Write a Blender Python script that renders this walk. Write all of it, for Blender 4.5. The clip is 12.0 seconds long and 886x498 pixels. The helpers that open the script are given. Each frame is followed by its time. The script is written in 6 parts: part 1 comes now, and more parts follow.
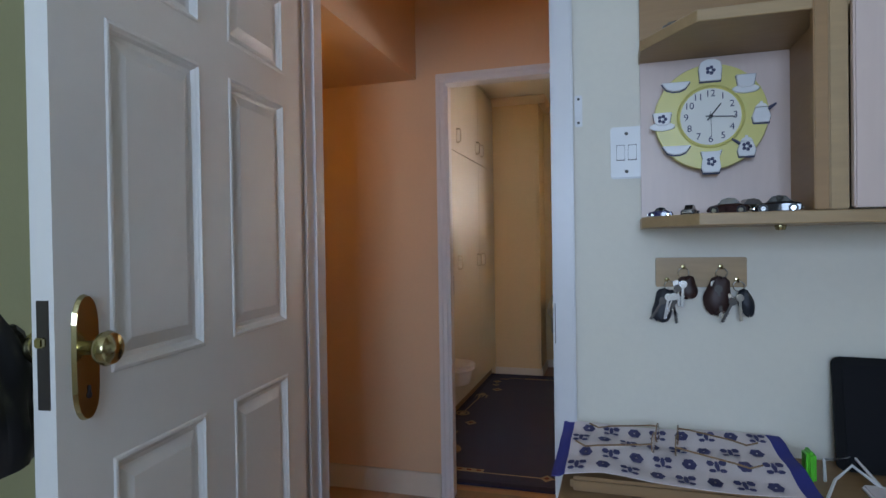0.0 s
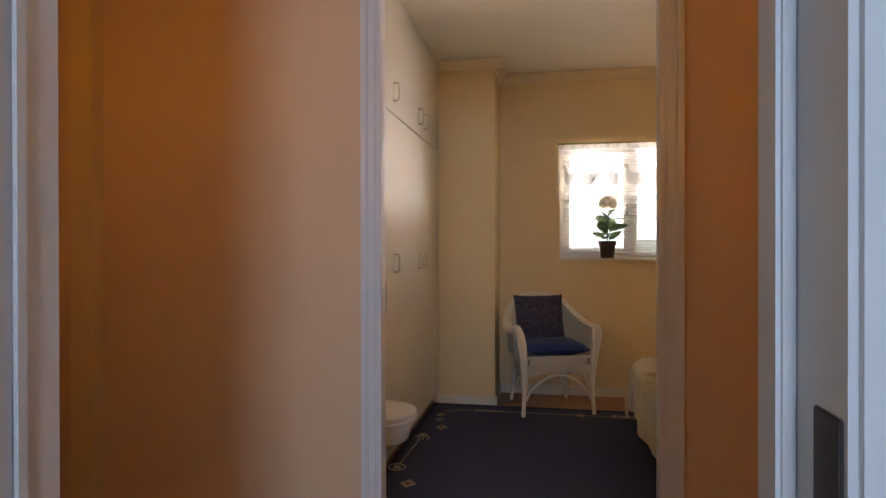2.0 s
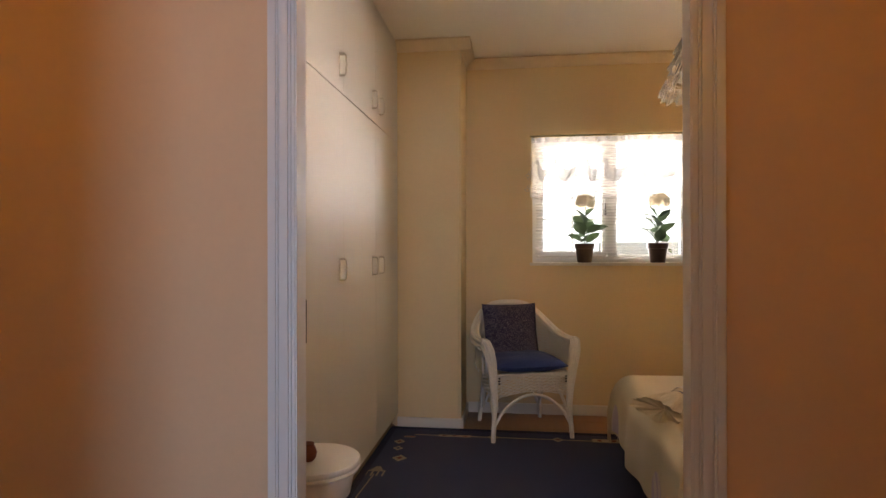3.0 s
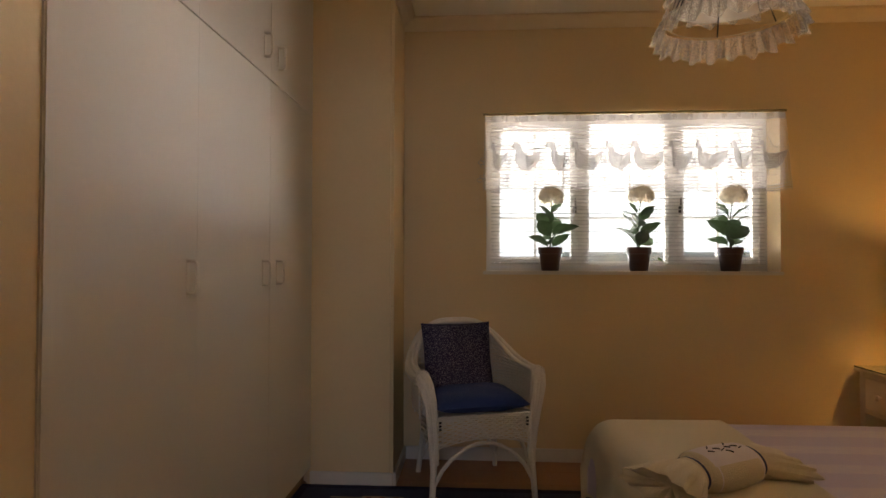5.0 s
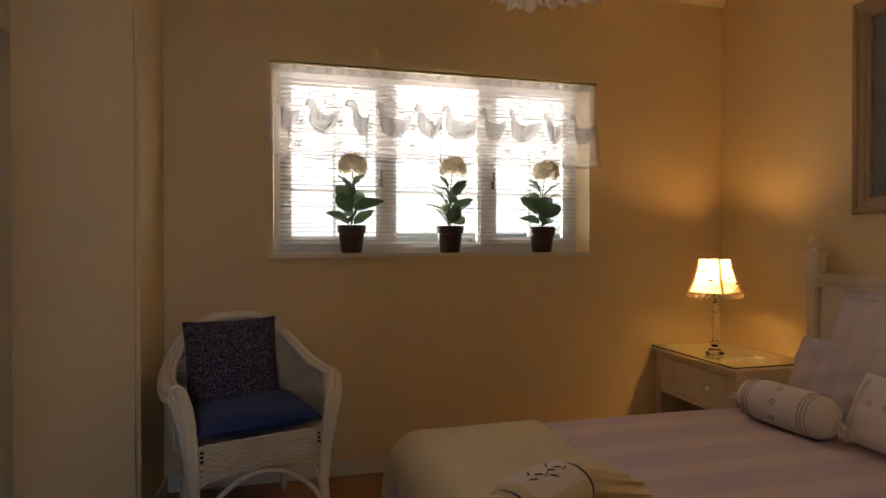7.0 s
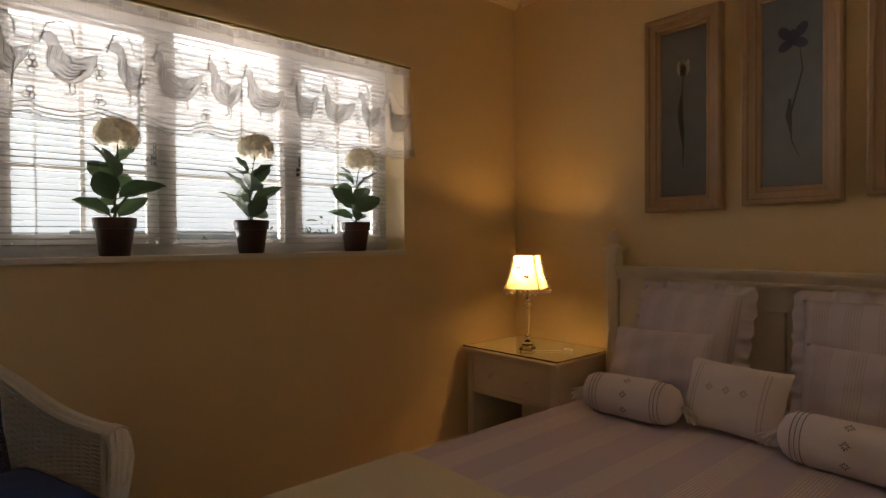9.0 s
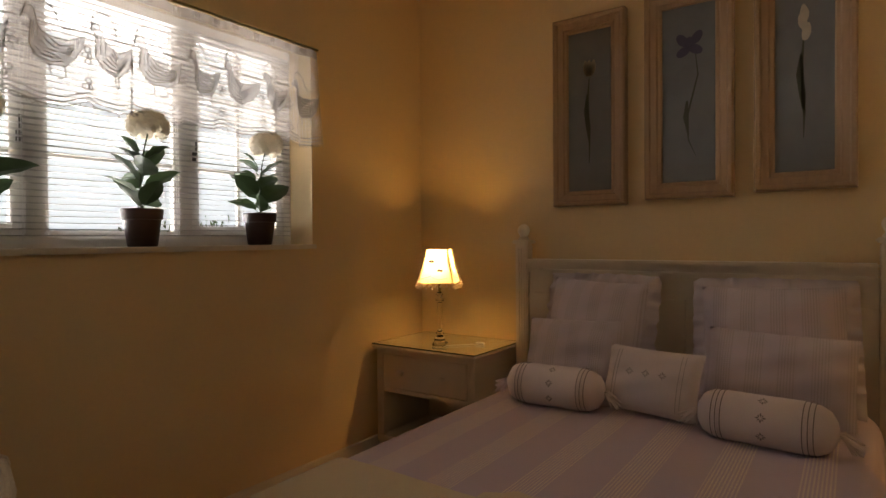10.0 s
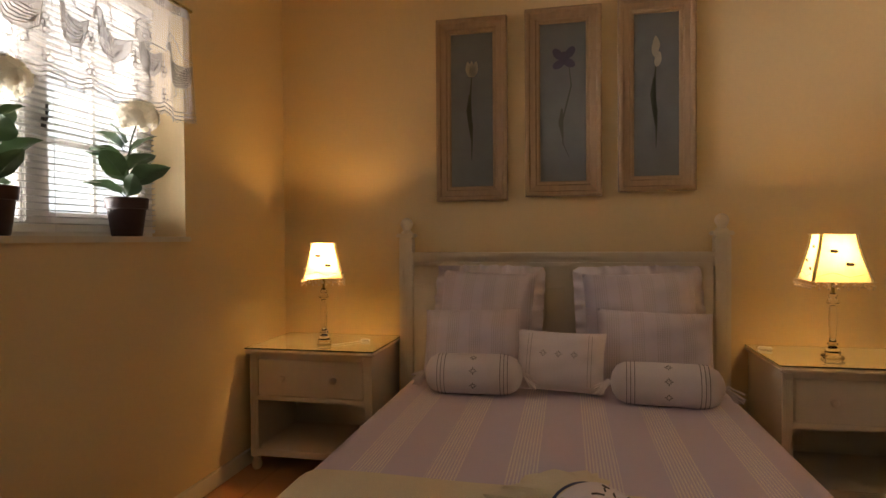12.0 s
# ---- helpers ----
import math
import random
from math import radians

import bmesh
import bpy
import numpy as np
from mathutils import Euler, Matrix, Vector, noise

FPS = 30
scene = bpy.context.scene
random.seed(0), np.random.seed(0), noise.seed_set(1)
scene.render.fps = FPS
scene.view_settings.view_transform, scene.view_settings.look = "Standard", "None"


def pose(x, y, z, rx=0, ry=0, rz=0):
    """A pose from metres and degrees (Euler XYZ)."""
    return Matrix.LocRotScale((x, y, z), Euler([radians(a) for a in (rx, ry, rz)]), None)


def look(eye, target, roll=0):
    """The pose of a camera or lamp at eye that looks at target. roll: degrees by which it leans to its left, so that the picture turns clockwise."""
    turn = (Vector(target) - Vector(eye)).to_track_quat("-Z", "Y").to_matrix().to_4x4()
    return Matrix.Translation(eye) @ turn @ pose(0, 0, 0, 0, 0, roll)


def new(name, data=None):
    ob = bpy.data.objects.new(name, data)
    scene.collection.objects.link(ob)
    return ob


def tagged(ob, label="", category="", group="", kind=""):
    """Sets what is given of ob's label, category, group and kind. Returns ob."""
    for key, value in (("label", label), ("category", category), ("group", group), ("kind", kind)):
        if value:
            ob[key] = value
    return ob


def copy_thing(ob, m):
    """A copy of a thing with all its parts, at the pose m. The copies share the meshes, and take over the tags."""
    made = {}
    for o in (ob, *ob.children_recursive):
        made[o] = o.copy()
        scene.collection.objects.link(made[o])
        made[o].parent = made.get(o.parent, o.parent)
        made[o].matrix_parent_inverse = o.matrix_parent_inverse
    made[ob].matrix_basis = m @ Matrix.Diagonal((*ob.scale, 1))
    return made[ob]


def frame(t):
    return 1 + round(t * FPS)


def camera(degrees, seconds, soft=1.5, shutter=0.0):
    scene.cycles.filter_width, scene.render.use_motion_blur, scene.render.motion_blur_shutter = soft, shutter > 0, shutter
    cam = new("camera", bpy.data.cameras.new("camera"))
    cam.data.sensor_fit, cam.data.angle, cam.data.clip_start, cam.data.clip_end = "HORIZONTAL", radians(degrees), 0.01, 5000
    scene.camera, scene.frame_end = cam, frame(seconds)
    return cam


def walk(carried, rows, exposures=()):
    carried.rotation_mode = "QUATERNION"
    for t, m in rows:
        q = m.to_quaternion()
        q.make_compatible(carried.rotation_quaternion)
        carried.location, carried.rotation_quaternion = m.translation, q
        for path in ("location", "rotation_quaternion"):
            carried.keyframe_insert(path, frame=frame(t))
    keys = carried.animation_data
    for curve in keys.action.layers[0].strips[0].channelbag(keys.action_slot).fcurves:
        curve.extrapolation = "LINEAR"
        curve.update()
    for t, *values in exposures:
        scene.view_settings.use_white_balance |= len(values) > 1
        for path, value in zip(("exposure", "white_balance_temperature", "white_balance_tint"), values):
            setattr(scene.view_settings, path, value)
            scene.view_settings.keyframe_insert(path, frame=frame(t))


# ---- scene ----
cam = camera(74.5, 12.0)
PATH = [
    (0, (0.483, 0.342, 1.244), (-0.089, 2.258, 1.223), -0.9),
    (0.5, (0.354, 0.59, 1.233), (-0.215, 2.507, 1.214), -0.7),
    (1, (0.252, 0.864, 1.215), (-0.271, 2.794, 1.198), -0.6),
    (1.5, (0.206, 1.119, 1.19), (-0.226, 3.072, 1.176), -0.2),
    (2, (0.199, 1.388, 1.188), (-0.158, 3.356, 1.18), -0.1),
    (2.5, (0.185, 1.632, 1.178), (-0.115, 3.609, 1.176), -0.1),
    (3, (0.163, 1.882, 1.187), (-0.084, 3.867, 1.19), -0.1),
    (3.2, (0.156, 1.997, 1.195), (-0.065, 3.985, 1.193), -0.1),
    (4.8, (0.251, 2.671, 1.149), (0.094, 4.664, 1.191), 0.1),
    (5, (0.242, 2.747, 1.149), (0.119, 4.743, 1.191), 0.1),
    (5.5, (0.251, 2.878, 1.137), (0.256, 4.878, 1.176), 0.2),
    (6, (0.279, 3.031, 1.126), (0.434, 5.025, 1.159), 0.2),
    (6.5, (0.361, 3.117, 1.135), (0.651, 5.096, 1.142), 0.1),
    (7, (0.386, 3.257, 1.143), (0.878, 5.196, 1.123), 0.0),
    (9, (0.132, 3.848, 1.143), (1.47, 5.334, 1.113), -0.4),
    (9.5, (0.073, 3.98, 1.111), (1.603, 5.268, 1.078), -0.4),
    (10, (0.057, 4.068, 1.11), (1.691, 5.22, 1.078), -0.5),
    (10.5, (0.051, 4.185, 1.096), (1.79, 5.172, 1.069), -0.5),
    (11, (-0.003, 4.334, 1.083), (1.829, 5.137, 1.055), -0.5),
    (11.5, (-0.086, 4.497, 1.062), (1.815, 5.116, 1.033), -0.4),
    (12, (-0.141, 4.642, 1.075), (1.815, 5.059, 1.042), -0.4),
]
EXPOSURES = [(0, 0.34), (1, 0.28), (1.5, 0.40), (2.5, 0.86), (3.2, 0.84), (5, -0.04), (6, -0.07), (7, -0.12), (9, -0.64), (10, -0.52), (10.5, -0.42), (11, -0.22), (12, 0.0)]
walk(cam, [(t, look(eye, target, roll)) for t, eye, target, roll in PATH], EXPOSURES)

# ---- world, sun, lamps ----
world = bpy.data.worlds.new("world")
scene.world = world
world.use_nodes = True
wn = world.node_tree
sky = wn.nodes.new("ShaderNodeTexSky")
sky.sky_type = 'NISHITA'
sky.sun_disc = False
sky.sun_elevation = radians(48)
sky.sun_rotation = radians(-25)
wn.links.new(sky.outputs[0], wn.nodes["Background"].inputs[0])
wn.nodes["Background"].inputs[1].default_value = 0.12

sun = new("sun", bpy.data.lights.new("sun", 'SUN'))
sun.data.energy, sun.data.angle, sun.data.color = 3.0, radians(0.6), (1, 0.95, 0.88)
sun.matrix_world = look((-3, 14, 14), (0, 6, 0))


def area_light(name, m, sx, sy, watts, colour):
    ob = new(name, bpy.data.lights.new(name, 'AREA'))
    ob.data.shape, ob.data.size, ob.data.size_y = 'RECTANGLE', sx, sy
    ob.data.energy, ob.data.color = watts, colour
    ob.matrix_world = m
    return ob


def bulb_light(name, place, watts, colour, radius=0.03):
    ob = new(name, bpy.data.lights.new(name, 'POINT'))
    ob.data.energy, ob.data.color, ob.data.shadow_soft_size = watts, colour, radius
    ob.location = place
    return ob


WARM = (1.0, 0.51, 0.13)
# Unseen lamp below sill level, added to carry most of the window's light.
area_light("low_window_daylight_lamp", look((1.7, 11.0, 0.4), (1.1, 6.3, 1.5)), 7.0, 1.1, 2050, (1.0, 0.93, 0.92))
area_light("window_daylight_from_sky", look((1.115, 11.0, 4.0), (1.1, 6.3, 1.5)), 6.0, 1.2, 130, (0.97, 0.95, 0.96))
area_light("kitchen_window_daylight", look((0.45, -1.58, 1.62), (0.3, 1.7, 2.9)), 0.9, 1.0, 38, (0.50, 0.68, 1.0))
for lamp_x, lamp_y, share in ((2.445, 5.775, 1.0), (2.505, 3.585, 0.42)):
    bulb_light("bedside_bulb", (lamp_x, lamp_y, 1.012), 7.6 * share, WARM, 0.014)
    bulb_light("bedside_bulb", (lamp_x, lamp_y, 0.938), 17.5 * share, WARM, 0.018)
# Two unseen bulbs, added so both ends of the passage glow warm.
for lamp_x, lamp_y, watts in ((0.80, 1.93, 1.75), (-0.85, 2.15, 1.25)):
    bulb_light("unseen_passage_bulb", (lamp_x, lamp_y, 1.76), watts, (1.0, 0.47, 0.05), 0.045)


# ---- materials ----
def material(name, colour, rough=0.6, metal=0.0, grain=0.06, scale=30.0, bump=0.0, bump_scale=None, blotch=0.05,
             sheen=0.0, stretch=(1, 1, 1), per_piece=0.0, coat=0.0):
    """A painted, woven or wooden surface: base colour, fine grain, larger blotches and relief."""
    m = bpy.data.materials.new(name)
    m.use_nodes = True
    nt = m.node_tree
    bsdf = nt.nodes["Principled BSDF"]
    bsdf.inputs["Metallic"].default_value = metal
    bsdf.inputs["Sheen Weight"].default_value = sheen
    bsdf.inputs["Coat Weight"].default_value = coat
    tex = nt.nodes.new("ShaderNodeTexCoord")
    mp = nt.nodes.new("ShaderNodeMapping")
    mp.inputs["Scale"].default_value = stretch
    nt.links.new(tex.outputs["Object"], mp.inputs["Vector"])
    fine = nt.nodes.new("ShaderNodeTexNoise")
    fine.inputs["Scale"].default_value, fine.inputs["Detail"].default_value = scale, 6
    big = nt.nodes.new("ShaderNodeTexNoise")
    big.inputs["Scale"].default_value, big.inputs["Detail"].default_value = 1.7, 3
    nt.links.new(mp.outputs[0], fine.inputs["Vector"])
    nt.links.new(mp.outputs[0], big.inputs["Vector"])
    total = nt.nodes.new("ShaderNodeMath")
    total.operation = 'MULTIPLY_ADD'
    nt.links.new(fine.outputs["Fac"], total.inputs[0])
    total.inputs[1].default_value, total.inputs[2].default_value = 2 * grain, 1 - grain - blotch
    more = nt.nodes.new("ShaderNodeMath")
    more.operation = 'MULTIPLY_ADD'
    nt.links.new(big.outputs["Fac"], more.inputs[0])
    more.inputs[1].default_value = 2 * blotch
    nt.links.new(total.outputs[0], more.inputs[2])
    last = more.outputs[0]
    if per_piece:
        info = nt.nodes.new("ShaderNodeObjectInfo")
        vary = nt.nodes.new("ShaderNodeMath")
        vary.operation = 'MULTIPLY_ADD'
        nt.links.new(info.outputs["Random"], vary.inputs[0])
        vary.inputs[1].default_value = per_piece
        nt.links.new(last, vary.inputs[2])
        last = vary.outputs[0]
    mul = nt.nodes.new("ShaderNodeVectorMath")
    mul.operation = 'SCALE'
    mul.inputs[0].default_value = colour
    nt.links.new(last, mul.inputs["Scale"])
    nt.links.new(mul.outputs[0], bsdf.inputs["Base Color"])
    rr = nt.nodes.new("ShaderNodeMath")
    rr.operation = 'MULTIPLY_ADD'
    nt.links.new(big.outputs["Fac"], rr.inputs[0])
    rr.inputs[1].default_value, rr.inputs[2].default_value = 0.16, max(rough - 0.08, 0.02)
    nt.links.new(rr.outputs[0], bsdf.inputs["Roughness"])
    if bump:
        rel = nt.nodes.new("ShaderNodeTexNoise")
        rel.inputs["Scale"].default_value, rel.inputs["Detail"].default_value = bump_scale or scale, 4
        nt.links.new(mp.outputs[0], rel.inputs["Vector"])
        b = nt.nodes.new("ShaderNodeBump")
        b.inputs["Strength"].default_value, b.inputs["Distance"].default_value = bump, 0.004
        nt.links.new(rel.outputs["Fac"], b.inputs["Height"])
        nt.links.new(b.outputs[0], bsdf.inputs["Normal"])
    return m


def with_translucency(m, amount):
    """Lets light through a thin cloth, petal or leaf."""
    nt = m.node_tree
    bsdf, out = nt.nodes["Principled BSDF"], nt.nodes["Material Output"]
    tr = nt.nodes.new("ShaderNodeBsdfTranslucent")
    src = bsdf.inputs["Base Color"].links[0].from_socket
    nt.links.new(src, tr.inputs["Color"])
    mix = nt.nodes.new("ShaderNodeMixShader")
    mix.inputs[0].default_value = amount
    nt.links.new(bsdf.outputs[0], mix.inputs[1])
    nt.links.new(tr.outputs[0], mix.inputs[2])
    nt.links.new(mix.outputs[0], out.inputs["Surface"])
    return m


def glass_material(name, colour=(1, 1, 1), rough=0.0, ior=1.45):
    m = bpy.data.materials.new(name)
    m.use_nodes = True
    bsdf = m.node_tree.nodes["Principled BSDF"]
    bsdf.inputs["Base Color"].default_value = (*colour, 1)
    bsdf.inputs["Transmission Weight"].default_value = 1
    bsdf.inputs["Roughness"].default_value = rough
    bsdf.inputs["IOR"].default_value = ior
    return m


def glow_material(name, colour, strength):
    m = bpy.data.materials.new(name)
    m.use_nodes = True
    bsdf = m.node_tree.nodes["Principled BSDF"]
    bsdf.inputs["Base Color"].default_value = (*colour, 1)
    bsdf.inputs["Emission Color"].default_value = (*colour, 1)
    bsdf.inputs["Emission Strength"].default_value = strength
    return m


M_WALL_BED = material("cream_wall_paint", (0.72, 0.555, 0.31), 0.7, grain=0.03, scale=60, bump=0.12, bump_scale=90, blotch=0.04)
M_WALL_KIT = material("pale_kitchen_paint", (0.74, 0.70, 0.60), 0.55, grain=0.03, scale=60, bump=0.1, bump_scale=80, blotch=0.04)
M_WALL_PAS = material("apricot_wall_paint", (0.71, 0.49, 0.31), 0.65, grain=0.03, scale=60, bump=0.12, bump_scale=90, blotch=0.04)
M_CEIL = material("ceiling_paint", (0.87, 0.82, 0.71), 0.8, grain=0.02, blotch=0.03, bump=0.08, bump_scale=120)
M_CORN = material("cream_cornice_paint", (0.75, 0.63, 0.44), 0.8, grain=0.02, blotch=0.03)
M_WHITE = material("white_gloss_paint", (0.76, 0.74, 0.70), 0.38, grain=0.02, scale=40, blotch=0.04, bump=0.05, bump_scale=25)
M_FRAME = material("white_frame_paint", (0.70, 0.69, 0.70), 0.35, grain=0.03, scale=30, blotch=0.05, bump=0.06, bump_scale=18)
M_CUP = material("cupboard_paint", (0.66, 0.61, 0.52), 0.5, grain=0.02, scale=50, blotch=0.03, bump=0.04, bump_scale=60)
M_HANDLE = material("cream_plastic", (0.72, 0.66, 0.56), 0.4, grain=0.02)
M_SKIRT = material("skirting_paint", (0.70, 0.64, 0.54), 0.45, grain=0.03, blotch=0.05)
M_FLOORW = material("laminate_plank", (0.34, 0.17, 0.075), 0.42, grain=0.16, scale=9, stretch=(14, 1.2, 1), blotch=0.08, per_piece=0.14)
M_TILE = material("floor_tile", (0.44, 0.31, 0.215), 0.38, grain=0.06, scale=14, blotch=0.08, per_piece=0.08)
M_GROUT = material("tile_grout", (0.30, 0.26, 0.22), 0.9)
M_RUG = material("navy_rug_pile", (0.018, 0.022, 0.068), 0.95, grain=0.35, scale=260, bump=0.8, bump_scale=420, blotch=0.12, sheen=0.05)
M_RUG_EDGE = material("dark_rug_border", (0.012, 0.014, 0.045), 0.95, grain=0.35, scale=260, bump=0.8, bump_scale=420)
M_RUG_MOTIF = material("cream_rug_wool", (0.36, 0.29, 0.20), 0.95, grain=0.3, scale=200, bump=0.6, bump_scale=300)
M_RUG_RED = material("rust_rug_wool", (0.20, 0.055, 0.03), 0.95, grain=0.3, scale=200)
M_WOODLT = material("light_oak", (0.33, 0.19, 0.08), 0.45, grain=0.14, scale=8, stretch=(2, 2, 16), blotch=0.08)
M_OAK_H = material("light_oak_board", (0.40, 0.27, 0.135), 0.45, grain=0.14, scale=8, stretch=(2, 16, 16), blotch=0.08)
M_PLINTH = material("dark_plinth_wood", (0.24, 0.14, 0.07), 0.5, grain=0.15, scale=8, stretch=(12, 1, 12))
M_WICKER = material("white_wicker", (0.76, 0.70, 0.60), 0.5, grain=0.16, scale=120, blotch=0.1, bump=0.6, bump_scale=140)
M_NAVY = material("navy_cotton", (0.012, 0.035, 0.16), 0.9, grain=0.12, scale=400, bump=0.3, bump_scale=500, sheen=0.1)
M_BLANKET = material("cream_wool_throw", (0.64, 0.54, 0.36), 0.95, grain=0.1, scale=200, bump=0.6, bump_scale=260, sheen=0.2)
M_TOWEL = material("cream_terry_towel", (0.66, 0.55, 0.37), 0.95, grain=0.14, scale=240, bump=0.9, bump_scale=300, sheen=0.2)
M_COTTON = material("white_cotton", (0.72, 0.64, 0.65), 0.9, grain=0.06, scale=300, bump=0.3, bump_scale=350, sheen=0.15)
M_CHROME = material("chrome", (0.75, 0.75, 0.76), 0.15, metal=1.0, grain=0.02)
M_BRASS = material("polished_brass", (0.46, 0.41, 0.22), 0.17, metal=1.0, grain=0.05)
M_STEEL = material("dull_steel", (0.07, 0.062, 0.055), 0.45, metal=0.6, grain=0.08)
M_BLACK = material("black_plastic", (0.012, 0.012, 0.014), 0.4, grain=0.1)
M_BLUE_RIB = material("navy_ribbon", (0.015, 0.02, 0.09), 0.5)
M_WHITE_PL = material("white_plastic", (0.74, 0.74, 0.74), 0.35, grain=0.01, blotch=0.02)
M_GLASS = glass_material("clear_glass")
M_POT = material("dark_brown_pot", (0.045, 0.018, 0.014), 0.45, grain=0.1, scale=50)
M_SOIL = material("dry_moss", (0.05, 0.035, 0.02), 1.0, grain=0.4, scale=120, bump=1.0)
M_LEAF = with_translucency(material("green_leaf", (0.055, 0.092, 0.036), 0.42, grain=0.25, scale=40, blotch=0.25), 0.10)
M_STEM = material("green_stem", (0.05, 0.075, 0.025), 0.6)
M_PETAL = with_translucency(material("cream_petal", (0.88, 0.83, 0.71), 0.7, grain=0.08, blotch=0.08), 0.34)
M_BLIND = with_translucency(material("white_blind_slat", (0.50, 0.48, 0.46), 0.5, grain=0.01), 0.11)
# White lace thread greyed to look backlit against the bright window.
M_LACE = with_translucency(material("backlit_grey_lace_thread", (0.48, 0.45, 0.41), 0.9, grain=0.03, scale=300), 0.12)
M_SHADE = with_translucency(material("cream_lampshade_cloth", (0.92, 0.88, 0.68), 0.9, grain=0.03, scale=300), 0.80)
M_RUFFLE = with_translucency(material("ivory_ruffle_cloth", (0.70, 0.60, 0.46), 0.9, grain=0.06, scale=200), 0.4)
M_SHEER = with_translucency(material("sheer_ivory_ruffle", (0.40, 0.33, 0.24), 0.9, grain=0.10, scale=200), 0.5)
nt_ = M_SHEER.node_tree
clear = nt_.nodes.new("ShaderNodeBsdfTransparent")
mixn = nt_.nodes.new("ShaderNodeMixShader")
mixn.inputs[0].default_value = 0.50
cloth = nt_.nodes["Material Output"].inputs["Surface"].links[0].from_socket
nt_.links.new(cloth, mixn.inputs[1])
nt_.links.new(clear.outputs[0], mixn.inputs[2])
nt_.links.new(mixn.outputs[0], nt_.nodes["Material Output"].inputs["Surface"])
M_PICFRAME = material("limed_wood_frame", (0.33, 0.215, 0.12), 0.5, grain=0.2, scale=10, stretch=(6, 6, 1), blotch=0.1, bump=0.2)
M_CANVAS = material("grey_blue_painted_ground", (0.135, 0.14, 0.135), 0.7, grain=0.15, scale=12, blotch=0.3)
M_FURN = material("cream_furniture_paint", (0.70, 0.61, 0.48), 0.42, grain=0.04, scale=30, blotch=0.06, bump=0.05)


# ---- mesh helpers ----
def box(bm, x0, x1, y0, y1, z0, z1, bevel=0.0, seg=2):
    m = Matrix.Translation(((x0 + x1) / 2, (y0 + y1) / 2, (z0 + z1) / 2)) @ Matrix.Diagonal((abs(x1 - x0), abs(y1 - y0), abs(z1 - z0), 1))
    vs = bmesh.ops.create_cube(bm, size=1, matrix=m)["verts"]
    if bevel:
        es = list({e for v in vs for e in v.link_edges})
        bmesh.ops.bevel(bm, geom=es, offset=bevel, segments=seg, affect='EDGES', clamp_overlap=True)


def lathe(bm, prof, n=20, at=(0, 0, 0), cap=True):
    rings = []
    for r, z in prof:
        rings.append([bm.verts.new((at[0] + r * math.cos(2 * math.pi * i / n), at[1] + r * math.sin(2 * math.pi * i / n), at[2] + z)) for i in range(n)])
    for a, b in zip(rings, rings[1:]):
        for i in range(n):
            bm.faces.new((a[i], a[(i + 1) % n], b[(i + 1) % n], b[i]))
    if cap:
        bm.faces.new(rings[0][::-1])
        bm.faces.new(rings[-1])


def tube(bm, pts, r, n=6, closed=False):
    """A rod along points; r is a number or one radius a point."""
    pts = [Vector(p) for p in pts]
    k = len(pts)
    rings = []
    for i, p in enumerate(pts):
        a = pts[(i - 1) % k] if (i or closed) else pts[i]
        b = pts[(i + 1) % k] if (i < k - 1 or closed) else pts[i]
        d = (b - a).normalized()
        if i == 0:
            up = Vector((0, 0, 1)) if abs(d.z) < 0.9 else Vector((0, 1, 0))
            u = d.cross(up).normalized()
        else:
            u = (u - d * u.dot(d)).normalized()
        w = d.cross(u).normalized()
        rad = r[i] if isinstance(r, (list, tuple)) else r
        rings.append([bm.verts.new(p + rad * (math.cos(2 * math.pi * j / n) * u + math.sin(2 * math.pi * j / n) * w)) for j in range(n)])
    for i in range(k if closed else k - 1):
        a, b = rings[i], rings[(i + 1) % k]
        for j in range(n):
            bm.faces.new((a[j], b[j], b[(j + 1) % n], a[(j + 1) % n]))
    if not closed:
        bm.faces.new(rings[0])
        bm.faces.new(rings[-1][::-1])


def extrude_poly(bm, pts, z0, z1):
    lo = [bm.verts.new((x, y, z0)) for x, y in pts]
    hi = [bm.verts.new((x, y, z1)) for x, y in pts]
    n = len(pts)
    bm.faces.new(lo[::-1])
    bm.faces.new(hi)
    for i in range(n):
        bm.faces.new((lo[i], lo[(i + 1) % n], hi[(i + 1) % n], hi[i]))


def sheet(bm, f, nu, nv, thick=0.0):
    """A surface f(u, v), u and v from 0 to 1."""
    g = [[bm.verts.new(f(i / nu, j / nv)) for j in range(nv + 1)] for i in range(nu + 1)]
    fs = [bm.faces.new((g[i][j], g[i + 1][j], g[i + 1][j + 1], g[i][j + 1])) for i in range(nu) for j in range(nv)]
    if thick:
        bmesh.ops.recalc_face_normals(bm, faces=fs)
        bmesh.ops.solidify(bm, geom=fs, thickness=thick)


def obj(name, bm, mat, smooth=False, fix=True):
    if fix:
        bmesh.ops.recalc_face_normals(bm, faces=bm.faces)
    me = bpy.data.meshes.new(name)
    bm.to_mesh(me)
    bm.free()
    for m in (mat if isinstance(mat, (list, tuple)) else [mat]):
        me.materials.append(m)
    if smooth:
        me.polygons.foreach_set("use_smooth", [True] * len(me.polygons))
        me.set_sharp_from_angle(angle=radians(40))
    return new(name, me)


def part(name, bm, mat, parent, label="", smooth=False, at=None):
    ob = obj(name, bm, mat, smooth)
    ob.parent = parent
    if at is not None:
        ob.matrix_basis = at
    return tagged(ob, label)


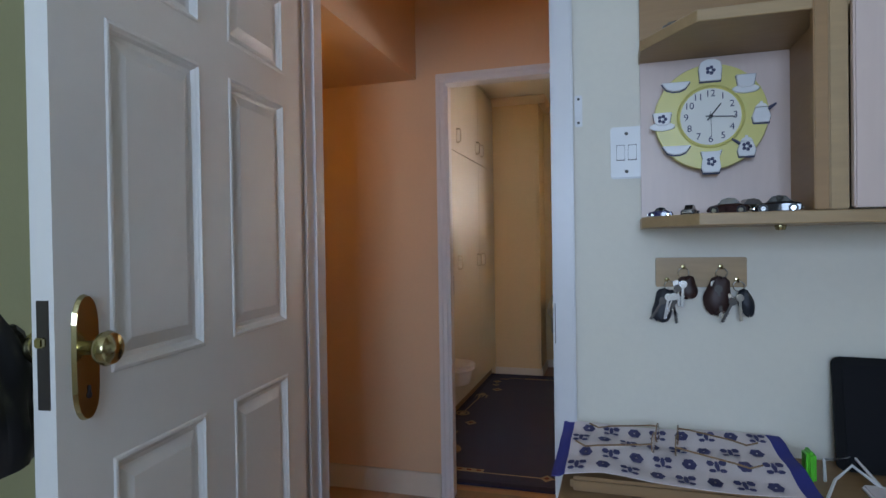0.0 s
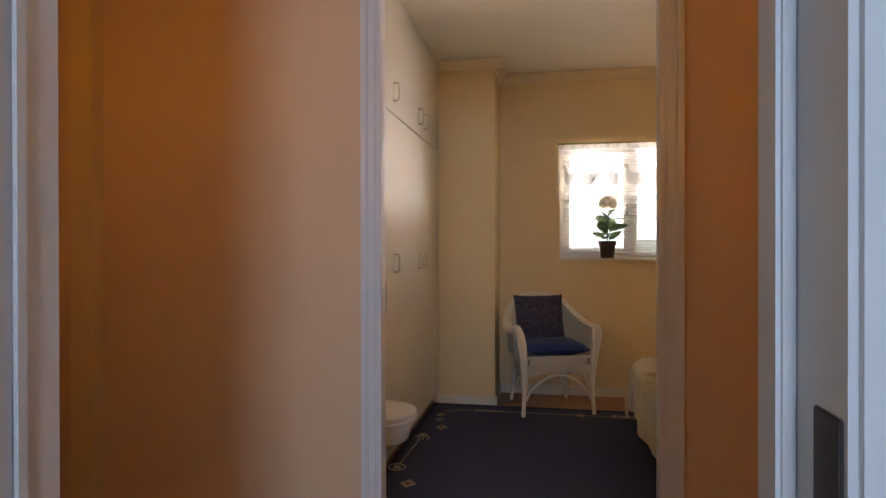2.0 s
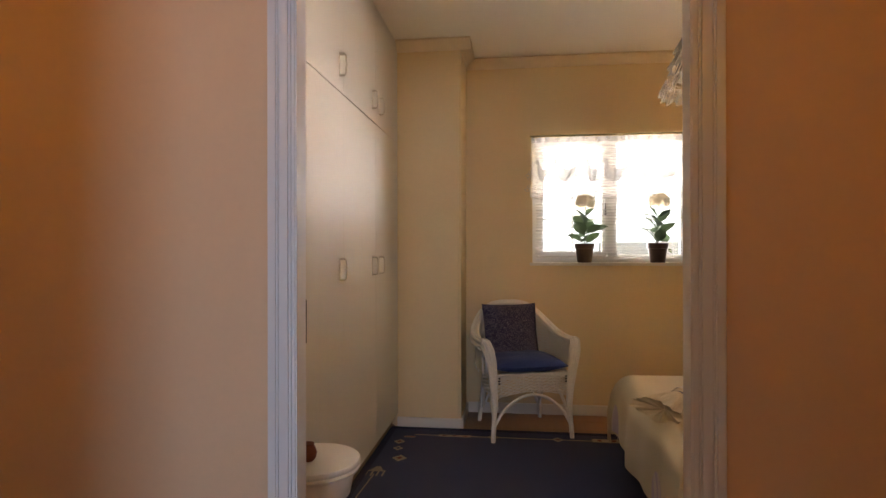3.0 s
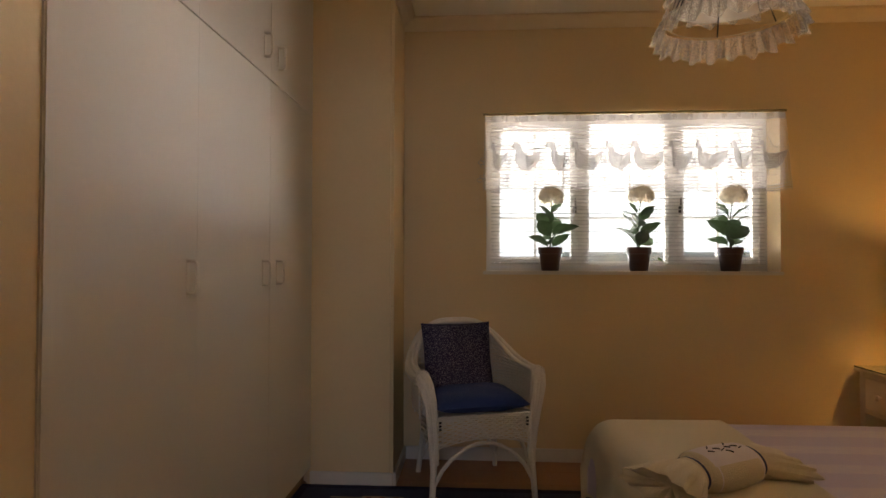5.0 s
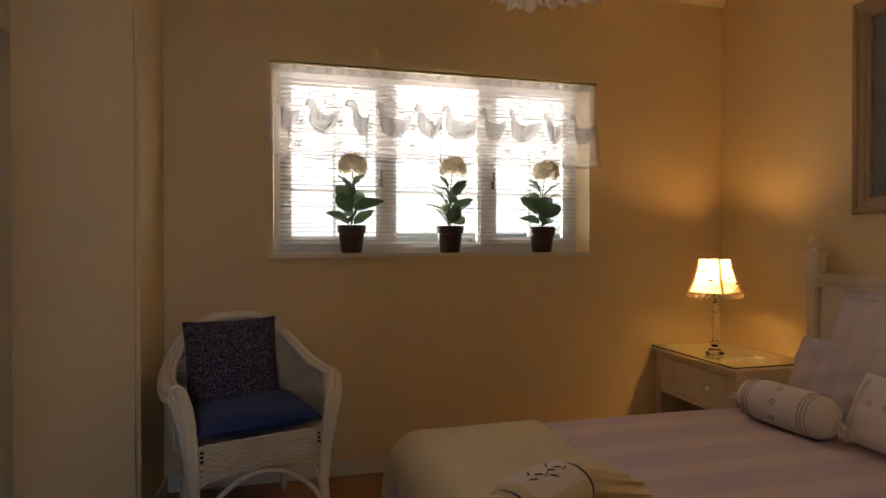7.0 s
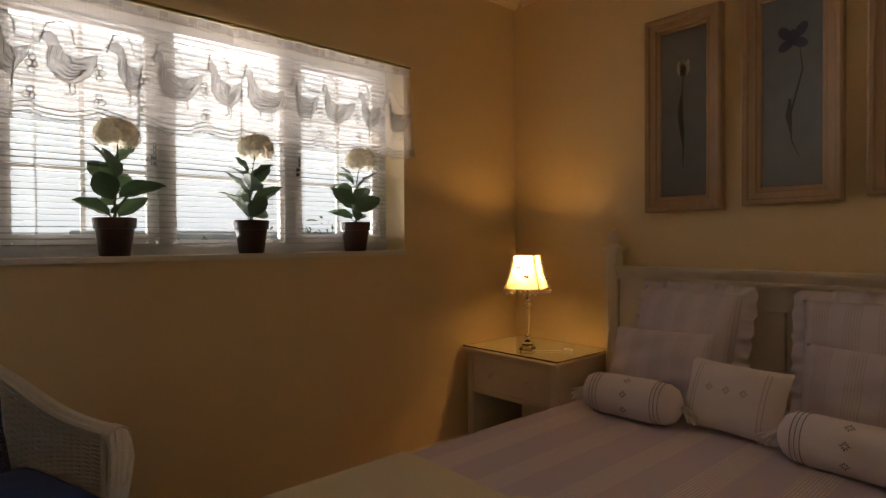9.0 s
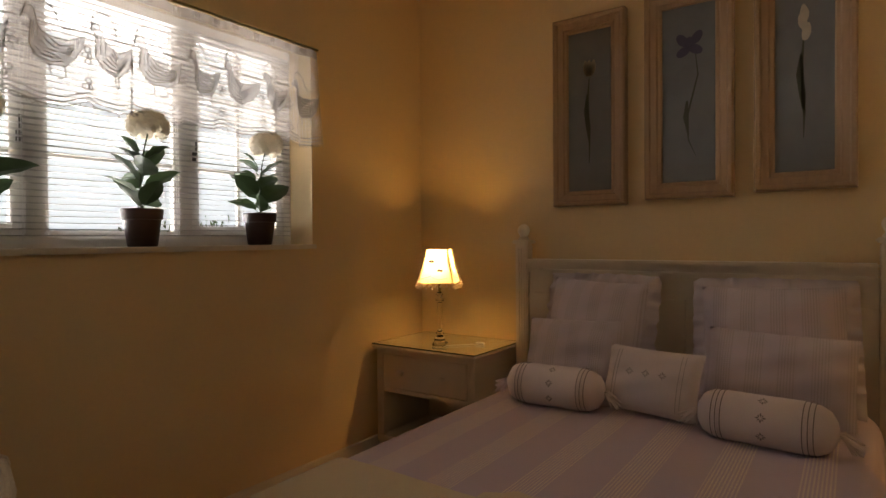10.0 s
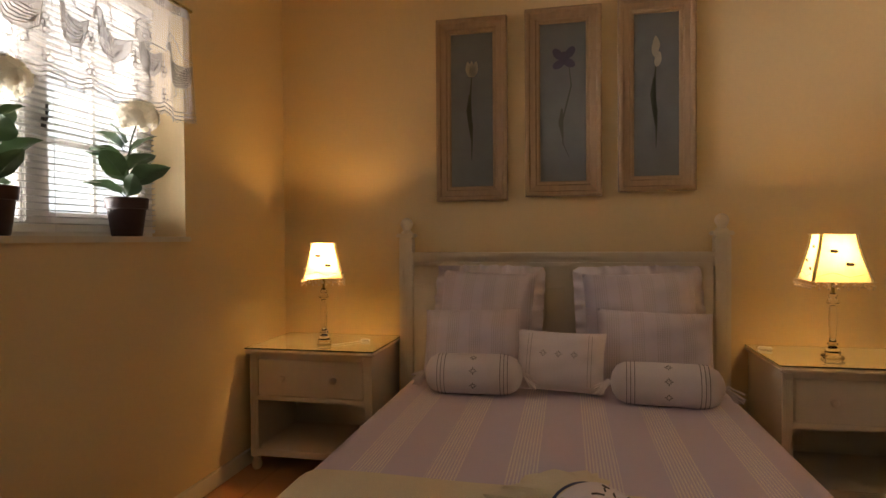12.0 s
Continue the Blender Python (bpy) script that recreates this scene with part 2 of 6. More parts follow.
def thing(name, m, label, category, group=""):
    ob = new(name)
    ob.empty_display_size = 0.1
    ob.matrix_basis = m
    return tagged(ob, label, category, group)


def structure(name, bm, mat, label, category):
    return tagged(obj(name, bm, mat), label, category, kind="structure")


def boxed(*args, **kw):
    bm = bmesh.new()
    box(bm, *args, **kw)
    return bm


# ---- the setting ----
CEIL = 2.57
KW0, KW1 = 1.715, 1.80          # wall between kitchen and passage
PW0, PW1 = 3.05, 3.13           # wall between passage and bedroom
WX0, WX1, WZ0, WZ1 = 0.285, 1.945, 1.085, 2.015   # bedroom window opening
D2L, D2R, D2T = -0.300, 0.510, 2.012                # bedroom door opening, inside the frame
K_L, K_R, K_T = -0.42, 0.345, 2.02                # kitchen door opening, inside the frame

bm = bmesh.new()
box(bm, -1.6, D2L - 0.04, PW0, PW1, 0, CEIL)
box(bm, D2R + 0.04, 2.9, PW0, PW1, 0, CEIL)
box(bm, D2L - 0.04, D2R + 0.04, PW0, PW1, D2T + 0.03, CEIL)
structure("wall_passage", bm, M_WALL_PAS, "apricot painted wall between passage and bedroom", "wall")

structure("wall_south", boxed(D2R + 0.045, 2.79, PW1 + 0.002, PW1 + 0.02, 0, CEIL), M_WALL_BED, "cream painted plaster of the bedroom by the door", "wall")

bm = bmesh.new()
box(bm, -1.3, WX0, 6.15, 6.40, 0, CEIL)
box(bm, WX1, 3.0, 6.15, 6.40, 0, CEIL)
box(bm, WX0, WX1, 6.15, 6.40, 0, WZ0)
box(bm, WX0, WX1, 6.15, 6.40, WZ1, CEIL)
structure("wall_north", bm, M_WALL_BED, "cream painted bedroom wall with a wide window", "wall")
structure("wall_east", boxed(2.79, 3.0, 2.9, 6.15, 0, CEIL), M_WALL_BED, "cream painted bedroom wall behind the bed", "wall")
structure("wall_pier", boxed(-0.66, -0.195, 5.7095, 6.15, 0, CEIL, bevel=0.016, seg=4), M_WALL_BED, "cream painted boxed-in pier beside the cupboards", "wall")
structure("wall_west", boxed(-0.8, -0.615, 3.14, 3.83, 0, CEIL), M_WALL_BED, "cream painted wall beside the built-in cupboards", "wall")
structure("wall_behind_cupboards", boxed(-1.3, -1.22, 3.0, 6.15, 0, CEIL), M_WALL_BED, "plain wall behind the cupboards", "wall")
structure("ceiling_bedroom", boxed(-1.3, 3.0, 3.05, 6.4, CEIL, CEIL + 0.1), M_CEIL, "off-white painted bedroom ceiling", "ceiling")


def cornice(bm, a, b, inward):
    """A coved strip along the top of a wall from a to b; inward points into the room."""
    a, b, n = Vector(a), Vector(b), Vector(inward)
    prof = [(0.0, -0.065), (0.012, -0.065), (0.02, -0.05), (0.038, -0.028), (0.058, -0.014), (0.07, -0.012), (0.07, -0.001), (0.0, -0.001)]
    rows = [[bm.verts.new(p + n * d + Vector((0, 0, CEIL + z))) for d, z in prof] for p in (a, b)]
    k = len(prof)
    for i in range(k):
        bm.faces.new((rows[0][i], rows[1][i], rows[1][(i + 1) % k], rows[0][(i + 1) % k]))
    bm.faces.new(rows[0])
    bm.faces.new(rows[1][::-1])


for a, b, n in (((-0.195, 6.15, 0), (2.79, 6.15, 0), (0, -1, 0)), ((2.79, 6.08, 0), (2.79, 3.16, 0), (-1, 0, 0)),
                ((-0.62, 5.71, 0), (-0.125, 5.71, 0), (0, -1, 0)), ((-0.195, 5.71, 0), (-0.195, 6.08, 0), (1, 0, 0))):
    bm = bmesh.new()
    cornice(bm, a, b, n)
    structure("cornice", bm, M_CORN, "off-white coved plaster cornice", "cornice")

for x0, x1, y0, y1 in ((-0.18, 2.79, 6.135, 6.15), (2.775, 2.79, 3.16, 6.135), (-0.62, -0.195, 5.695, 5.71), (-0.195, -0.18, 5.71, 6.15)):
    structure("baseboard", boxed(x0, x1, y0, y1, 0, 0.075, bevel=0.004), M_SKIRT, "cream painted wooden skirting board", "skirting")

for x0, x1 in ((-1.6, D2L - 0.05), (D2R + 0.05, 1.5)):
    structure("baseboard", boxed(x0, x1, PW0 - 0.015, PW0, 0, 0.118, bevel=0.004), M_SKIRT, "cream painted wooden skirting board", "skirting")

# passage
bm = bmesh.new()
box(bm, -1.7, K_L - 0.04, KW0, 2.03, 0, CEIL)
box(bm, K_R + 0.04, 2.9, KW0, KW1, 0, CEIL)
box(bm, K_L - 0.04, K_R + 0.04, KW0, KW1, K_T + 0.03, CEIL)
structure("wall_kitchen_north", bm, M_WALL_KIT, "pale painted kitchen wall around the doorway", "wall")
structure("wall_passage_lining", boxed(K_R + 0.05, 1.5, KW1, KW1 + 0.01, 0, CEIL), M_WALL_PAS, "apricot painted passage side of the kitchen wall", "wall")
structure("wall_passage_end", boxed(1.5, 1.6, KW1, PW0, 0, CEIL), M_WALL_PAS, "apricot painted end of the passage", "wall")
structure("wall_passage_far_end", boxed(-1.7, -1.6, 2.03, PW0, 0, CEIL), M_WALL_PAS, "apricot painted far end of the passage", "wall")
structure("ceiling_passage", boxed(-1.7, 1.6, KW1, PW0, CEIL, CEIL + 0.1), M_CEIL, "painted passage ceiling", "ceiling")
structure("ceiling_bulkhead", boxed(-1.6, -0.45, KW1 + 0.002, PW0, 2.045, CEIL), M_WALL_PAS, "apricot painted lowered bulkhead in the passage", "bulkhead")

# kitchen shell
M_OLIVE = material("olive_cream_paint", (0.46, 0.45, 0.26), 0.6, grain=0.03, scale=60, blotch=0.05)
# Unseen east wall; its tone is set for bounce light on the door.
M_BEIGE = material("beige_bounce_paint", (0.55, 0.50, 0.44), 0.6, grain=0.03, scale=60, blotch=0.05)
structure("wall_kitchen_west", boxed(-1.35, -1.25, -1.6, KW0, 0, CEIL), M_OLIVE, "pale green-cream kitchen wall", "wall")
structure("wall_kitchen_east", boxed(2.3, 2.4, -1.6, KW0, 0, CEIL), M_BEIGE, "pale kitchen wall", "wall")
bm = bmesh.new()
box(bm, -1.35, -0.05, -1.7, -1.6, 0, CEIL)
box(bm, 0.95, 2.4, -1.7, -1.6, 0, CEIL)
box(bm, -0.05, 0.95, -1.7, -1.6, 0, 0.95)
box(bm, -0.05, 0.95, -1.7, -1.6, 2.05, CEIL)
structure("wall_kitchen_south", bm, M_WALL_KIT, "pale kitchen wall with a window", "wall")
structure("ceiling_kitchen", boxed(-1.35, 2.4, -1.7, KW1, CEIL, CEIL + 0.1), M_CEIL, "off-white painted kitchen ceiling", "ceiling")

# floors
structure("floor", boxed(-1.7, 3.0, -1.7, 6.4, -0.2, -0.012), M_GROUT, "dark base layer under the floor coverings", "floor")

# ground outside
bm = bmesh.new()
bmesh.ops.create_grid(bm, x_segments=2, y_segments=2, size=400, matrix=Matrix.Translation((0, 0, -0.35)))
M_GROUND = material("dry_lawn", (0.16, 0.18, 0.07), 0.95, grain=0.3, scale=6, blotch=0.2)
structure("ground", bm, M_GROUND, "pale sunlit lawn outside the window", "ground")


# ---- door frames and doors ----
def door_frame(name, x0, x1, y0, y1, top, label, rebate, stop=0.012, run=0.035):
    """Jambs and head with a stop, and a rounded face on each side."""
    fr = tagged(new(name), label, "door frame", kind="structure")
    for side, xa, xb in (("jamb", x0 - 0.042, x0), ("jamb", x1, x1 + 0.042)):
        bm = bmesh.new()
        box(bm, xa, xb, y0, y1, 0, top, bevel=0.005)
        part(side, bm, M_FRAME, fr)
        bm = bmesh.new()
        if xa < x0:
            box(bm, x0 + 0.0005, x0 + stop * 0.8, rebate, rebate + run, 0, top - 0.012, bevel=0.003)
            box(bm, xa - 0.004, xa + 0.018, y0 - 0.009, y0 + 0.002, 0, top + 0.03, bevel=0.004)
        else:
            box(bm, x1 - stop, x1 - 0.0005, rebate, rebate + run, 0, top - 0.012, bevel=0.003)
            box(bm, xb - 0.018, xb + 0.004, y0 - 0.009, y0 + 0.002, 0, top + 0.03, bevel=0.004)
        part("moulding", bm, M_FRAME, fr)
    part("head", boxed(x0 - 0.042, x1 + 0.042, y0, y1, top, top + 0.04, bevel=0.005), M_FRAME, fr)
    part("moulding", boxed(x0 - 0.046, x1 + 0.046, y0 - 0.009, y0 + 0.002, top + 0.022, top + 0.044, bevel=0.004), M_FRAME, fr)
    return fr


frame_bed = door_frame("door_frame_bedroom", D2L, D2R, PW0 - 0.012, PW1 + 0.006, D2T, "white painted frame of the bedroom doorway", PW0 - 0.008, 0.015, 0.058)
part("strike_plate", boxed(D2L - 0.001, D2L + 0.0125, 3.098, 3.103, 0.985, 1.08, bevel=0.0008), M_STEEL, frame_bed, "dark steel strike plate")
frame_kit = door_frame("door_frame_kitchen", K_L, K_R, KW0 - 0.012, KW1 + 0.006, K_T, "white painted frame of the kitchen doorway", KW0 + 0.05)
part("strike_plate", boxed(K_R - 0.002, K_R + 0.001, 1.712, 1.742, 1.005, 1.10, bevel=0.0008), M_STEEL, frame_kit, "dark steel strike plate")
bm = bmesh.new()
box(bm, K_L - 0.042, K_L, KW1 + 0.008, 2.04, 0, 2.06, bevel=0.004)
box(bm, K_L - 0.046, K_L - 0.02, 2.03, 2.046, 0, 2.06, bevel=0.003)
for bead_y in (1.905, 1.965):
    box(bm, K_L - 0.001, K_L + 0.008, bead_y, bead_y + 0.022, 0, 2.05, bevel=0.0045, seg=3)
part("pier_lining", bm, M_FRAME, frame_kit, "white painted lining of the thicker side")


def panel_door():
    """Six moulded panels in a leaf; local x runs from the hinge to the free edge, the seen face looks to +y."""
    w, h, t = 0.852, 2.005, 0.04
    leaf = thing("door_kitchen", pose(-0.399, 1.855, 0.012, 0, 0, -84.8), "white painted six-panel door standing open", "door")
    leaf["kind"] = "structure"
    cols = ((0.102, 0.372), (0.478, 0.742))
    rows = ((0.21, 0.880), (1.022, 1.618), (1.700, 1.905))
    xs = [0] + [v for c in cols for v in c] + [w]
    zs = [0] + [v for r in rows for v in r] + [h]
    bm = bmesh.new()
    holes = {(1, 1), (3, 1), (1, 3), (3, 3), (1, 5), (3, 5)}
    for i in range(5):
        for j in range(7):
            if (i, j) not in holes:
                box(bm, xs[i], xs[i + 1], -t, 0, zs[j], zs[j + 1])
    bmesh.ops.remove_doubles(bm, verts=bm.verts, dist=0.0001)
    part("leaf", bm, M_WHITE, leaf)
    for x0, x1 in cols:
        for z0, z1 in rows:
            for y0, s in ((0.0, 1), (-t, -1)):
                bm = bmesh.new()
                steps = ((0.0, 0.0), (0.003, 0.0025), (0.008, 0.003), (0.011, -0.001), (0.014, -0.003), (0.019, -0.010), (0.028, -0.012), (0.052, -0.003))
                loops = []
                for d, dy in steps:
                    y = y0 + s * dy
                    loops.append([bm.verts.new(p) for p in ((x0 + d, y, z0 + d), (x1 - d, y, z0 + d), (x1 - d, y, z1 - d), (x0 + d, y, z1 - d))])
                for a, b in zip(loops, loops[1:]):
                    for k in range(4):
                        bm.faces.new((a[k], a[(k + 1) % 4], b[(k + 1) % 4], b[k]))
                bm.faces.new(loops[-1])
                part("panel", bm, M_WHITE, leaf)
    for y0, s in ((0.0, 1), (-t, -1)):
        bm = bmesh.new()
        pts = []
        for k in range(24):
            a = 2 * math.pi * k / 24
            pts.append((0.797 + 0.026 * math.cos(a), 1.06 + 0.10 * math.copysign(abs(math.sin(a)) ** 0.45, math.sin(a))))
        lo = [bm.verts.new((x, y0, z)) for x, z in pts]
        hi = [bm.verts.new((0.797 + (x - 0.797) * 0.88, y0 + s * 0.007, 1.06 + (z - 1.06) * 0.97)) for x, z in pts]
        for k in range(24):
            bm.faces.new((lo[k], lo[(k + 1) % 24], hi[(k + 1) % 24], hi[k]))
        bm.faces.new(hi)
        plate = part("handle_plate", bm, M_BRASS, leaf, "polished brass handle plate")
        bm = bmesh.new()
        lathe(bm, [(0.011, 0.0), (0.011, 0.018), (0.016, 0.024), (0.026, 0.030), (0.028, 0.038), (0.024, 0.047), (0.012, 0.052), (0.001, 0.053)], 20)
        part("knob", bm, M_BRASS, plate, "polished brass door knob", True, at=pose(0.797, y0 + s * 0.006, 1.075, -90 if s > 0 else 90))
        bm = bmesh.new()
        lathe(bm, [(0.005, 0), (0.005, 0.002)], 10)
        box(bm, -0.0025, 0.0025, -0.016, 0, 0, 0.002)
        part("keyhole", bm, M_BLACK, plate, "", at=pose(0.797, y0 + s * 0.0066, 1.0, -90 if s > 0 else 90))
    part("lock_plate", boxed(w - 0.001, w + 0.0015, -0.031, -0.009, 0.99, 1.155, bevel=0.0007), M_STEEL, leaf, "dark steel lock plate")
    part("latch", boxed(w, w + 0.011, -0.027, -0.013, 1.085, 1.10, bevel=0.002), M_BRASS, leaf, "brass latch bolt")
    return leaf


panel_door()


def hung_bag():
    bag = thing("shoulder_bag", pose(-0.402, 0.992, 0.900), "black fabric bag hanging from the door knob", "bag")
    bm = bmesh.new()

    def f(u, v):
        a = 2 * math.pi * u
        z = 0.245 * v
        r = 0.5 + 0.5 * math.sin(math.pi * min(1, 0.25 + v * 0.75)) - 0.25 * v
        fold = 1 + 0.12 * math.sin(5 * a + 6 * v) + 0.08 * math.sin(9 * a - 4 * v)
        return (0.064 * r * fold * math.cos(a) - 0.060, 0.115 * r * fold * math.sin(a), z + 0.01 * math.sin(3 * a))
    sheet(bm, f, 40, 14)
    part("bag_body", bm, M_BLACK, bag, "", True)
    bm = bmesh.new()
    tube(bm, [(-0.07, 0.02, 0.19), (-0.07, 0.04, 0.21), (-0.062, 0.060, 0.215), (-0.07, 0.075, 0.205), (-0.07, 0.085, 0.18)], 0.008)
    part("strap", bm, M_BLACK, bag, "black woven strap", True)


hung_bag()


# ---- window of the bedroom ----
def bed_window():
    wd = tagged(new("window_1"), "white painted three-light window with glazing bars", "window", kind="structure")
    y0, y1 = 6.30, 6.345
    bm = bmesh.new()
    box(bm, WX0, WX0 + 0.05, y0, y1, WZ0 - 0.002, WZ1, bevel=0.004)
    box(bm, WX1 - 0.05, WX1, y0, y1, WZ0 - 0.002, WZ1, bevel=0.004)
    box(bm, WX0 + 0.05, WX1 - 0.05, y0, y1, WZ0 - 0.002, WZ0 + 0.055, bevel=0.004)
    box(bm, WX0 + 0.05, WX1 - 0.05, y0, y1, WZ1 - 0.04, WZ1, bevel=0.004)
    part("window_frame", bm, M_WHITE, wd)
    for a, b in ((0.83, 0.895), (1.365, 1.43)):
        part("mullion", boxed(a, b, y0 - 0.004, y1, WZ0 + 0.055, WZ1 - 0.04, bevel=0.005), M_WHITE, wd)
    for a, b, bars in ((0.335, 0.83, True), (0.895, 1.365, False), (1.43, 1.895, True)):
        s = 0.035 if bars else 0.012
        bm = bmesh.new()
        box(bm, a, a + s, y0 + 0.004, y1 - 0.006, WZ0 + 0.055, WZ1 - 0.04, bevel=0.003)
        box(bm, b - s, b, y0 + 0.004, y1 - 0.006, WZ0 + 0.055, WZ1 - 0.04, bevel=0.003)
        box(bm, a + s, b - s, y0 + 0.004, y1 - 0.006, WZ0 + 0.055, WZ0 + 0.055 + s, bevel=0.003)
        box(bm, a + s, b - s, y0 + 0.004, y1 - 0.006, WZ1 - 0.04 - s, WZ1 - 0.04, bevel=0.003)
        sash = part("sash", bm, M_WHITE, wd)
        bm = bmesh.new()
        box(bm, a + s, b - s, y0 + 0.012, y1 - 0.014, 1.405, 1.420)
        if bars:
            m = (a + b) / 2
            box(bm, m - 0.008, m + 0.008, y0 + 0.013, y1 - 0.015, WZ0 + 0.06, WZ1 - 0.05)
            box(bm, a + s, b - s, y0 + 0.012, y1 - 0.014, 1.700, 1.715)
        part("glazing_bar", bm, M_WHITE, sash)
        pane = part("pane", boxed(a + 0.01, b - 0.01, 6.324, 6.328, WZ0 + 0.06, WZ1 - 0.045), M_GLASS, sash, "clear window glass")
        pane.visible_shadow = False
    for x in (0.82, 1.44):
        bm = bmesh.new()
        tube(bm, [(x, 6.298, 1.46), (x, 6.285, 1.47), (x, 6.283, 1.53)], 0.005)
        box(bm, x - 0.009, x + 0.009, 6.293, 6.301, 1.44, 1.48, bevel=0.002)
        part("casement_handle", bm, M_STEEL, wd, "steel casement handle", True)
    part("window_sill", boxed(WX0 - 0.02, WX1 + 0.01, 6.128, 6.30, WZ0 - 0.012, WZ0 + 0.008, bevel=0.004), M_SKIRT, wd, "cream painted window sill")


bed_window()


def venetian_blind():
    bl = thing("venetian_blind", pose(1.115, 6.276, 0), "white venetian blind lowered with its slats open", "blind")
    hw = 0.80
    part("headrail", boxed(-hw, hw, -0.016, 0.014, 1.965, 2.0, bevel=0.003), M_WHITE_PL, bl)
    bm = bmesh.new()

    def f(u, v):
        q = (v - 0.5) * 0.026
        return ((u - 0.5) * 2 * hw, q, -0.0016 * math.cos((v - 0.5) * math.pi) - 0.09 * q)
    sheet(bm, f, 2, 4, 0.0008)
    first = part("slat", bm, M_BLIND, bl, "", at=pose(0, 0, 1.135))
    z = 1.135
    for k in range(1, 39):
        z += 0.0215
        ob = new("slat", first.data)
        ob.parent = bl
        ob.matrix_basis = pose(0, 0, z + random.uniform(-0.0006, 0.0006), random.uniform(-2.5, 2.5), random.uniform(-0.05, 0.05))
    part("bottom_rail", boxed(-hw, hw, -0.012, 0.012, 1.108, 1.122, bevel=0.003), M_WHITE_PL, bl)
    for x in (-0.68, -0.30, 0.18, 0.33, 0.70):
        bm = bmesh.new()
        tube(bm, [(x, -0.013, 1.115), (x, -0.013, 1.97)], 0.0012, 5)
        tube(bm, [(x, 0.013, 1.115), (x, 0.013, 1.97)], 0.0012, 5)
        part("ladder_cord", bm, M_WHITE_PL, bl)


venetian_blind()

M_NET = with_translucency(material("fine_white_net", (0.74, 0.70, 0.64), 0.9, grain=0.02), 0.5)
nt_ = M_NET.node_tree
clear = nt_.nodes.new("ShaderNodeBsdfTransparent")
mixn = nt_.nodes.new("ShaderNodeMixShader")
mixn.inputs[0].default_value = 0.70
old = nt_.nodes["Material Output"].inputs["Surface"].links[0].from_socket
nt_.links.new(old, mixn.inputs[1])
nt_.links.new(clear.outputs[0], mixn.inputs[2])
nt_.links.new(mixn.outputs[0], nt_.nodes["Material Output"].inputs["Surface"])


M_FIG = with_translucency(material("woven_lace_figure", (0.56, 0.53, 0.50), 0.9, grain=0.08, scale=300), 0.16)
nt_ = M_FIG.node_tree
clear = nt_.nodes.new("ShaderNodeBsdfTransparent")
mixn = nt_.nodes.new("ShaderNodeMixShader")
mixn.inputs[0].default_value = 0.36
old = nt_.nodes["Material Output"].inputs["Surface"].links[0].from_socket
nt_.links.new(old, mixn.inputs[1])
nt_.links.new(clear.outputs[0], mixn.inputs[2])
nt_.links.new(mixn.outputs[0], nt_.nodes["Material Output"].inputs["Surface"])


M_THREAD = with_translucency(material("fine_lace_thread", (0.72, 0.68, 0.62), 0.9, grain=0.02), 0.5)


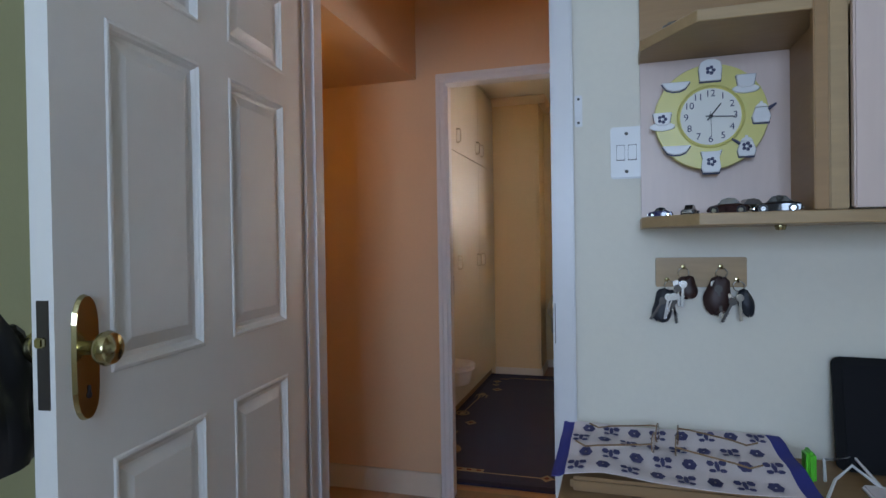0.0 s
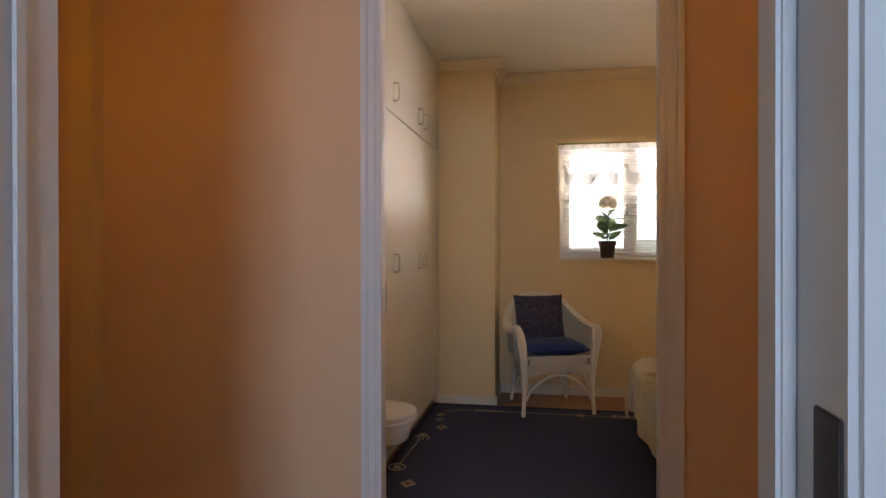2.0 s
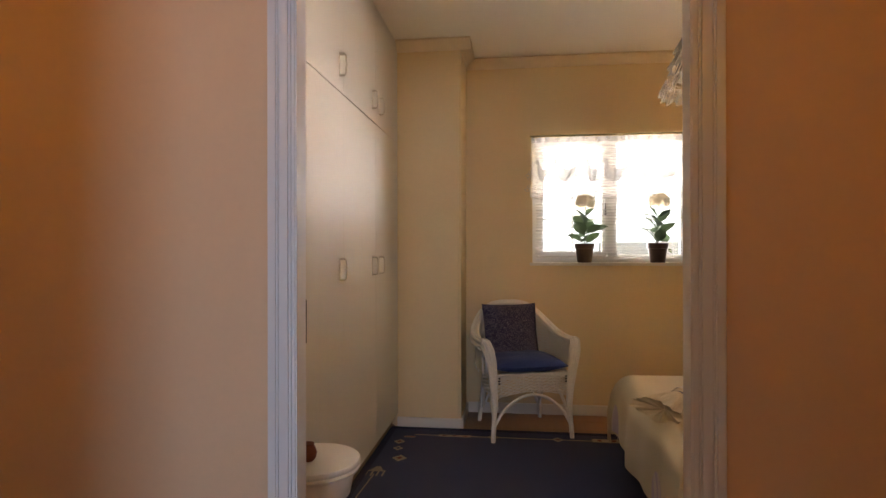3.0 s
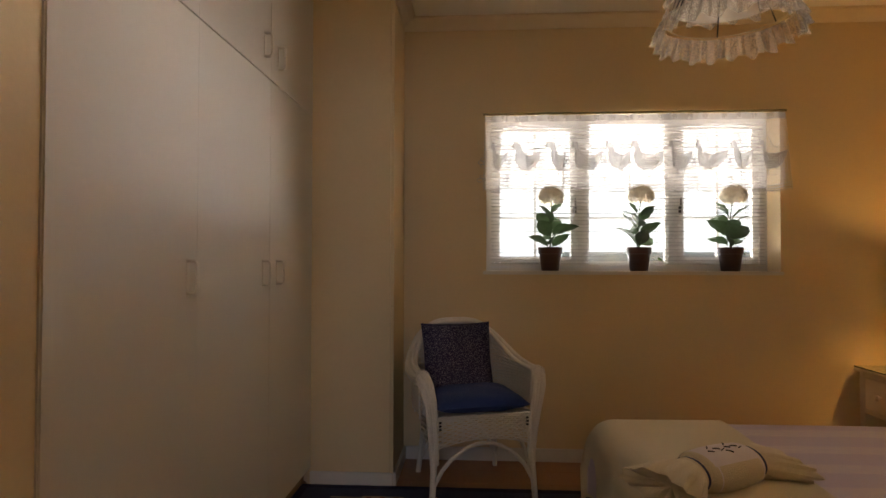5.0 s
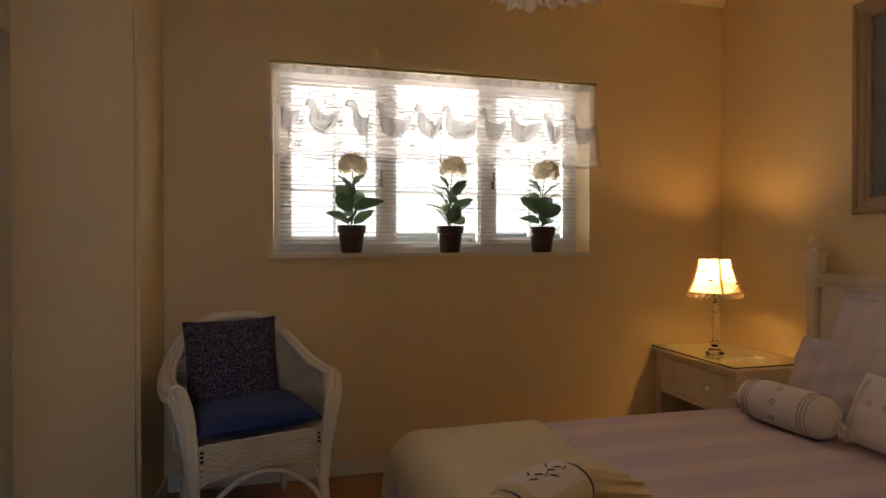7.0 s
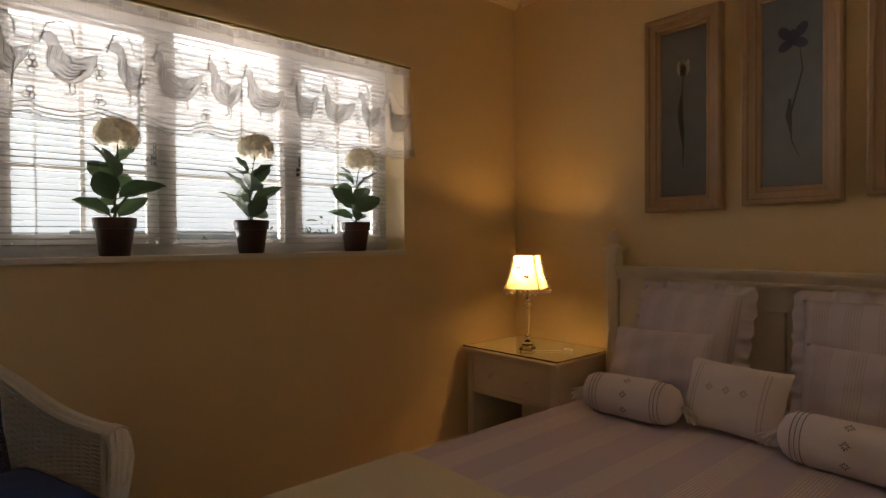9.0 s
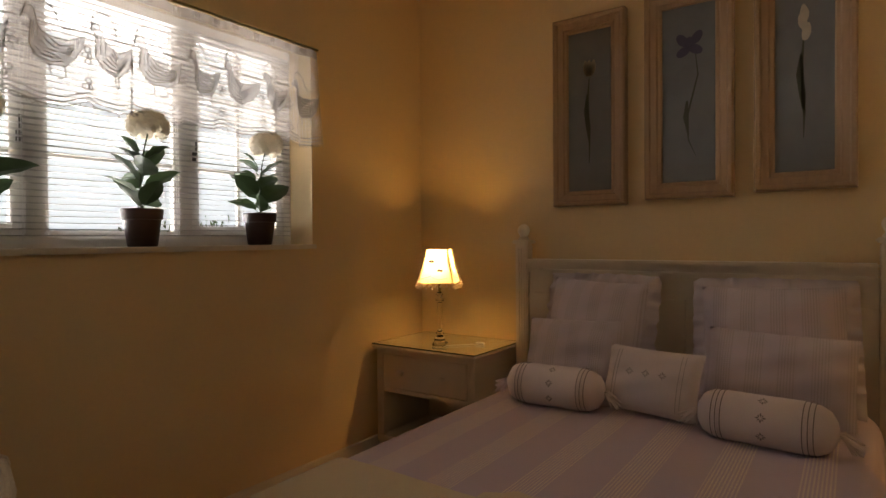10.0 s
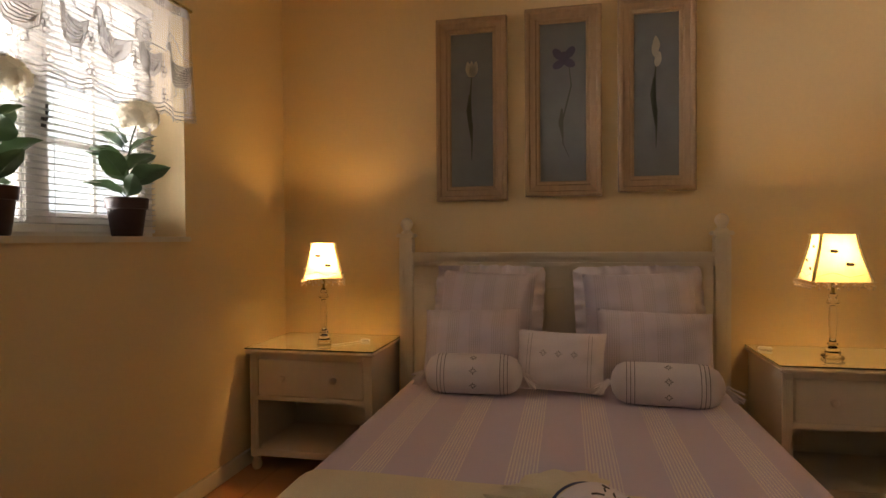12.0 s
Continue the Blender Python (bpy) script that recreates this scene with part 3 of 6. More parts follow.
def lace_valance():
    va = thing("lace_valance", pose(0, 0, 0), "short white lace valance with a goose pattern, gathered on a rod", "curtain")
    x0, x1 = 0.272, 1.965

    def on(s, z, lift=0.0):
        """A point of the gathered cloth: s along it from 0 to 1, z its height."""
        drop = min(1.0, max(0.0, (2.0 - z) / 0.45))
        ph = 2 * math.pi * s
        amp = 0.010 + 0.016 * drop
        y = 6.138 - 0.004 + amp * (0.55 * math.sin(9 * ph + 0.7 * math.sin(3 * ph)) + 0.3 * math.sin(17 * ph + 1.3) * (1 - 0.4 * drop) + 0.25 * math.sin(4 * ph))
        x = x0 + (x1 - x0) * s + (0.018 * math.sin(9 * ph) + 0.022 * math.sin(5 * ph + 1) + 0.008 * math.sin(23 * ph)) * (0.35 + 0.65 * drop) + (s - 0.5) * 0.05 * drop
        return Vector((x, y - lift, z))
    n_geese = 10

    def hem(s):
        return 1.553 + 0.016 * abs(math.cos(math.pi * s * n_geese * 2 / 2)) + 0.006 * math.sin(6 * s)
    bm = bmesh.new()
    sheet(bm, lambda u, v: on(u, hem(u) + (2.0 - hem(u)) * v), 200, 12)
    part("net", bm, M_NET, va, "fine sheer white net", True)
    bm = bmesh.new()
    for k in range(181):
        tube(bm, [on(k / 180, hem(k / 180) + (1.975 - hem(k / 180)) * q / 10, 0.001) for q in range(11)], 0.0005, 3)
    for k in range(44):
        tube(bm, [on(q / 150, 1.580 + 0.009 * k, 0.001) for q in range(151)], 0.0005, 3)
    tagged(part("mesh_thread", bm, M_THREAD, va, "square mesh of fine threads"), kind="stuff")
    bm = bmesh.new()
    sheet(bm, lambda u, v: on(u, 1.958 + 0.036 * v, 0.002) + Vector((0, 0.004 * math.sin(120 * u), 0)), 160, 2)
    part("gathered_heading", bm, M_FIG, va, "gathered lace heading", True)
    # geese, each looking back over its shoulder along the cloth
    goose = ((-0.072, 0.176), (-0.060, 0.196), (-0.046, 0.205), (-0.034, 0.192), (-0.028, 0.165), (-0.020, 0.140), (0.002, 0.127), (0.030, 0.124),
             (0.080, 0.148), (0.072, 0.108), (0.055, 0.070), (0.026, 0.042), (-0.006, 0.038), (-0.032, 0.056), (-0.046, 0.090), (-0.048, 0.125), (-0.046, 0.152), (-0.052, 0.168))
    wide = x1 - x0
    for k in range(n_geese):
        s0 = (k + 0.5) / n_geese
        zb = 1.636
        bm = bmesh.new()
        mid = bm.verts.new(on(s0 + 0.004 / wide, zb + 0.085, 0.003))
        ring = [bm.verts.new(on(s0 + gx / wide, zb + gz, 0.003)) for gx, gz in goose]
        for a in range(5, 14):
            bm.faces.new((mid, ring[a], ring[a + 1]))
        bm.faces.new((mid, ring[14], ring[15], ring[5]))
        bm.faces.new((ring[5], ring[15], ring[16], ring[4]))
        bm.faces.new((ring[4], ring[16], ring[17], ring[3]))
        bm.faces.new((ring[3], ring[17], ring[0], ring[1], ring[2]))
        fig = part("goose_motif", bm, M_FIG, va, "woven goose figure")
        bm = bmesh.new()
        tube(bm, [on(s0 + gx / wide, zb + gz, 0.004) for gx, gz in goose], 0.0015, 4, True)
        for w in range(6):
            tube(bm, [on(s0 + (gx + 0.006 * w) / wide, zb + gz + 0.011 * w, 0.004) for gx, gz in ((-0.036, 0.072), (-0.022, 0.054), (0.0, 0.050), (0.022, 0.058), (0.040, 0.078))[:5 - w // 3]], 0.0021, 4)
        for w in range(3):
            tube(bm, [on(s0 + (gx + 0.003 * w) / wide, zb + gz, 0.004) for gx, gz in ((-0.044 + 0.007 * w, 0.100), (-0.044 + 0.007 * w, 0.130), (-0.040 + 0.005 * w, 0.160))], 0.0014, 4)
        for lx in (-0.004, 0.022):
            tube(bm, [on(s0 + lx / wide, zb + 0.042, 0.004), on(s0 + (lx + 0.003) / wide, zb + 0.008, 0.004), on(s0 + (lx - 0.012) / wide, zb, 0.004)], 0.0022, 4)
        for bx, bz in ((-0.012, 0.172), (-0.010, 0.150)):
            tube(bm, [on(s0 + (bx + 0.011 * math.cos(a)) / wide, zb + bz + 0.008 * math.sin(a), 0.004) for a in [i * math.pi / 4 for i in range(8)]], 0.0012, 4, True)
        part("goose_outline", bm, M_LACE, fig, "thicker woven outline")
        bm = bmesh.new()
        arch = ((-0.50, 1.800), (-0.40, 1.796), (-0.36, 1.830), (-0.32, 1.862), (-0.20, 1.878), (-0.08, 1.872), (0.02, 1.850), (0.07, 1.815), (0.12, 1.798), (0.50, 1.800))
        tube(bm, [on(s0 + q / n_geese, z, 0.003) for q, z in arch], 0.0024, 4)
        part("garland_motif", bm, M_LACE, va, "woven garland arch")
        for r0 in (1.602, 1.586, 1.572):
            bm = bmesh.new()
            tube(bm, [on(s0 + (q - 0.5) / n_geese, r0 - 0.022 * math.sin(math.pi * q), 0.003) for q in [i / 10 for i in range(11)]], 0.0021, 4)
            part("scallop_motif", bm, M_LACE, va, "woven scallop")
        bm = bmesh.new()
        tube(bm, [on(s0 + (q - 0.5) / n_geese, 1.562 - 0.020 * math.sin(math.pi * q) + (0.006 if i % 2 else -0.004), 0.003) for i, q in enumerate([i / 24 for i in range(25)])], 0.0013, 4)
        part("picot_edge", bm, M_LACE, va, "zigzag lace edge")
        for cx, cz in ((-0.5, 1.640), (-0.545, 1.620), (-0.455, 1.620), (-0.5, 1.702), (-0.54, 1.722), (-0.46, 1.722), (-0.5, 1.742)):
            bm = bmesh.new()
            tube(bm, [on(s0 + (cx + 0.055 * math.cos(a)) / n_geese, cz + 0.010 * math.sin(a), 0.003) for a in [i * math.pi / 5 for i in range(10)]], 0.0020, 4, closed=True)
            part("clover_motif", bm, M_LACE, va, "woven clover leaf")
    bm = bmesh.new()
    tube(bm, [(x0 - 0.006, 6.131, 2.004), (x1 + 0.008, 6.131, 2.004)], 0.0075, 8)
    part("curtain_rod", bm, M_BRASS, va, "thin brass curtain rod", True)


lace_valance()


# ---- pot plants ----
def pot_plant(x, y, turn, seed, height, label):
    rnd = random.Random(seed)
    pl = thing("potted_hydrangea", pose(x, y, WZ0 + 0.009, 0, 0, turn), label, "pot plant", "plants on the sill")
    bm = bmesh.new()
    lathe(bm, [(0.048, 0), (0.051, 0.004), (0.064, 0.098), (0.070, 0.100), (0.073, 0.137), (0.069, 0.139), (0.063, 0.120), (0.0, 0.118)], 28, cap=False)
    part("pot", bm, M_POT, pl, "dark brown plastic pot", True)
    bm = bmesh.new()
    lathe(bm, [(0.062, 0.112), (0.045, 0.121), (0.02, 0.125), (0.001, 0.127)], 20)
    part("soil", bm, M_SOIL, pl, "brown moss", True)
    top = height - 0.045
    bm = bmesh.new()
    bend = Matrix.Rotation(-radians(turn), 3, 'Z') @ Vector((0, -0.050, 0))
    stem = [(0.006 * math.sin(3 * q) + bend.x * q ** 3, 0.004 * math.cos(4 * q) + bend.y * q ** 3, 0.12 + (top - 0.12) * q) for q in [i / 8 for i in range(9)]]
    tube(bm, stem, [0.005 - 0.0025 * i / 8 for i in range(9)], 6)
    part("stem", bm, M_STEM, pl, "", True)
    levels = ((0.006, 0, 0.105), (0.010, 120, 0.11), (0.016, 235, 0.105), (0.040, 60, 0.12), (0.052, 180, 0.115), (0.064, 300, 0.12),
              (0.090, 20, 0.11), (0.100, 140, 0.105), (0.118, 255, 0.105), (0.140, 75, 0.09), (0.150, 200, 0.085), (0.162, 320, 0.08))
    for z, ang, ln in levels:
        z = 0.125 + z * (top - 0.12) / 0.235
        ang += rnd.uniform(-28, 28)
        ln *= rnd.uniform(1.12, 1.36)
        elev, roll = rnd.uniform(28, 58), rnd.choice((-1, 1)) * rnd.uniform(15, 55)
        wide, curl = ln * rnd.uniform(0.27, 0.34), rnd.uniform(0.1, 0.45)
        bm = bmesh.new()

        def f(u, v):
            w = wide * (math.sin(math.pi * min(1, u * 1.01) ** 0.85) ** 0.8)
            s = 2 * v - 1
            return (0.016 + ln * u, s * w, -curl * ln * u * u + 0.30 * abs(s) * w + 0.0025 * math.sin(16 * u) * abs(s))
        sheet(bm, f, 10, 6)
        tube(bm, [(0, 0, -0.004), (0.016 + 0.2 * ln, 0, -0.0015), (0.016 + 0.85 * ln, 0, -curl * ln * 0.72 - 0.0008)], [0.0022, 0.0016, 0.0006], 5)
        part("leaf", bm, M_LEAF, pl, "", True, at=pose(0, 0, z, 0, 0, ang) @ pose(0, 0, 0, 0, -elev) @ pose(0, 0, 0, roll))
    lean = Matrix.Rotation(-radians(turn), 3, 'Z') @ Vector((0, -0.050, 0))
    # flower head: many four-petalled florets on a low dome
    bm = bmesh.new()
    for k in range(150):
        t = (k + 0.5) / 150
        ph = math.acos(1 - 1.55 * t)
        th = k * 2.39996 + rnd.uniform(-0.2, 0.2)
        rad = rnd.uniform(0.9, 1.08)
        c = Vector((0.068 * rad * math.sin(ph) * math.cos(th), 0.068 * rad * math.sin(ph) * math.sin(th), 0.058 * rad * math.cos(ph)))
        nrm = Vector((c.x, c.y, c.z * 1.6)).normalized()
        q = nrm.to_track_quat('Z', 'Y').to_matrix().to_4x4() @ Matrix.Rotation(rnd.uniform(0, 6.28), 4, 'Z')
        for p in range(4):
            a = p * math.pi / 2
            m = Matrix.Translation(c) @ q @ Matrix.Rotation(a, 4, 'Z')
            sz = rnd.uniform(0.013, 0.018)
            vs = [bm.verts.new(m @ Vector(w)) for w in ((0, 0, 0), (sz * 0.55, sz * 0.5, 0.002), (sz * 1.15, 0.25 * sz, 0.003), (sz * 1.15, -0.25 * sz, 0.003), (sz * 0.55, -sz * 0.5, 0.002))]
            bm.faces.new(vs)
    part("flower_head", bm, M_PETAL, pl, "cream mophead flower", at=pose(lean.x, lean.y, height - 0.022))
    return pl


pot_plant(0.660, 6.205, 20, 3, 0.452, "cream artificial hydrangea in a brown pot")
pot_plant(1.172, 6.205, 140, 11, 0.455, "cream artificial hydrangea with narrow leaves in a brown pot")
pot_plant(1.690, 6.205, 255, 7, 0.450, "cream artificial hydrangea with spreading leaves in a brown pot")


# ---- built-in cupboards ----
def u_handle(parent, y, z, h=0.095):
    bm = bmesh.new()
    for d in (-0.0045, 0.0, 0.0045):
        tube(bm, [(0.0, d, -h / 2), (0.024, d, -h / 2), (0.031, d, -h / 2 + 0.007), (0.033, d, 0), (0.031, d, h / 2 - 0.007), (0.024, d, h / 2), (0.0, d, h / 2)], 0.0044, 8)
    box(bm, -0.0005, 0.003, -0.008, 0.008, -h / 2 - 0.008, h / 2 + 0.008, bevel=0.001)
    part("handle", bm, M_HANDLE, parent, "cream plastic bow handle", True, at=pose(0, y, z))


def cupboards():
    cols = ((3.855, 4.4803, 4.425), (4.4835, 5.100, 5.030), (5.106, 5.7075, 5.190))
    group = "built-in cupboards"
    for y0, y1, hy in cols:
        for z0, z1, name, lab, hz in ((0.09, 1.898, "wardrobe", "cream painted built-in wardrobe with a plain flush door", 1.10),
                                      (1.9015, 2.565, "top_cupboard", "cream painted built-in cupboard above a wardrobe", 2.02)):
            cu = thing(name, pose(-0.62, 0, 0), lab, "cupboard", group)
            part("carcass", boxed(-0.58, -0.022, y0, y1, z0, z1), M_CUP, cu)
            bm = bmesh.new()
            box(bm, -0.020, 0.0, y0 - 0.0016, y1 + 0.0016, z0 + 0.0012, z1 - 0.0012, bevel=0.0004)
            door = part("door", bm, M_CUP, cu)
            u_handle(door, hy, hz)
    bm = bmesh.new()
    box(bm, -1.2, -0.665, 3.855, 5.705, 0, 0.088)
    structure("trim", bm, M_PLINTH, "brown wooden plinth under the cupboards", "plinth")
    structure("trim", boxed(-0.66, -0.608, 3.832, 3.853, 0, CEIL, bevel=0.004), M_CUP, "cream painted end strip of the cupboards", "trim")


cupboards()


# ---- round side table ----
def side_table():
    b = thing("side_table", pose(-0.474, 3.660, 0), "small round white painted table with a moulded top", "table")
    bm = bmesh.new()
    lathe(bm, [(0.138, 0.492), (0.146, 0.496), (0.149, 0.504), (0.145, 0.511), (0.150, 0.517), (0.150, 0.524), (0.146, 0.529), (0.100, 0.530), (0.001, 0.530)], 48)
    part("tabletop", bm, M_WHITE, b, "", True)
    bm = bmesh.new()
    lathe(bm, [(0.112, 0.415), (0.117, 0.420), (0.127, 0.470), (0.132, 0.4915)], 40)
    part("apron", bm, M_WHITE, b, "curved painted apron", True)
    bm = bmesh.new()
    lathe(bm, [(0.075, 0.012), (0.075, 0.022), (0.03, 0.035), (0.018, 0.06), (0.022, 0.20), (0.016, 0.32), (0.03, 0.414)], 24, at=(-0.02, 0, 0))
    part("pedestal", bm, M_PLINTH, b, "dark turned pedestal", True)


side_table()
jar = thing("wooden_pot", pose(-0.480, 3.635, 0.5305), "small dark brown wooden pot on the round table", "pot")
bm = bmesh.new()
lathe(bm, [(0.016, 0), (0.024, 0.010), (0.027, 0.026), (0.022, 0.042), (0.016, 0.048), (0.019, 0.054)], 20)
part("pot_body", bm, M_RUG_RED, jar, "", True)


# ---- wall calendar ----
def calendar():
    c = thing("wall_calendar", pose(-0.613, 3.50, 1.55), "paper wall calendar with a red flower picture", "calendar")
    part("sheet", boxed(0, 0.003, -0.15, 0.152, -0.24, 0.24), M_COTTON, c)
    bm = bmesh.new()
    lathe(bm, [(0.035, 0), (0.03, 0.001)], 12)
    part("picture", bm, M_RUG_RED, c, "red printed flower", at=pose(0.0032, 0.13, 0.075, 0, 90))
    bm = bmesh.new()
    for k in range(9):
        box(bm, 0.0032, 0.0042, 0.02 + 0.012 * (k % 3), 0.135 - 0.01 * (k % 2), 0.02 - 0.026 * k, 0.026 - 0.026 * k)
    part("printed_lines", bm, M_BLACK, c, "small dark printed lines")


calendar()


# ---- wicker armchair ----
def weave(bm, path, closed, z_of, rows, r=0.0042, amp=0.004, stakes=2):
    """Strands laid row by row along a plan path, in and out of upright stakes."""
    n = len(path)
    for k in range(rows):
        t = (k + 0.5) / rows
        pts = []
        for i, (x, y, nx, ny) in enumerate(path):
            z0, z1 = z_of(i / (n - 1))
            s = amp * (1 if (i // stakes + k) % 2 else -1)
            pts.append((x + nx * s, y + ny * s, z0 + (z1 - z0) * t))
        tube(bm, pts, r, 5, closed)


def u_path(n, hw, front, back):
    """A U in plan, from one front corner round the back to the other, with its outward normals."""
    out = []
    for i in range(n):
        t = i / (n - 1)
        a = math.pi * (1 - t)
        x = hw * math.copysign(abs(math.cos(a)) ** 0.62, math.cos(a))
        y = front + (back - front) * abs(math.sin(a)) ** 0.62
        out.append((x, y))
    res = []
    for i, (x, y) in enumerate(out):
        a, b = out[max(0, i - 1)], out[min(n - 1, i + 1)]
        d = Vector((b[0] - a[0], b[1] - a[1], 0)).normalized()
        res.append((x, y, -d.y, d.x))
    return res


def wicker_chair():
    ch = thing("wicker_armchair", pose(0.195, 5.765, 0, 0, 0, 17), "white painted wicker armchair with a rounded back", "chair")
    for x, y, tx, ty in ((-0.235, -0.235, -0.02, -0.02), (0.235, -0.235, 0.02, -0.02), (-0.19, 0.2, -0.03, 0.05), (0.19, 0.2, 0.03, 0.05)):
        bm = bmesh.new()
        tube(bm, [(x + tx, y + ty, 0.0), (x + tx * 0.4, y + ty * 0.4, 0.2), (x, y, 0.42)], [0.014, 0.016, 0.017], 10)
        part("leg", bm, M_WICKER, ch, "", True)
    # arched stretchers
    def arch(a, b):
        bm = bmesh.new()
        a, b = Vector(a), Vector(b)
        pts = []
        for k in range(13):
            q = k / 12
            p = a.lerp(b, q)
            p.z = 0.10 + 0.19 * math.sin(math.pi * q) ** 0.7
            pts.append(p)
        tube(bm, pts, 0.010, 8)
        part("stretcher", bm, M_WICKER, ch, "curved cane brace", True)
    arch((-0.245, -0.245, 0), (0.245, -0.245, 0))
    arch((-0.245, -0.24, 0), (-0.2, 0.22, 0))
    arch((0.245, -0.24, 0), (0.2, 0.22, 0))
    arch((-0.2, 0.22, 0), (0.2, 0.22, 0))
    # seat
    bm = bmesh.new()
    pts = [(x * 0.97, y * 0.97) for x, y, nx, ny in u_path(30, 0.25, -0.24, 0.25)]
    extrude_poly(bm, pts, 0.395, 0.415)
    part("seat", bm, M_WICKER, ch)
    # apron woven round the seat
    up = u_path(61, 0.255, -0.24, 0.255)
    bm = bmesh.new()
    weave(bm, up, False, lambda t: (0.285 + 0.03 * math.sin(math.pi * t) ** 2, 0.42), 12)
    tagged(part("side_apron", bm, M_WICKER, ch, "woven cane apron", True), kind="stuff")
    fp = [(-0.25 + 0.5 * i / 40, -0.247, 0, -1) for i in range(41)]
    bm = bmesh.new()
    weave(bm, fp, False, lambda t: (0.262 + 0.045 * math.sin(math.pi * t) ** 0.8, 0.425), 13)
    for i in range(0, 41, 4):
        tube(bm, [(fp[i][0], -0.247, 0.262 + 0.045 * math.sin(math.pi * i / 40) ** 0.8), (fp[i][0], -0.247, 0.425)], 0.003, 5)
    tagged(part("front_apron", bm, M_WICKER, ch, "woven cane apron", True), kind="stuff")
    # Black blocks imitate the shade inside small openings of the weave.
    for x in (-0.215, 0.215):
        bm = bmesh.new()
        for k in range(3):
            box(bm, x - 0.006, x + 0.006, -0.256, -0.251, 0.362 + 0.016 * k, 0.371 + 0.016 * k, bevel=0.001)
        part("weave_shade_block", bm, M_BLACK, ch, "small black blocks standing in for shaded gaps in the weave")

    # back and arms
    def rim(t):
        q = abs(2 * t - 1)
        return 0.600 + 0.205 * (0.5 + 0.5 * math.cos(math.pi * q)) ** 1.2
    bp = u_path(89, 0.295, -0.17, 0.29)
    bm = bmesh.new()
    weave(bm, bp, False, lambda t: (0.42, rim(t) - 0.012), 27)
    tagged(part("woven_back", bm, M_WICKER, ch, "closely woven cane back", True), kind="stuff")
    bm = bmesh.new()
    for i in range(0, 89, 4):
        x, y, nx, ny = bp[i]
        tube(bm, [(x, y, 0.40), (x, y, rim(i / 88))], 0.0035, 5)
    tagged(part("back_stake", bm, M_WICKER, ch, "upright canes", True), kind="stuff")
    rp = []
    for i in range(89):
        x, y, nx, ny = bp[i]
        rp.append((x + nx * 0.008, y + ny * 0.008, rim(i / 88)))
    ends = ((0.238, -0.240, 0.20), (0.246, -0.246, 0.33), (0.254, -0.254, 0.42), (0.264, -0.260, 0.50), (0.278, -0.250, 0.565), (0.290, -0.215, 0.605))
    rp = [(-x, y, z) for x, y, z in ends] + rp + [(x, y, z) for x, y, z in ends[::-1]]
    bm = bmesh.new()
    n_end = len(ends)
    for du, dz in ((0.022, -0.012), (0.014, 0.008), (-0.004, 0.016), (-0.020, 0.006)):
        pts = []
        for i, (x, y, z) in enumerate(rp):
            j = min(max(i - n_end, 0), len(bp) - 1)
            nx, ny = bp[j][2], bp[j][3]
            fade = min(1.0, min(i, len(rp) - 1 - i) / n_end + 0.35)
            pts.append((x + nx * du * fade, y + ny * du * fade, z + dz * fade))
        tube(bm, pts, 0.0135, 8)
    tube(bm, [(x * 1.02, y, z - 0.022) for x, y, z in rp[6:-6]], 0.017, 8)
    part("rolled_rim", bm, M_WICKER, ch, "thick arm and back rim of bundled canes", True)
    for s in (-1, 1):
        bm = bmesh.new()
        for k in range(7):
            a = Vector((s * 0.289, -0.205, 0.606))
            ring = [(a.x + 0.030 * math.cos(q), a.y + 0.006 * (k - 3), a.z + 0.030 * math.sin(q)) for q in [j * math.pi / 5 for j in range(10)]]
            tube(bm, ring, 0.003, 5, True)
        part("cane_binding", bm, M_WICKER, ch, "wrapped cane binding", True)
        bm = bmesh.new()
        tube(bm, [(s * 0.272, -0.17, 0.42), (s * 0.28, -0.16, 0.60)], 0.009, 8)
        part("arm_post", bm, M_WICKER, ch, "", True)


wicker_chair()


def cushion_mesh(w, h, t, nu=22, nv=22, pinch=0.10, puff=2.4, wrinkle=0.0, seed=0):
    """A stuffed cushion: x across, z up, thickness along y, seam round the edge."""
    bm = bmesh.new()
    rnd = random.Random(seed)
    ph = [rnd.uniform(0, 6.28) for _ in range(4)]

    def edge(u, v):
        x, z = (u - 0.5) * 2, (v - 0.5) * 2
        px = x * (1 - pinch * (1 - z * z) * 0.5)
        pz = z * (1 - pinch * (1 - x * x) * 0.5)
        return px * w / 2, pz * h / 2, x, z
    for s in (-1, 1):
        def f(u, v):
            px, pz, x, z = edge(u, v)
            b = max(0.0, (1 - abs(x) ** puff) * (1 - abs(z) ** puff)) ** 0.5
            wr = wrinkle * b * (math.sin(5 * x + 3 * z + ph[0]) + 0.6 * math.sin(9 * z - 4 * x + ph[1]) + 0.4 * math.sin(13 * x * z + ph[2]))
            return (px, s * (t / 2 * b + 0.002) + wr, pz)
        sheet(bm, f, nu, nv)
    bmesh.ops.remove_doubles(bm, verts=bm.verts, dist=0.0045)
    return bm


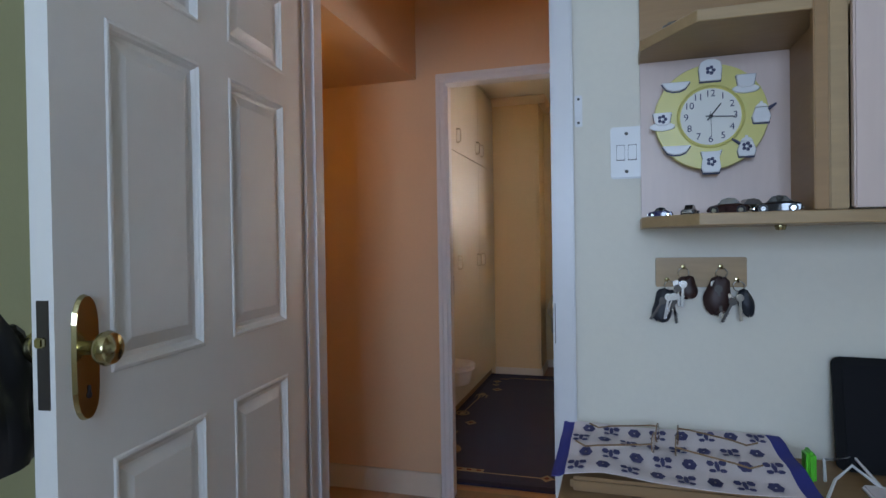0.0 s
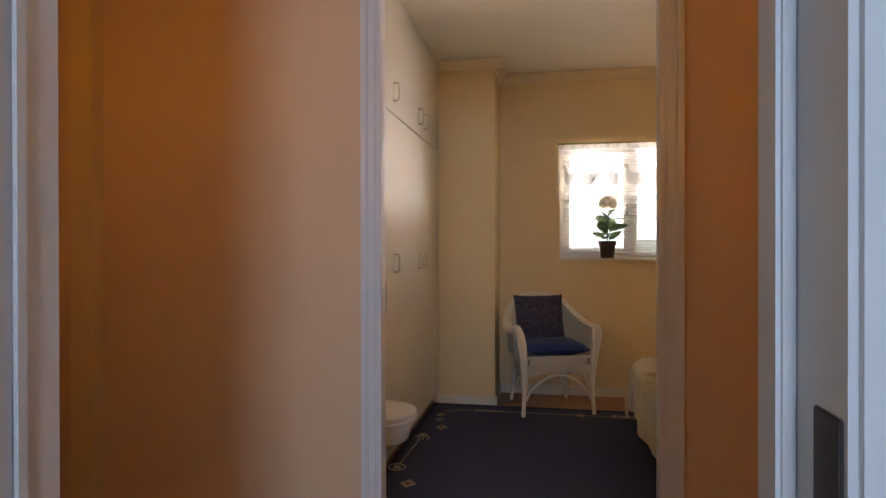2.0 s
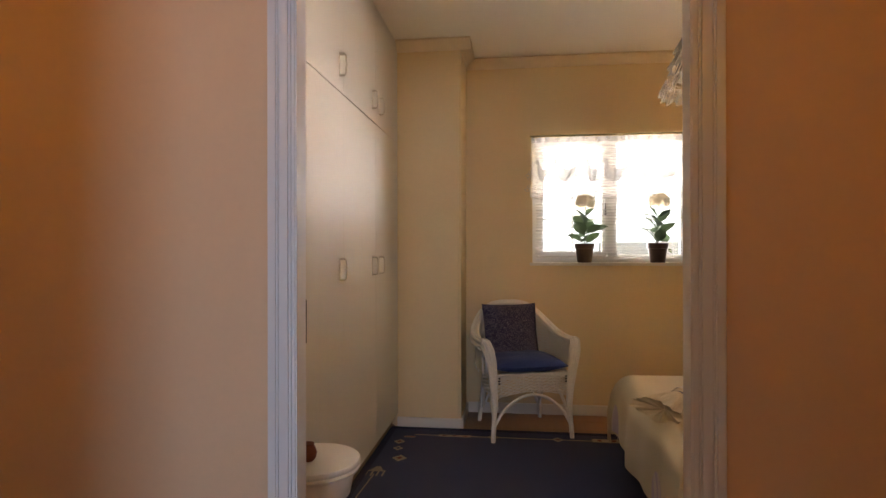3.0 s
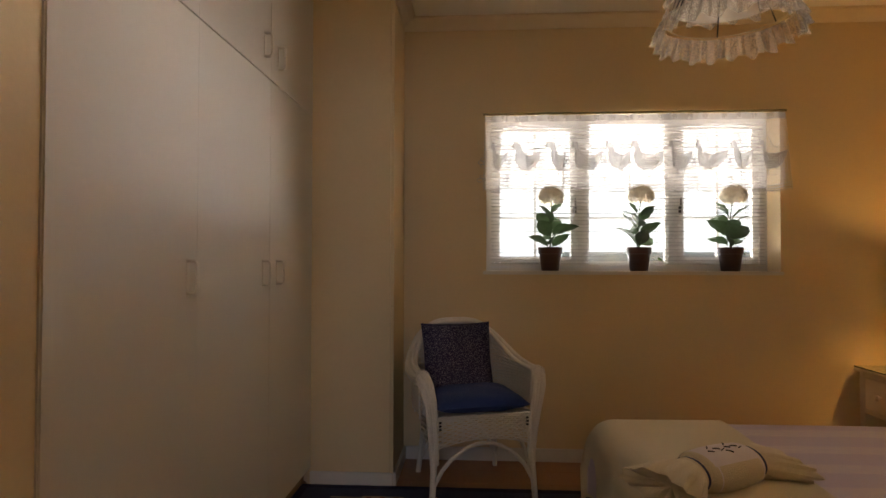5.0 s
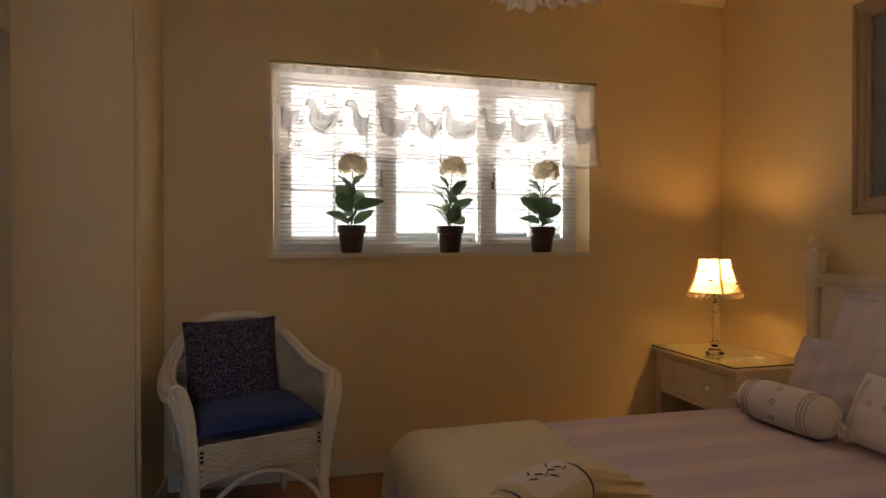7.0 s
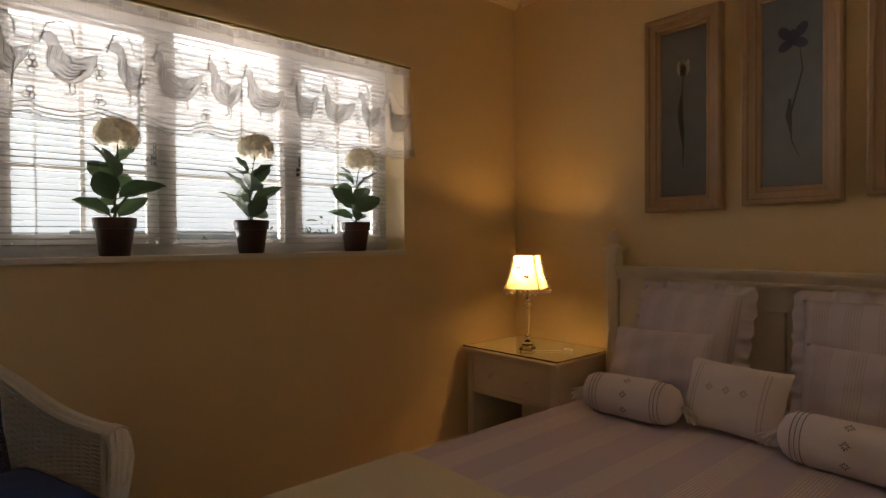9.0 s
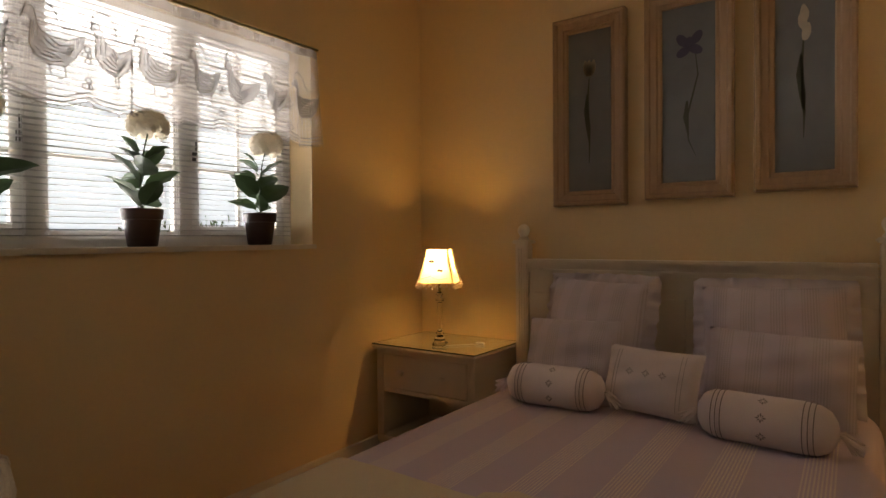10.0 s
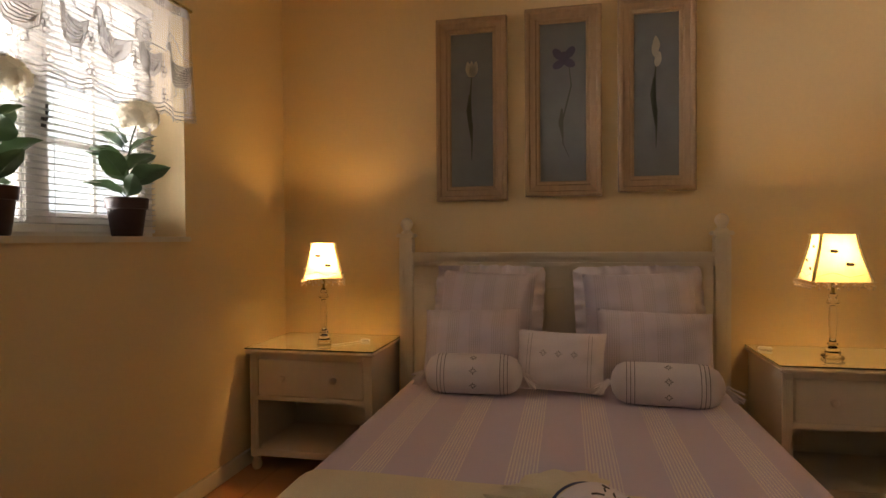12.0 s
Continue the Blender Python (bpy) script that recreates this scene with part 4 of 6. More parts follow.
def speckled(name, dark, light):
    """A dark cloth closely printed with small pale and coloured flecks."""
    m = material(name, dark, 0.9, grain=0.1, scale=300, bump=0.2, bump_scale=400)
    nt = m.node_tree
    bsdf = nt.nodes["Principled BSDF"]
    src = bsdf.inputs["Base Color"].links[0].from_socket
    tc = nt.nodes.new("ShaderNodeTexCoord")
    vo = nt.nodes.new("ShaderNodeTexVoronoi")
    vo.inputs["Scale"].default_value = 215
    nt.links.new(tc.outputs["Object"], vo.inputs["Vector"])
    ramp = nt.nodes.new("ShaderNodeValToRGB")
    ramp.color_ramp.elements[0].position, ramp.color_ramp.elements[1].position = 0.30, 0.40
    ramp.color_ramp.elements[0].color, ramp.color_ramp.elements[1].color = (1, 1, 1, 1), (0, 0, 0, 1)
    nt.links.new(vo.outputs["Distance"], ramp.inputs[0])
    keep = nt.nodes.new("ShaderNodeMath")
    keep.operation = 'GREATER_THAN'
    sep = nt.nodes.new("ShaderNodeSeparateColor")
    nt.links.new(vo.outputs["Color"], sep.inputs[0])
    nt.links.new(sep.outputs[0], keep.inputs[0])
    keep.inputs[1].default_value = 0.22
    fac = nt.nodes.new("ShaderNodeMath")
    fac.operation = 'MULTIPLY'
    nt.links.new(ramp.outputs[0], fac.inputs[0])
    nt.links.new(keep.outputs[0], fac.inputs[1])
    mix = nt.nodes.new("ShaderNodeMix")
    mix.data_type = 'RGBA'
    nt.links.new(fac.outputs[0], mix.inputs[0])
    nt.links.new(src, mix.inputs[6])
    mix.inputs[7].default_value = (*light, 1)
    nt.links.new(mix.outputs[2], bsdf.inputs["Base Color"])
    return m


M_SPECK = speckled("navy_flecked_print", (0.020, 0.014, 0.045), (0.32, 0.29, 0.33))
CH = pose(0.195, 5.765, 0, 0, 0, 17)
cs = thing("scatter_cushion", CH @ pose(-0.035, 0.105, 0.625, -14, 0, 2), "square navy cushion with small pale flecks on the armchair", "cushion")
part("cover", cushion_mesh(0.385, 0.40, 0.13, wrinkle=0.004), M_SPECK, cs, "", True)
cs = thing("seat_cushion", CH @ pose(0.0, -0.045, 0.462, 90, 0, 0), "plain royal blue seat cushion on the wicker armchair", "cushion")
part("cover", cushion_mesh(0.47, 0.42, 0.11, pinch=0.06, wrinkle=0.003, seed=2), M_NAVY, cs, "", True)


# ---- bed ----
def striped(name, base, line, axis, period, share, fine, rough=0.9):
    """Cotton with bands of fine ribs; the bands follow one axis of the object."""
    m = material(name, base, rough, grain=0.05, scale=260, bump=0.25, bump_scale=300, blotch=0.05, sheen=0.15)
    nt = m.node_tree
    bsdf = nt.nodes["Principled BSDF"]
    src = bsdf.inputs["Base Color"].links[0].from_socket
    tc = nt.nodes.new("ShaderNodeTexCoord")
    sep = nt.nodes.new("ShaderNodeSeparateXYZ")
    nt.links.new(tc.outputs["Object"], sep.inputs[0])

    def node(op, a, b):
        n = nt.nodes.new("ShaderNodeMath")
        n.operation = op
        for k, v in enumerate((a, b)):
            if isinstance(v, (int, float)):
                n.inputs[k].default_value = v
            else:
                nt.links.new(v, n.inputs[k])
        return n.outputs[0]
    p = sep.outputs["XYZ".index(axis)]
    band = node('LESS_THAN', node('FRACT', node('ADD', node('DIVIDE', p, period), 100.0), 0), share)
    rib = node('GREATER_THAN', node('SINE', node('MULTIPLY', p, 6.2832 / fine), 0), 0.1)
    other = sep.outputs["X" if axis != "X" else "Z"]
    dash = node('GREATER_THAN', node('SINE', node('MULTIPLY', other, 6.2832 / (fine * 0.8)), 0), -0.3)
    fac = node('MULTIPLY', node('MULTIPLY', band, rib), dash)
    mix = nt.nodes.new("ShaderNodeMix")
    mix.data_type = 'RGBA'
    nt.links.new(fac, mix.inputs[0])
    nt.links.new(src, mix.inputs[6])
    mix.inputs[7].default_value = (*line, 1)
    nt.links.new(mix.outputs[2], bsdf.inputs["Base Color"])
    return m


M_SPREAD = striped("lilac_striped_cotton", (0.54, 0.44, 0.52), (0.78, 0.69, 0.56), "Y", 0.205, 0.42, 0.0092)
M_PILLOW = striped("lilac_striped_pillow_cotton", (0.62, 0.55, 0.62), (0.48, 0.42, 0.45), "X", 0.10, 0.55, 0.009)
M_EMBR = material("dark_embroidery_thread", (0.07, 0.055, 0.06), 0.8)
M_EMBR_MID = material("grey_embroidery_thread", (0.20, 0.17, 0.17), 0.8)
M_EMBR_PALE = material("pale_grey_embroidery_thread", (0.36, 0.31, 0.31), 0.8)

M_FRILL = material("lilac_frill_cotton", (0.63, 0.56, 0.60), 0.9, grain=0.06, scale=300, bump=0.3, bump_scale=350)

BED_TOP = 0.465


def bed():
    b = thing("double_bed", pose(0, 0, 0), "cream painted wooden double bed with a panelled headboard", "bed")
    for y in (5.437, 3.955):
        post = part("post", boxed(2.680, 2.745, y - 0.034, y + 0.034, 0, 1.085, bevel=0.006), M_FURN, b, "fluted square post")
        for d in (-0.014, 0.0, 0.014):
            part("flute", boxed(2.676, 2.681, y + d - 0.004, y + d + 0.004, 0.16, 1.06, bevel=0.0015), M_FURN, post)
        part("cap", boxed(2.668, 2.757, y - 0.046, y + 0.046, 1.085, 1.105, bevel=0.006), M_FURN, post, "square moulded cap")
        bm = bmesh.new()
        lathe(bm, [(0.030, 1.105), (0.026, 1.114), (0.018, 1.122), (0.022, 1.130), (0.030, 1.146), (0.031, 1.158), (0.024, 1.174), (0.011, 1.183), (0.001, 1.185)], 24, at=(2.712, y, 0))
        part("finial", bm, M_FURN, post, "turned ball finial", True)
    part("top_rail", boxed(2.682, 2.738, 3.99, 5.402, 0.962, 0.989, bevel=0.004), M_FURN, b, "moulded top rail")
    part("rail_cap", boxed(2.644, 2.748, 3.99, 5.402, 0.990, 1.010, bevel=0.007), M_FURN, b, "rounded cap of the rail")
    part("rail_bead", boxed(2.664, 2.734, 3.99, 5.402, 0.946, 0.961, bevel=0.005), M_FURN, b, "narrow bead under the rail")
    part("upper_rail", boxed(2.702, 2.730, 3.99, 5.402, 0.842, 0.944, bevel=0.003), M_FURN, b)
    for y0, y1 in ((3.99, 4.10), (4.66, 4.74), (5.29, 5.402)):
        part("stile", boxed(2.698, 2.730, y0, y1, 0.30, 0.841, bevel=0.003), M_FURN, b)
    for y0, y1 in ((4.10, 4.66), (4.74, 5.29)):
        part("headboard_panel", boxed(2.712, 2.724, y0 + 0.001, y1 - 0.001, 0.30, 0.841), M_FURN, b)
    part("lower_rail", boxed(2.698, 2.730, 3.99, 5.402, 0.20, 0.299, bevel=0.003), M_FURN, b)
    part("mattress", boxed(0.815, 2.69, 4.06, 5.305, 0.24, BED_TOP - 0.016, bevel=0.07, seg=4), M_COTTON, b, "white mattress", True)
    part("bed_base", boxed(0.82, 2.69, 4.08, 5.26, 0.10, 0.238, bevel=0.01), M_COTTON, b, "cloth-covered bed base")
    for x in (0.88, 2.55):
        for y in (4.14, 5.20):
            bm = bmesh.new()
            lathe(bm, [(0.025, 0), (0.03, 0.10)], 14, at=(x, y, 0))
            part("leg", bm, M_PLINTH, b, "", True)


bed()


def drape(x_head, x_foot, y0, y1, top, drop_foot, drop_side, r, wob, seed, nu=70, nv=80):
    """A cloth over the bed: flat on top, rounded over the edges, hanging at the foot and sides."""
    L, W, c = x_head - x_foot, y1 - y0, (y0 + y1) / 2
    rnd = random.Random(seed)
    ph = [rnd.uniform(0, 6.28) for _ in range(5)]

    def bend(d):
        if d <= 0:
            return 0.0, 0.0
        if d < r * math.pi / 2:
            return r * math.sin(d / r), r * (1 - math.cos(d / r))
        return r, r + d - r * math.pi / 2

    def f(u, v):
        s = u * (L - r + drop_foot)
        t = (v - 0.5) * (W - 2 * r + 2 * drop_side)
        hx, vx = bend(s - (L - r))
        hy, vy = bend(abs(t) - (W / 2 - r))
        x = x_head - (min(s, L - r) + hx)
        y = c + math.copysign(min(abs(t), W / 2 - r) + hy, t)
        low = max(vx, vy) + 0.25 * min(vx, vy)
        z = top - low
        hang = min(1.0, low / 0.25)
        wave = math.sin(9 * s + ph[0]) + 0.6 * math.sin(17 * s + ph[1])
        wave2 = math.sin(8 * t + ph[2]) + 0.6 * math.sin(19 * t + ph[3])
        if vy > 0.02:
            y += math.copysign((0.012 + 0.014 * wave) * hang * min(1, vy / 0.1), t)
        if vx > 0.02:
            x -= (0.014 + 0.017 * wave2) * hang * min(1, vx / 0.1)
        z += wob * (math.sin(6 * s + 4 * t + ph[4]) + 0.7 * math.sin(11 * t - 5 * s + ph[1])) * (1 - hang)
        return (x, y, max(z, 0.03))
    bm = bmesh.new()
    sheet(bm, f, nu, nv)
    return bm


cv = thing("bedspread", pose(0, 0, 0), "lilac and white striped cotton bedspread on the bed", "bedspread")
bm = drape(2.66, 0.755, 3.988, 5.350, BED_TOP, 0.36, 0.34, 0.075, 0.0012, 4, 90, 90)
bm.verts.ensure_lookup_table()
edges = [[bm.verts[i * 91 + j].co.copy() for i in range(78)] for j in (0, 90)]
part("cover", bm, M_SPREAD, cv, "", True)
for edge in edges:
    bm = bmesh.new()
    tube(bm, edge, 0.004, 6)
    part("hem", bm, M_FRILL, cv, "rolled lilac hem", True)

th = thing("throw_blanket", pose(0, 0, 0), "cream woollen throw folded across the foot of the bed", "blanket")
part("blanket", drape(1.255, 0.730, 3.984, 5.366, BED_TOP + 0.016, 0.41, 0.38, 0.105, 0.0032, 9, 70, 100), M_BLANKET, th, "", True)


def towel_bundle():
    tw = thing("rolled_towel", pose(0.965, 4.560, BED_TOP + 0.064, 0, 0, 30), "cream towel rolled like a cracker and tied with ribbons", "towel")
    bm = bmesh.new()

    def rad(s):
        q = abs(s)
        if q < 0.42:
            return 0.085 - 0.009 * (q / 0.42) ** 2
        if q < 0.58:
            return 0.076 - 0.004 * (q - 0.42) / 0.16 - 0.012 * math.sin(math.pi * (q - 0.42) / 0.16)
        return 0.070 + 0.046 * ((q - 0.58) / 0.42) ** 0.8

    def f(u, v):
        s = 2 * u - 1
        a = 2 * math.pi * v
        q = max(0.0, abs(s) - 0.5) / 0.5
        r = rad(s) * (1 + q * (0.08 * (1 - 2 * abs(2 * ((13 * v) % 1.0) - 1)) + 0.05 * math.sin(6 * a + 1.0)))
        z = math.sin(a) * r * (0.73 - 0.36 * q)
        return (s * 0.250 + 0.012 * q * math.sin(5 * a), math.cos(a) * r * (1.0 + 0.25 * q), z - 0.022 * q)
    sheet(bm, f, 46, 104)
    for end in (0.0, 1.0):
        hub = Vector(((2 * end - 1) * 0.200, 0, -0.020))
        sheet(bm, lambda u, v: Vector(f(end, v)).lerp(hub, u) + Vector((0, 0, 0.006 * math.sin(26 * math.pi * v) * math.sin(math.pi * u))), 5, 104)
    part("towel", bm, M_TOWEL, tw, "", True)
    for s, mats, lab in ((-0.50, M_BLUE_RIB, "navy satin ribbon"), (0.50, M_BLUE_RIB, "navy satin ribbon"), (-0.36, M_COTTON, "white satin ribbon"), (0.38, M_COTTON, "white satin ribbon")):
        bm = bmesh.new()
        wdt = 0.012 if mats is M_BLUE_RIB else 0.006

        def g(u, v):
            a = 2 * math.pi * v
            r = rad(s) + 0.0035
            return (s * 0.242 + (u - 0.5) * wdt, math.cos(a) * r, math.sin(a) * r * 0.73)
        sheet(bm, g, 1, 40)
        part("ribbon", bm, mats, tw, lab, True)
    # embroidered band
    bm = bmesh.new()

    def band(u, v):
        a = math.radians(38 + 98 * v)
        r = rad((u - 0.5) * 0.19 / 0.25) + 0.002
        return ((u - 0.5) * 0.19, -math.cos(a) * r, math.sin(a) * r * 0.735)
    sheet(bm, band, 8, 10)
    part("cloth_band", bm, M_COTTON, tw, "white cloth band", True)
    bm = bmesh.new()
    rr = random.Random(8)
    for k in range(9):
        u0 = -0.065 + 0.0145 * k
        a = math.radians(82 + 11 * math.sin(k * 1.3))
        a2 = a + rr.uniform(-0.2, 0.2)
        r = rad((u0 + 0.008) / 0.25) + 0.0038
        tube(bm, [(u0, -math.cos(a) * r, math.sin(a) * r * 0.735), (u0 + 0.011, -math.cos((a + a2) / 2) * r, math.sin((a + a2) / 2) * r * 0.74), (u0 + 0.017, -math.cos(a2) * r, math.sin(a2) * r * 0.735)], 0.0020, 4)
    part("embroidery", bm, M_EMBR, tw, "dark embroidered sprig")


towel_bundle()


# ---- pillows ----
def frill(w, h, depth, waves, seed):
    rnd = random.Random(seed)
    bm = bmesh.new()
    per = []
    n = 60
    for k in range(4 * n):
        side, q = divmod(k, n)
        q = q / n
        a, b = {0: (-1 + 2 * q, -1), 1: (1, -1 + 2 * q), 2: (1 - 2 * q, 1), 3: (-1, 1 - 2 * q)}[side]
        nx, nz = {0: (0, -1), 1: (1, 0), 2: (0, 1), 3: (-1, 0)}[side]
        c = max(0.0, 1 - min(q, 1 - q) / 0.12)
        ox, oz = (nx + 0.7 * c * math.copysign(1, a) * (nx == 0)), (nz + 0.7 * c * math.copysign(1, b) * (nz == 0))
        per.append((a * w / 2, b * h / 2, ox, oz))
    rows = []
    for j in range(5):
        row = []
        for k, (x, z, ox, oz) in enumerate(per):
            q = j / 4
            wv = math.sin(2 * math.pi * waves * k / len(per)) + 0.5 * math.sin(2 * math.pi * waves * 1.7 * k / len(per) + 1)
            row.append(bm.verts.new((x * 0.985 + ox * depth * q, 0.011 * q * wv + 0.030 * q * q, z * 0.985 + oz * depth * q)))
        rows.append(row)
    m = len(per)
    for a, b in zip(rows, rows[1:]):
        for k in range(m):
            bm.faces.new((a[k], a[(k + 1) % m], b[(k + 1) % m], b[k]))
    return bm


def pillow(m, w, h, t, label, ruffled, seed):
    p = thing("pillow", m, label, "pillow", "pillows on the bed")
    part("cover", cushion_mesh(w, h, t, 30, 30, pinch=0.07, puff=2.3, wrinkle=0.008, seed=seed), M_PILLOW, p, "", True)
    if ruffled:
        part("frill", frill(w * 0.95, h * 0.95, 0.055, 24, seed), M_FRILL, p, "ruffled lilac cotton edge", True)
    return p


# facing the foot of the bed: local x runs along the headboard, local -y looks to the foot
def facing(x, y, z, lean, turn=0, roll=0):
    return pose(x, y, z, 0, 0, -90 + turn) @ pose(0, 0, 0, -lean, 0, 0) @ pose(0, 0, 0, 0, roll, 0)


pillow(facing(2.585, 5.020, 0.700, 14, -4, 2), 0.45, 0.45, 0.22, "large striped pillow with a ruffled edge against the headboard", True, 1)
pillow(facing(2.585, 4.320, 0.698, 14, 3, -2), 0.49, 0.45, 0.23, "large striped pillow with a ruffled edge against the headboard", True, 2)
pillow(facing(2.425, 5.060, 0.605, 20, -3, -2), 0.44, 0.32, 0.15, "smaller striped pillow leaning on a larger pillow", False, 3)
pillow(facing(2.420, 4.285, 0.605, 19, 2, 2), 0.47, 0.33, 0.15, "smaller striped pillow leaning on a larger pillow", False, 4)
sm = thing("scatter_cushion", facing(2.225, 4.672, 0.585, 24, -6, 1), "small white oblong cushion with pale embroidery on the bed", "cushion")
part("cover", cushion_mesh(0.355, 0.245, 0.115, pinch=0.10, wrinkle=0.003, seed=6), M_COTTON, sm, "", True)


def sprig(bm, x, y, z, s):
    """A small embroidered cross of eight petals, on a plane that faces -y."""
    for k in range(8):
        a = k * math.pi / 4
        r = s * (1.0 if k % 2 == 0 else 0.8)
        c, d = math.cos(a), math.sin(a)
        pts = ((0.2 * r, 0), (0.6 * r, 0.17 * r), (r, 0), (0.6 * r, -0.17 * r))
        vs = [bm.verts.new((x + u * c - v * d, y, z + u * d + v * c)) for u, v in pts]
        bm.faces.new(vs)


for x in (-0.06, 0.0, 0.06):
    bm = bmesh.new()
    sprig(bm, x, -0.064, 0.015, 0.016)
    part("embroidery", bm, M_EMBR_PALE, sm, "pale grey embroidered sprig")
for x in (-0.125, -0.112, 0.112, 0.125):
    bm = bmesh.new()
    pts = []
    for k in range(13):
        z = -0.10 + 0.2 * k / 12
        b = ((1 - abs(x / 0.1775) ** 2.4) * (1 - abs(z / 0.1225) ** 2.4)) ** 0.5
        pts.append((x, -0.0575 * b - 0.004, z))
    tube(bm, pts, 0.0010, 4)
    part("stitched_line", bm, M_EMBR_PALE, sm)


def bolster(x, y, turn, length, r, label, seed):
    b = thing("bolster", pose(x, y, BED_TOP + r + 0.001, 0, 0, -90 + turn), label, "bolster", "bolsters on the bed")
    bm = bmesh.new()
    hl = length / 2
    prof = [(0.012, -hl - 0.004), (r * 0.45, -hl + 0.002), (r * 0.78, -hl + 0.018), (r * 0.95, -hl + 0.045), (r, -hl + 0.09), (r * 1.01, 0), (r, hl - 0.09), (r * 0.95, hl - 0.045), (r * 0.78, hl - 0.018), (r * 0.45, hl - 0.002), (0.012, hl + 0.004)]
    lathe(bm, prof, 36)
    rr = random.Random(seed)
    for v in bm.verts:
        v.co.x *= 1 + 0.02 * math.sin(9 * v.co.z * 3 + 2 * math.atan2(v.co.y, v.co.x))
    part("cover", bm, M_COTTON, b, "", True, at=pose(0, 0, 0, 0, 90))
    for s in (-1, 1):
        for d in (0.052, 0.066, 0.080):
            bm = bmesh.new()
            rad = (r * 0.96 if d < 0.06 else r * 0.985) + 0.0012
            tube(bm, [(s * (hl - d), rad * math.cos(a), rad * math.sin(a)) for a in [k * math.pi / 18 for k in range(36)]], 0.0013, 4, True)
            part("stitched_line", bm, M_EMBR_MID, b, "grey stitched line")
        bm = bmesh.new()
        for k in range(16):
            a = rr.uniform(0, 6.28)
            e = (s * (hl + 0.03 + rr.uniform(0, 0.035)), 0.02 * math.cos(a) - 0.01, 0.02 * math.sin(a) - 0.03)
            tube(bm, [(s * hl, 0, 0), (s * (hl + 0.016), 0.012 * math.cos(a), 0.012 * math.sin(a) - 0.006), e], 0.0035, 4)
        tagged(part("tie", bm, M_COTTON, b, "gathered cotton tie", True), kind="stuff")
    for ang in (62, 20, -22):
        bm = bmesh.new()
        sprig(bm, 0, 0, 0, 0.016)
        part("embroidery", bm, M_EMBR_MID, b, "grey embroidered star", at=pose(0.004, 0, 0) @ pose(0, 0, 0, -ang) @ pose(0, -r * 1.022, 0))


bolster(2.125, 5.005, 3, 0.375, 0.078, "white cotton bolster with dark stitched lines and stars", 1)
bolster(2.085, 4.292, -5, 0.380, 0.077, "white cotton bolster with dark lines and gathered ties", 2)


# ---- bedside cabinets and lamps ----
M_GLASSTOP = glass_material("glass_table_top", (0.93, 0.97, 0.94))


def nightstand():
    n = thing("bedside_cabinet", pose(2.550, 5.80, 0), "cream painted bedside cabinet with a glass top", "cabinet", "bedside cabinets")
    hx, hy = 0.220, 0.300          # half depth (x), half width (y); the front looks to -x
    part("top", boxed(-hx - 0.022, hx + 0.004, -hy - 0.018, hy + 0.018, 0.548, 0.570, bevel=0.007, seg=3), M_FURN, n, "cream moulded top")
    top_glass = part("glass_top", boxed(-hx - 0.018, hx, -hy - 0.014, hy + 0.014, 0.5715, 0.5775, bevel=0.001), M_GLASSTOP, n, "clear glass sheet")
    top_glass.visible_shadow = False
    part("glass_edge", boxed(-hx - 0.0195, -hx - 0.0182, -hy - 0.014, hy + 0.014, 0.5712, 0.5778), M_BLACK, n, "dark glass edge")
    for s in (-1, 1):
        part("side_panel", boxed(-hx + 0.03, hx, s * hy - (0.018 if s > 0 else 0), s * hy + (0 if s > 0 else 0.018), 0.07, 0.547), M_FURN, n)
        bm = bmesh.new()
        box(bm, -hx, -hx + 0.036, s * (hy - 0.02) - 0.020, s * (hy - 0.02) + 0.020, 0.06, 0.547, bevel=0.004)
        for d in (-0.008, 0.0, 0.008):
            box(bm, -hx - 0.003, -hx + 0.001, s * (hy - 0.02) + d - 0.0022, s * (hy - 0.02) + d + 0.0022, 0.10, 0.52, bevel=0.001)
        part("front_post", bm, M_FURN, n, "reeded front post")
        for x in (-hx + 0.02, hx - 0.03):
            bm = bmesh.new()
            lathe(bm, [(0.014, 0), (0.021, 0.010), (0.024, 0.028), (0.018, 0.048), (0.013, 0.060)], 18, at=(x, s * (hy - 0.022), 0))
            part("bun_foot", bm, M_FURN, n, "", True)
    part("back_panel", boxed(hx - 0.012, hx - 0.001, -hy + 0.019, hy - 0.019, 0.07, 0.547), M_FURN, n)
    part("rail", boxed(-hx + 0.003, -hx + 0.022, -hy + 0.041, hy - 0.041, 0.525, 0.547, bevel=0.002), M_FURN, n)
    part("rail", boxed(-hx + 0.003, -hx + 0.022, -hy + 0.041, hy - 0.041, 0.330, 0.352, bevel=0.002), M_FURN, n)
    part("divider_shelf", boxed(-hx + 0.023, hx - 0.013, -hy + 0.019, hy - 0.019, 0.334, 0.348), M_FURN, n)
    part("lower_shelf", boxed(-hx - 0.006, hx - 0.013, -hy + 0.019, hy - 0.019, 0.070, 0.100, bevel=0.005), M_FURN, n)
    dr = part("drawer", boxed(-hx + 0.001, -hx + 0.019, -hy + 0.044, hy - 0.044, 0.355, 0.522, bevel=0.004), M_FURN, n, "drawer front")
    for s in (-1, 1):
        bm = bmesh.new()
        lathe(bm, [(0.007, 0), (0.007, 0.010), (0.015, 0.018), (0.016, 0.026), (0.010, 0.033), (0.001, 0.034)], 18)
        part("knob", bm, M_FURN, dr, "round painted knob", True, at=pose(-hx + 0.001, s * 0.125, 0.440, 0, -90))
    return n


ns = nightstand()
copy_thing(ns, pose(2.570, 3.522, 0))


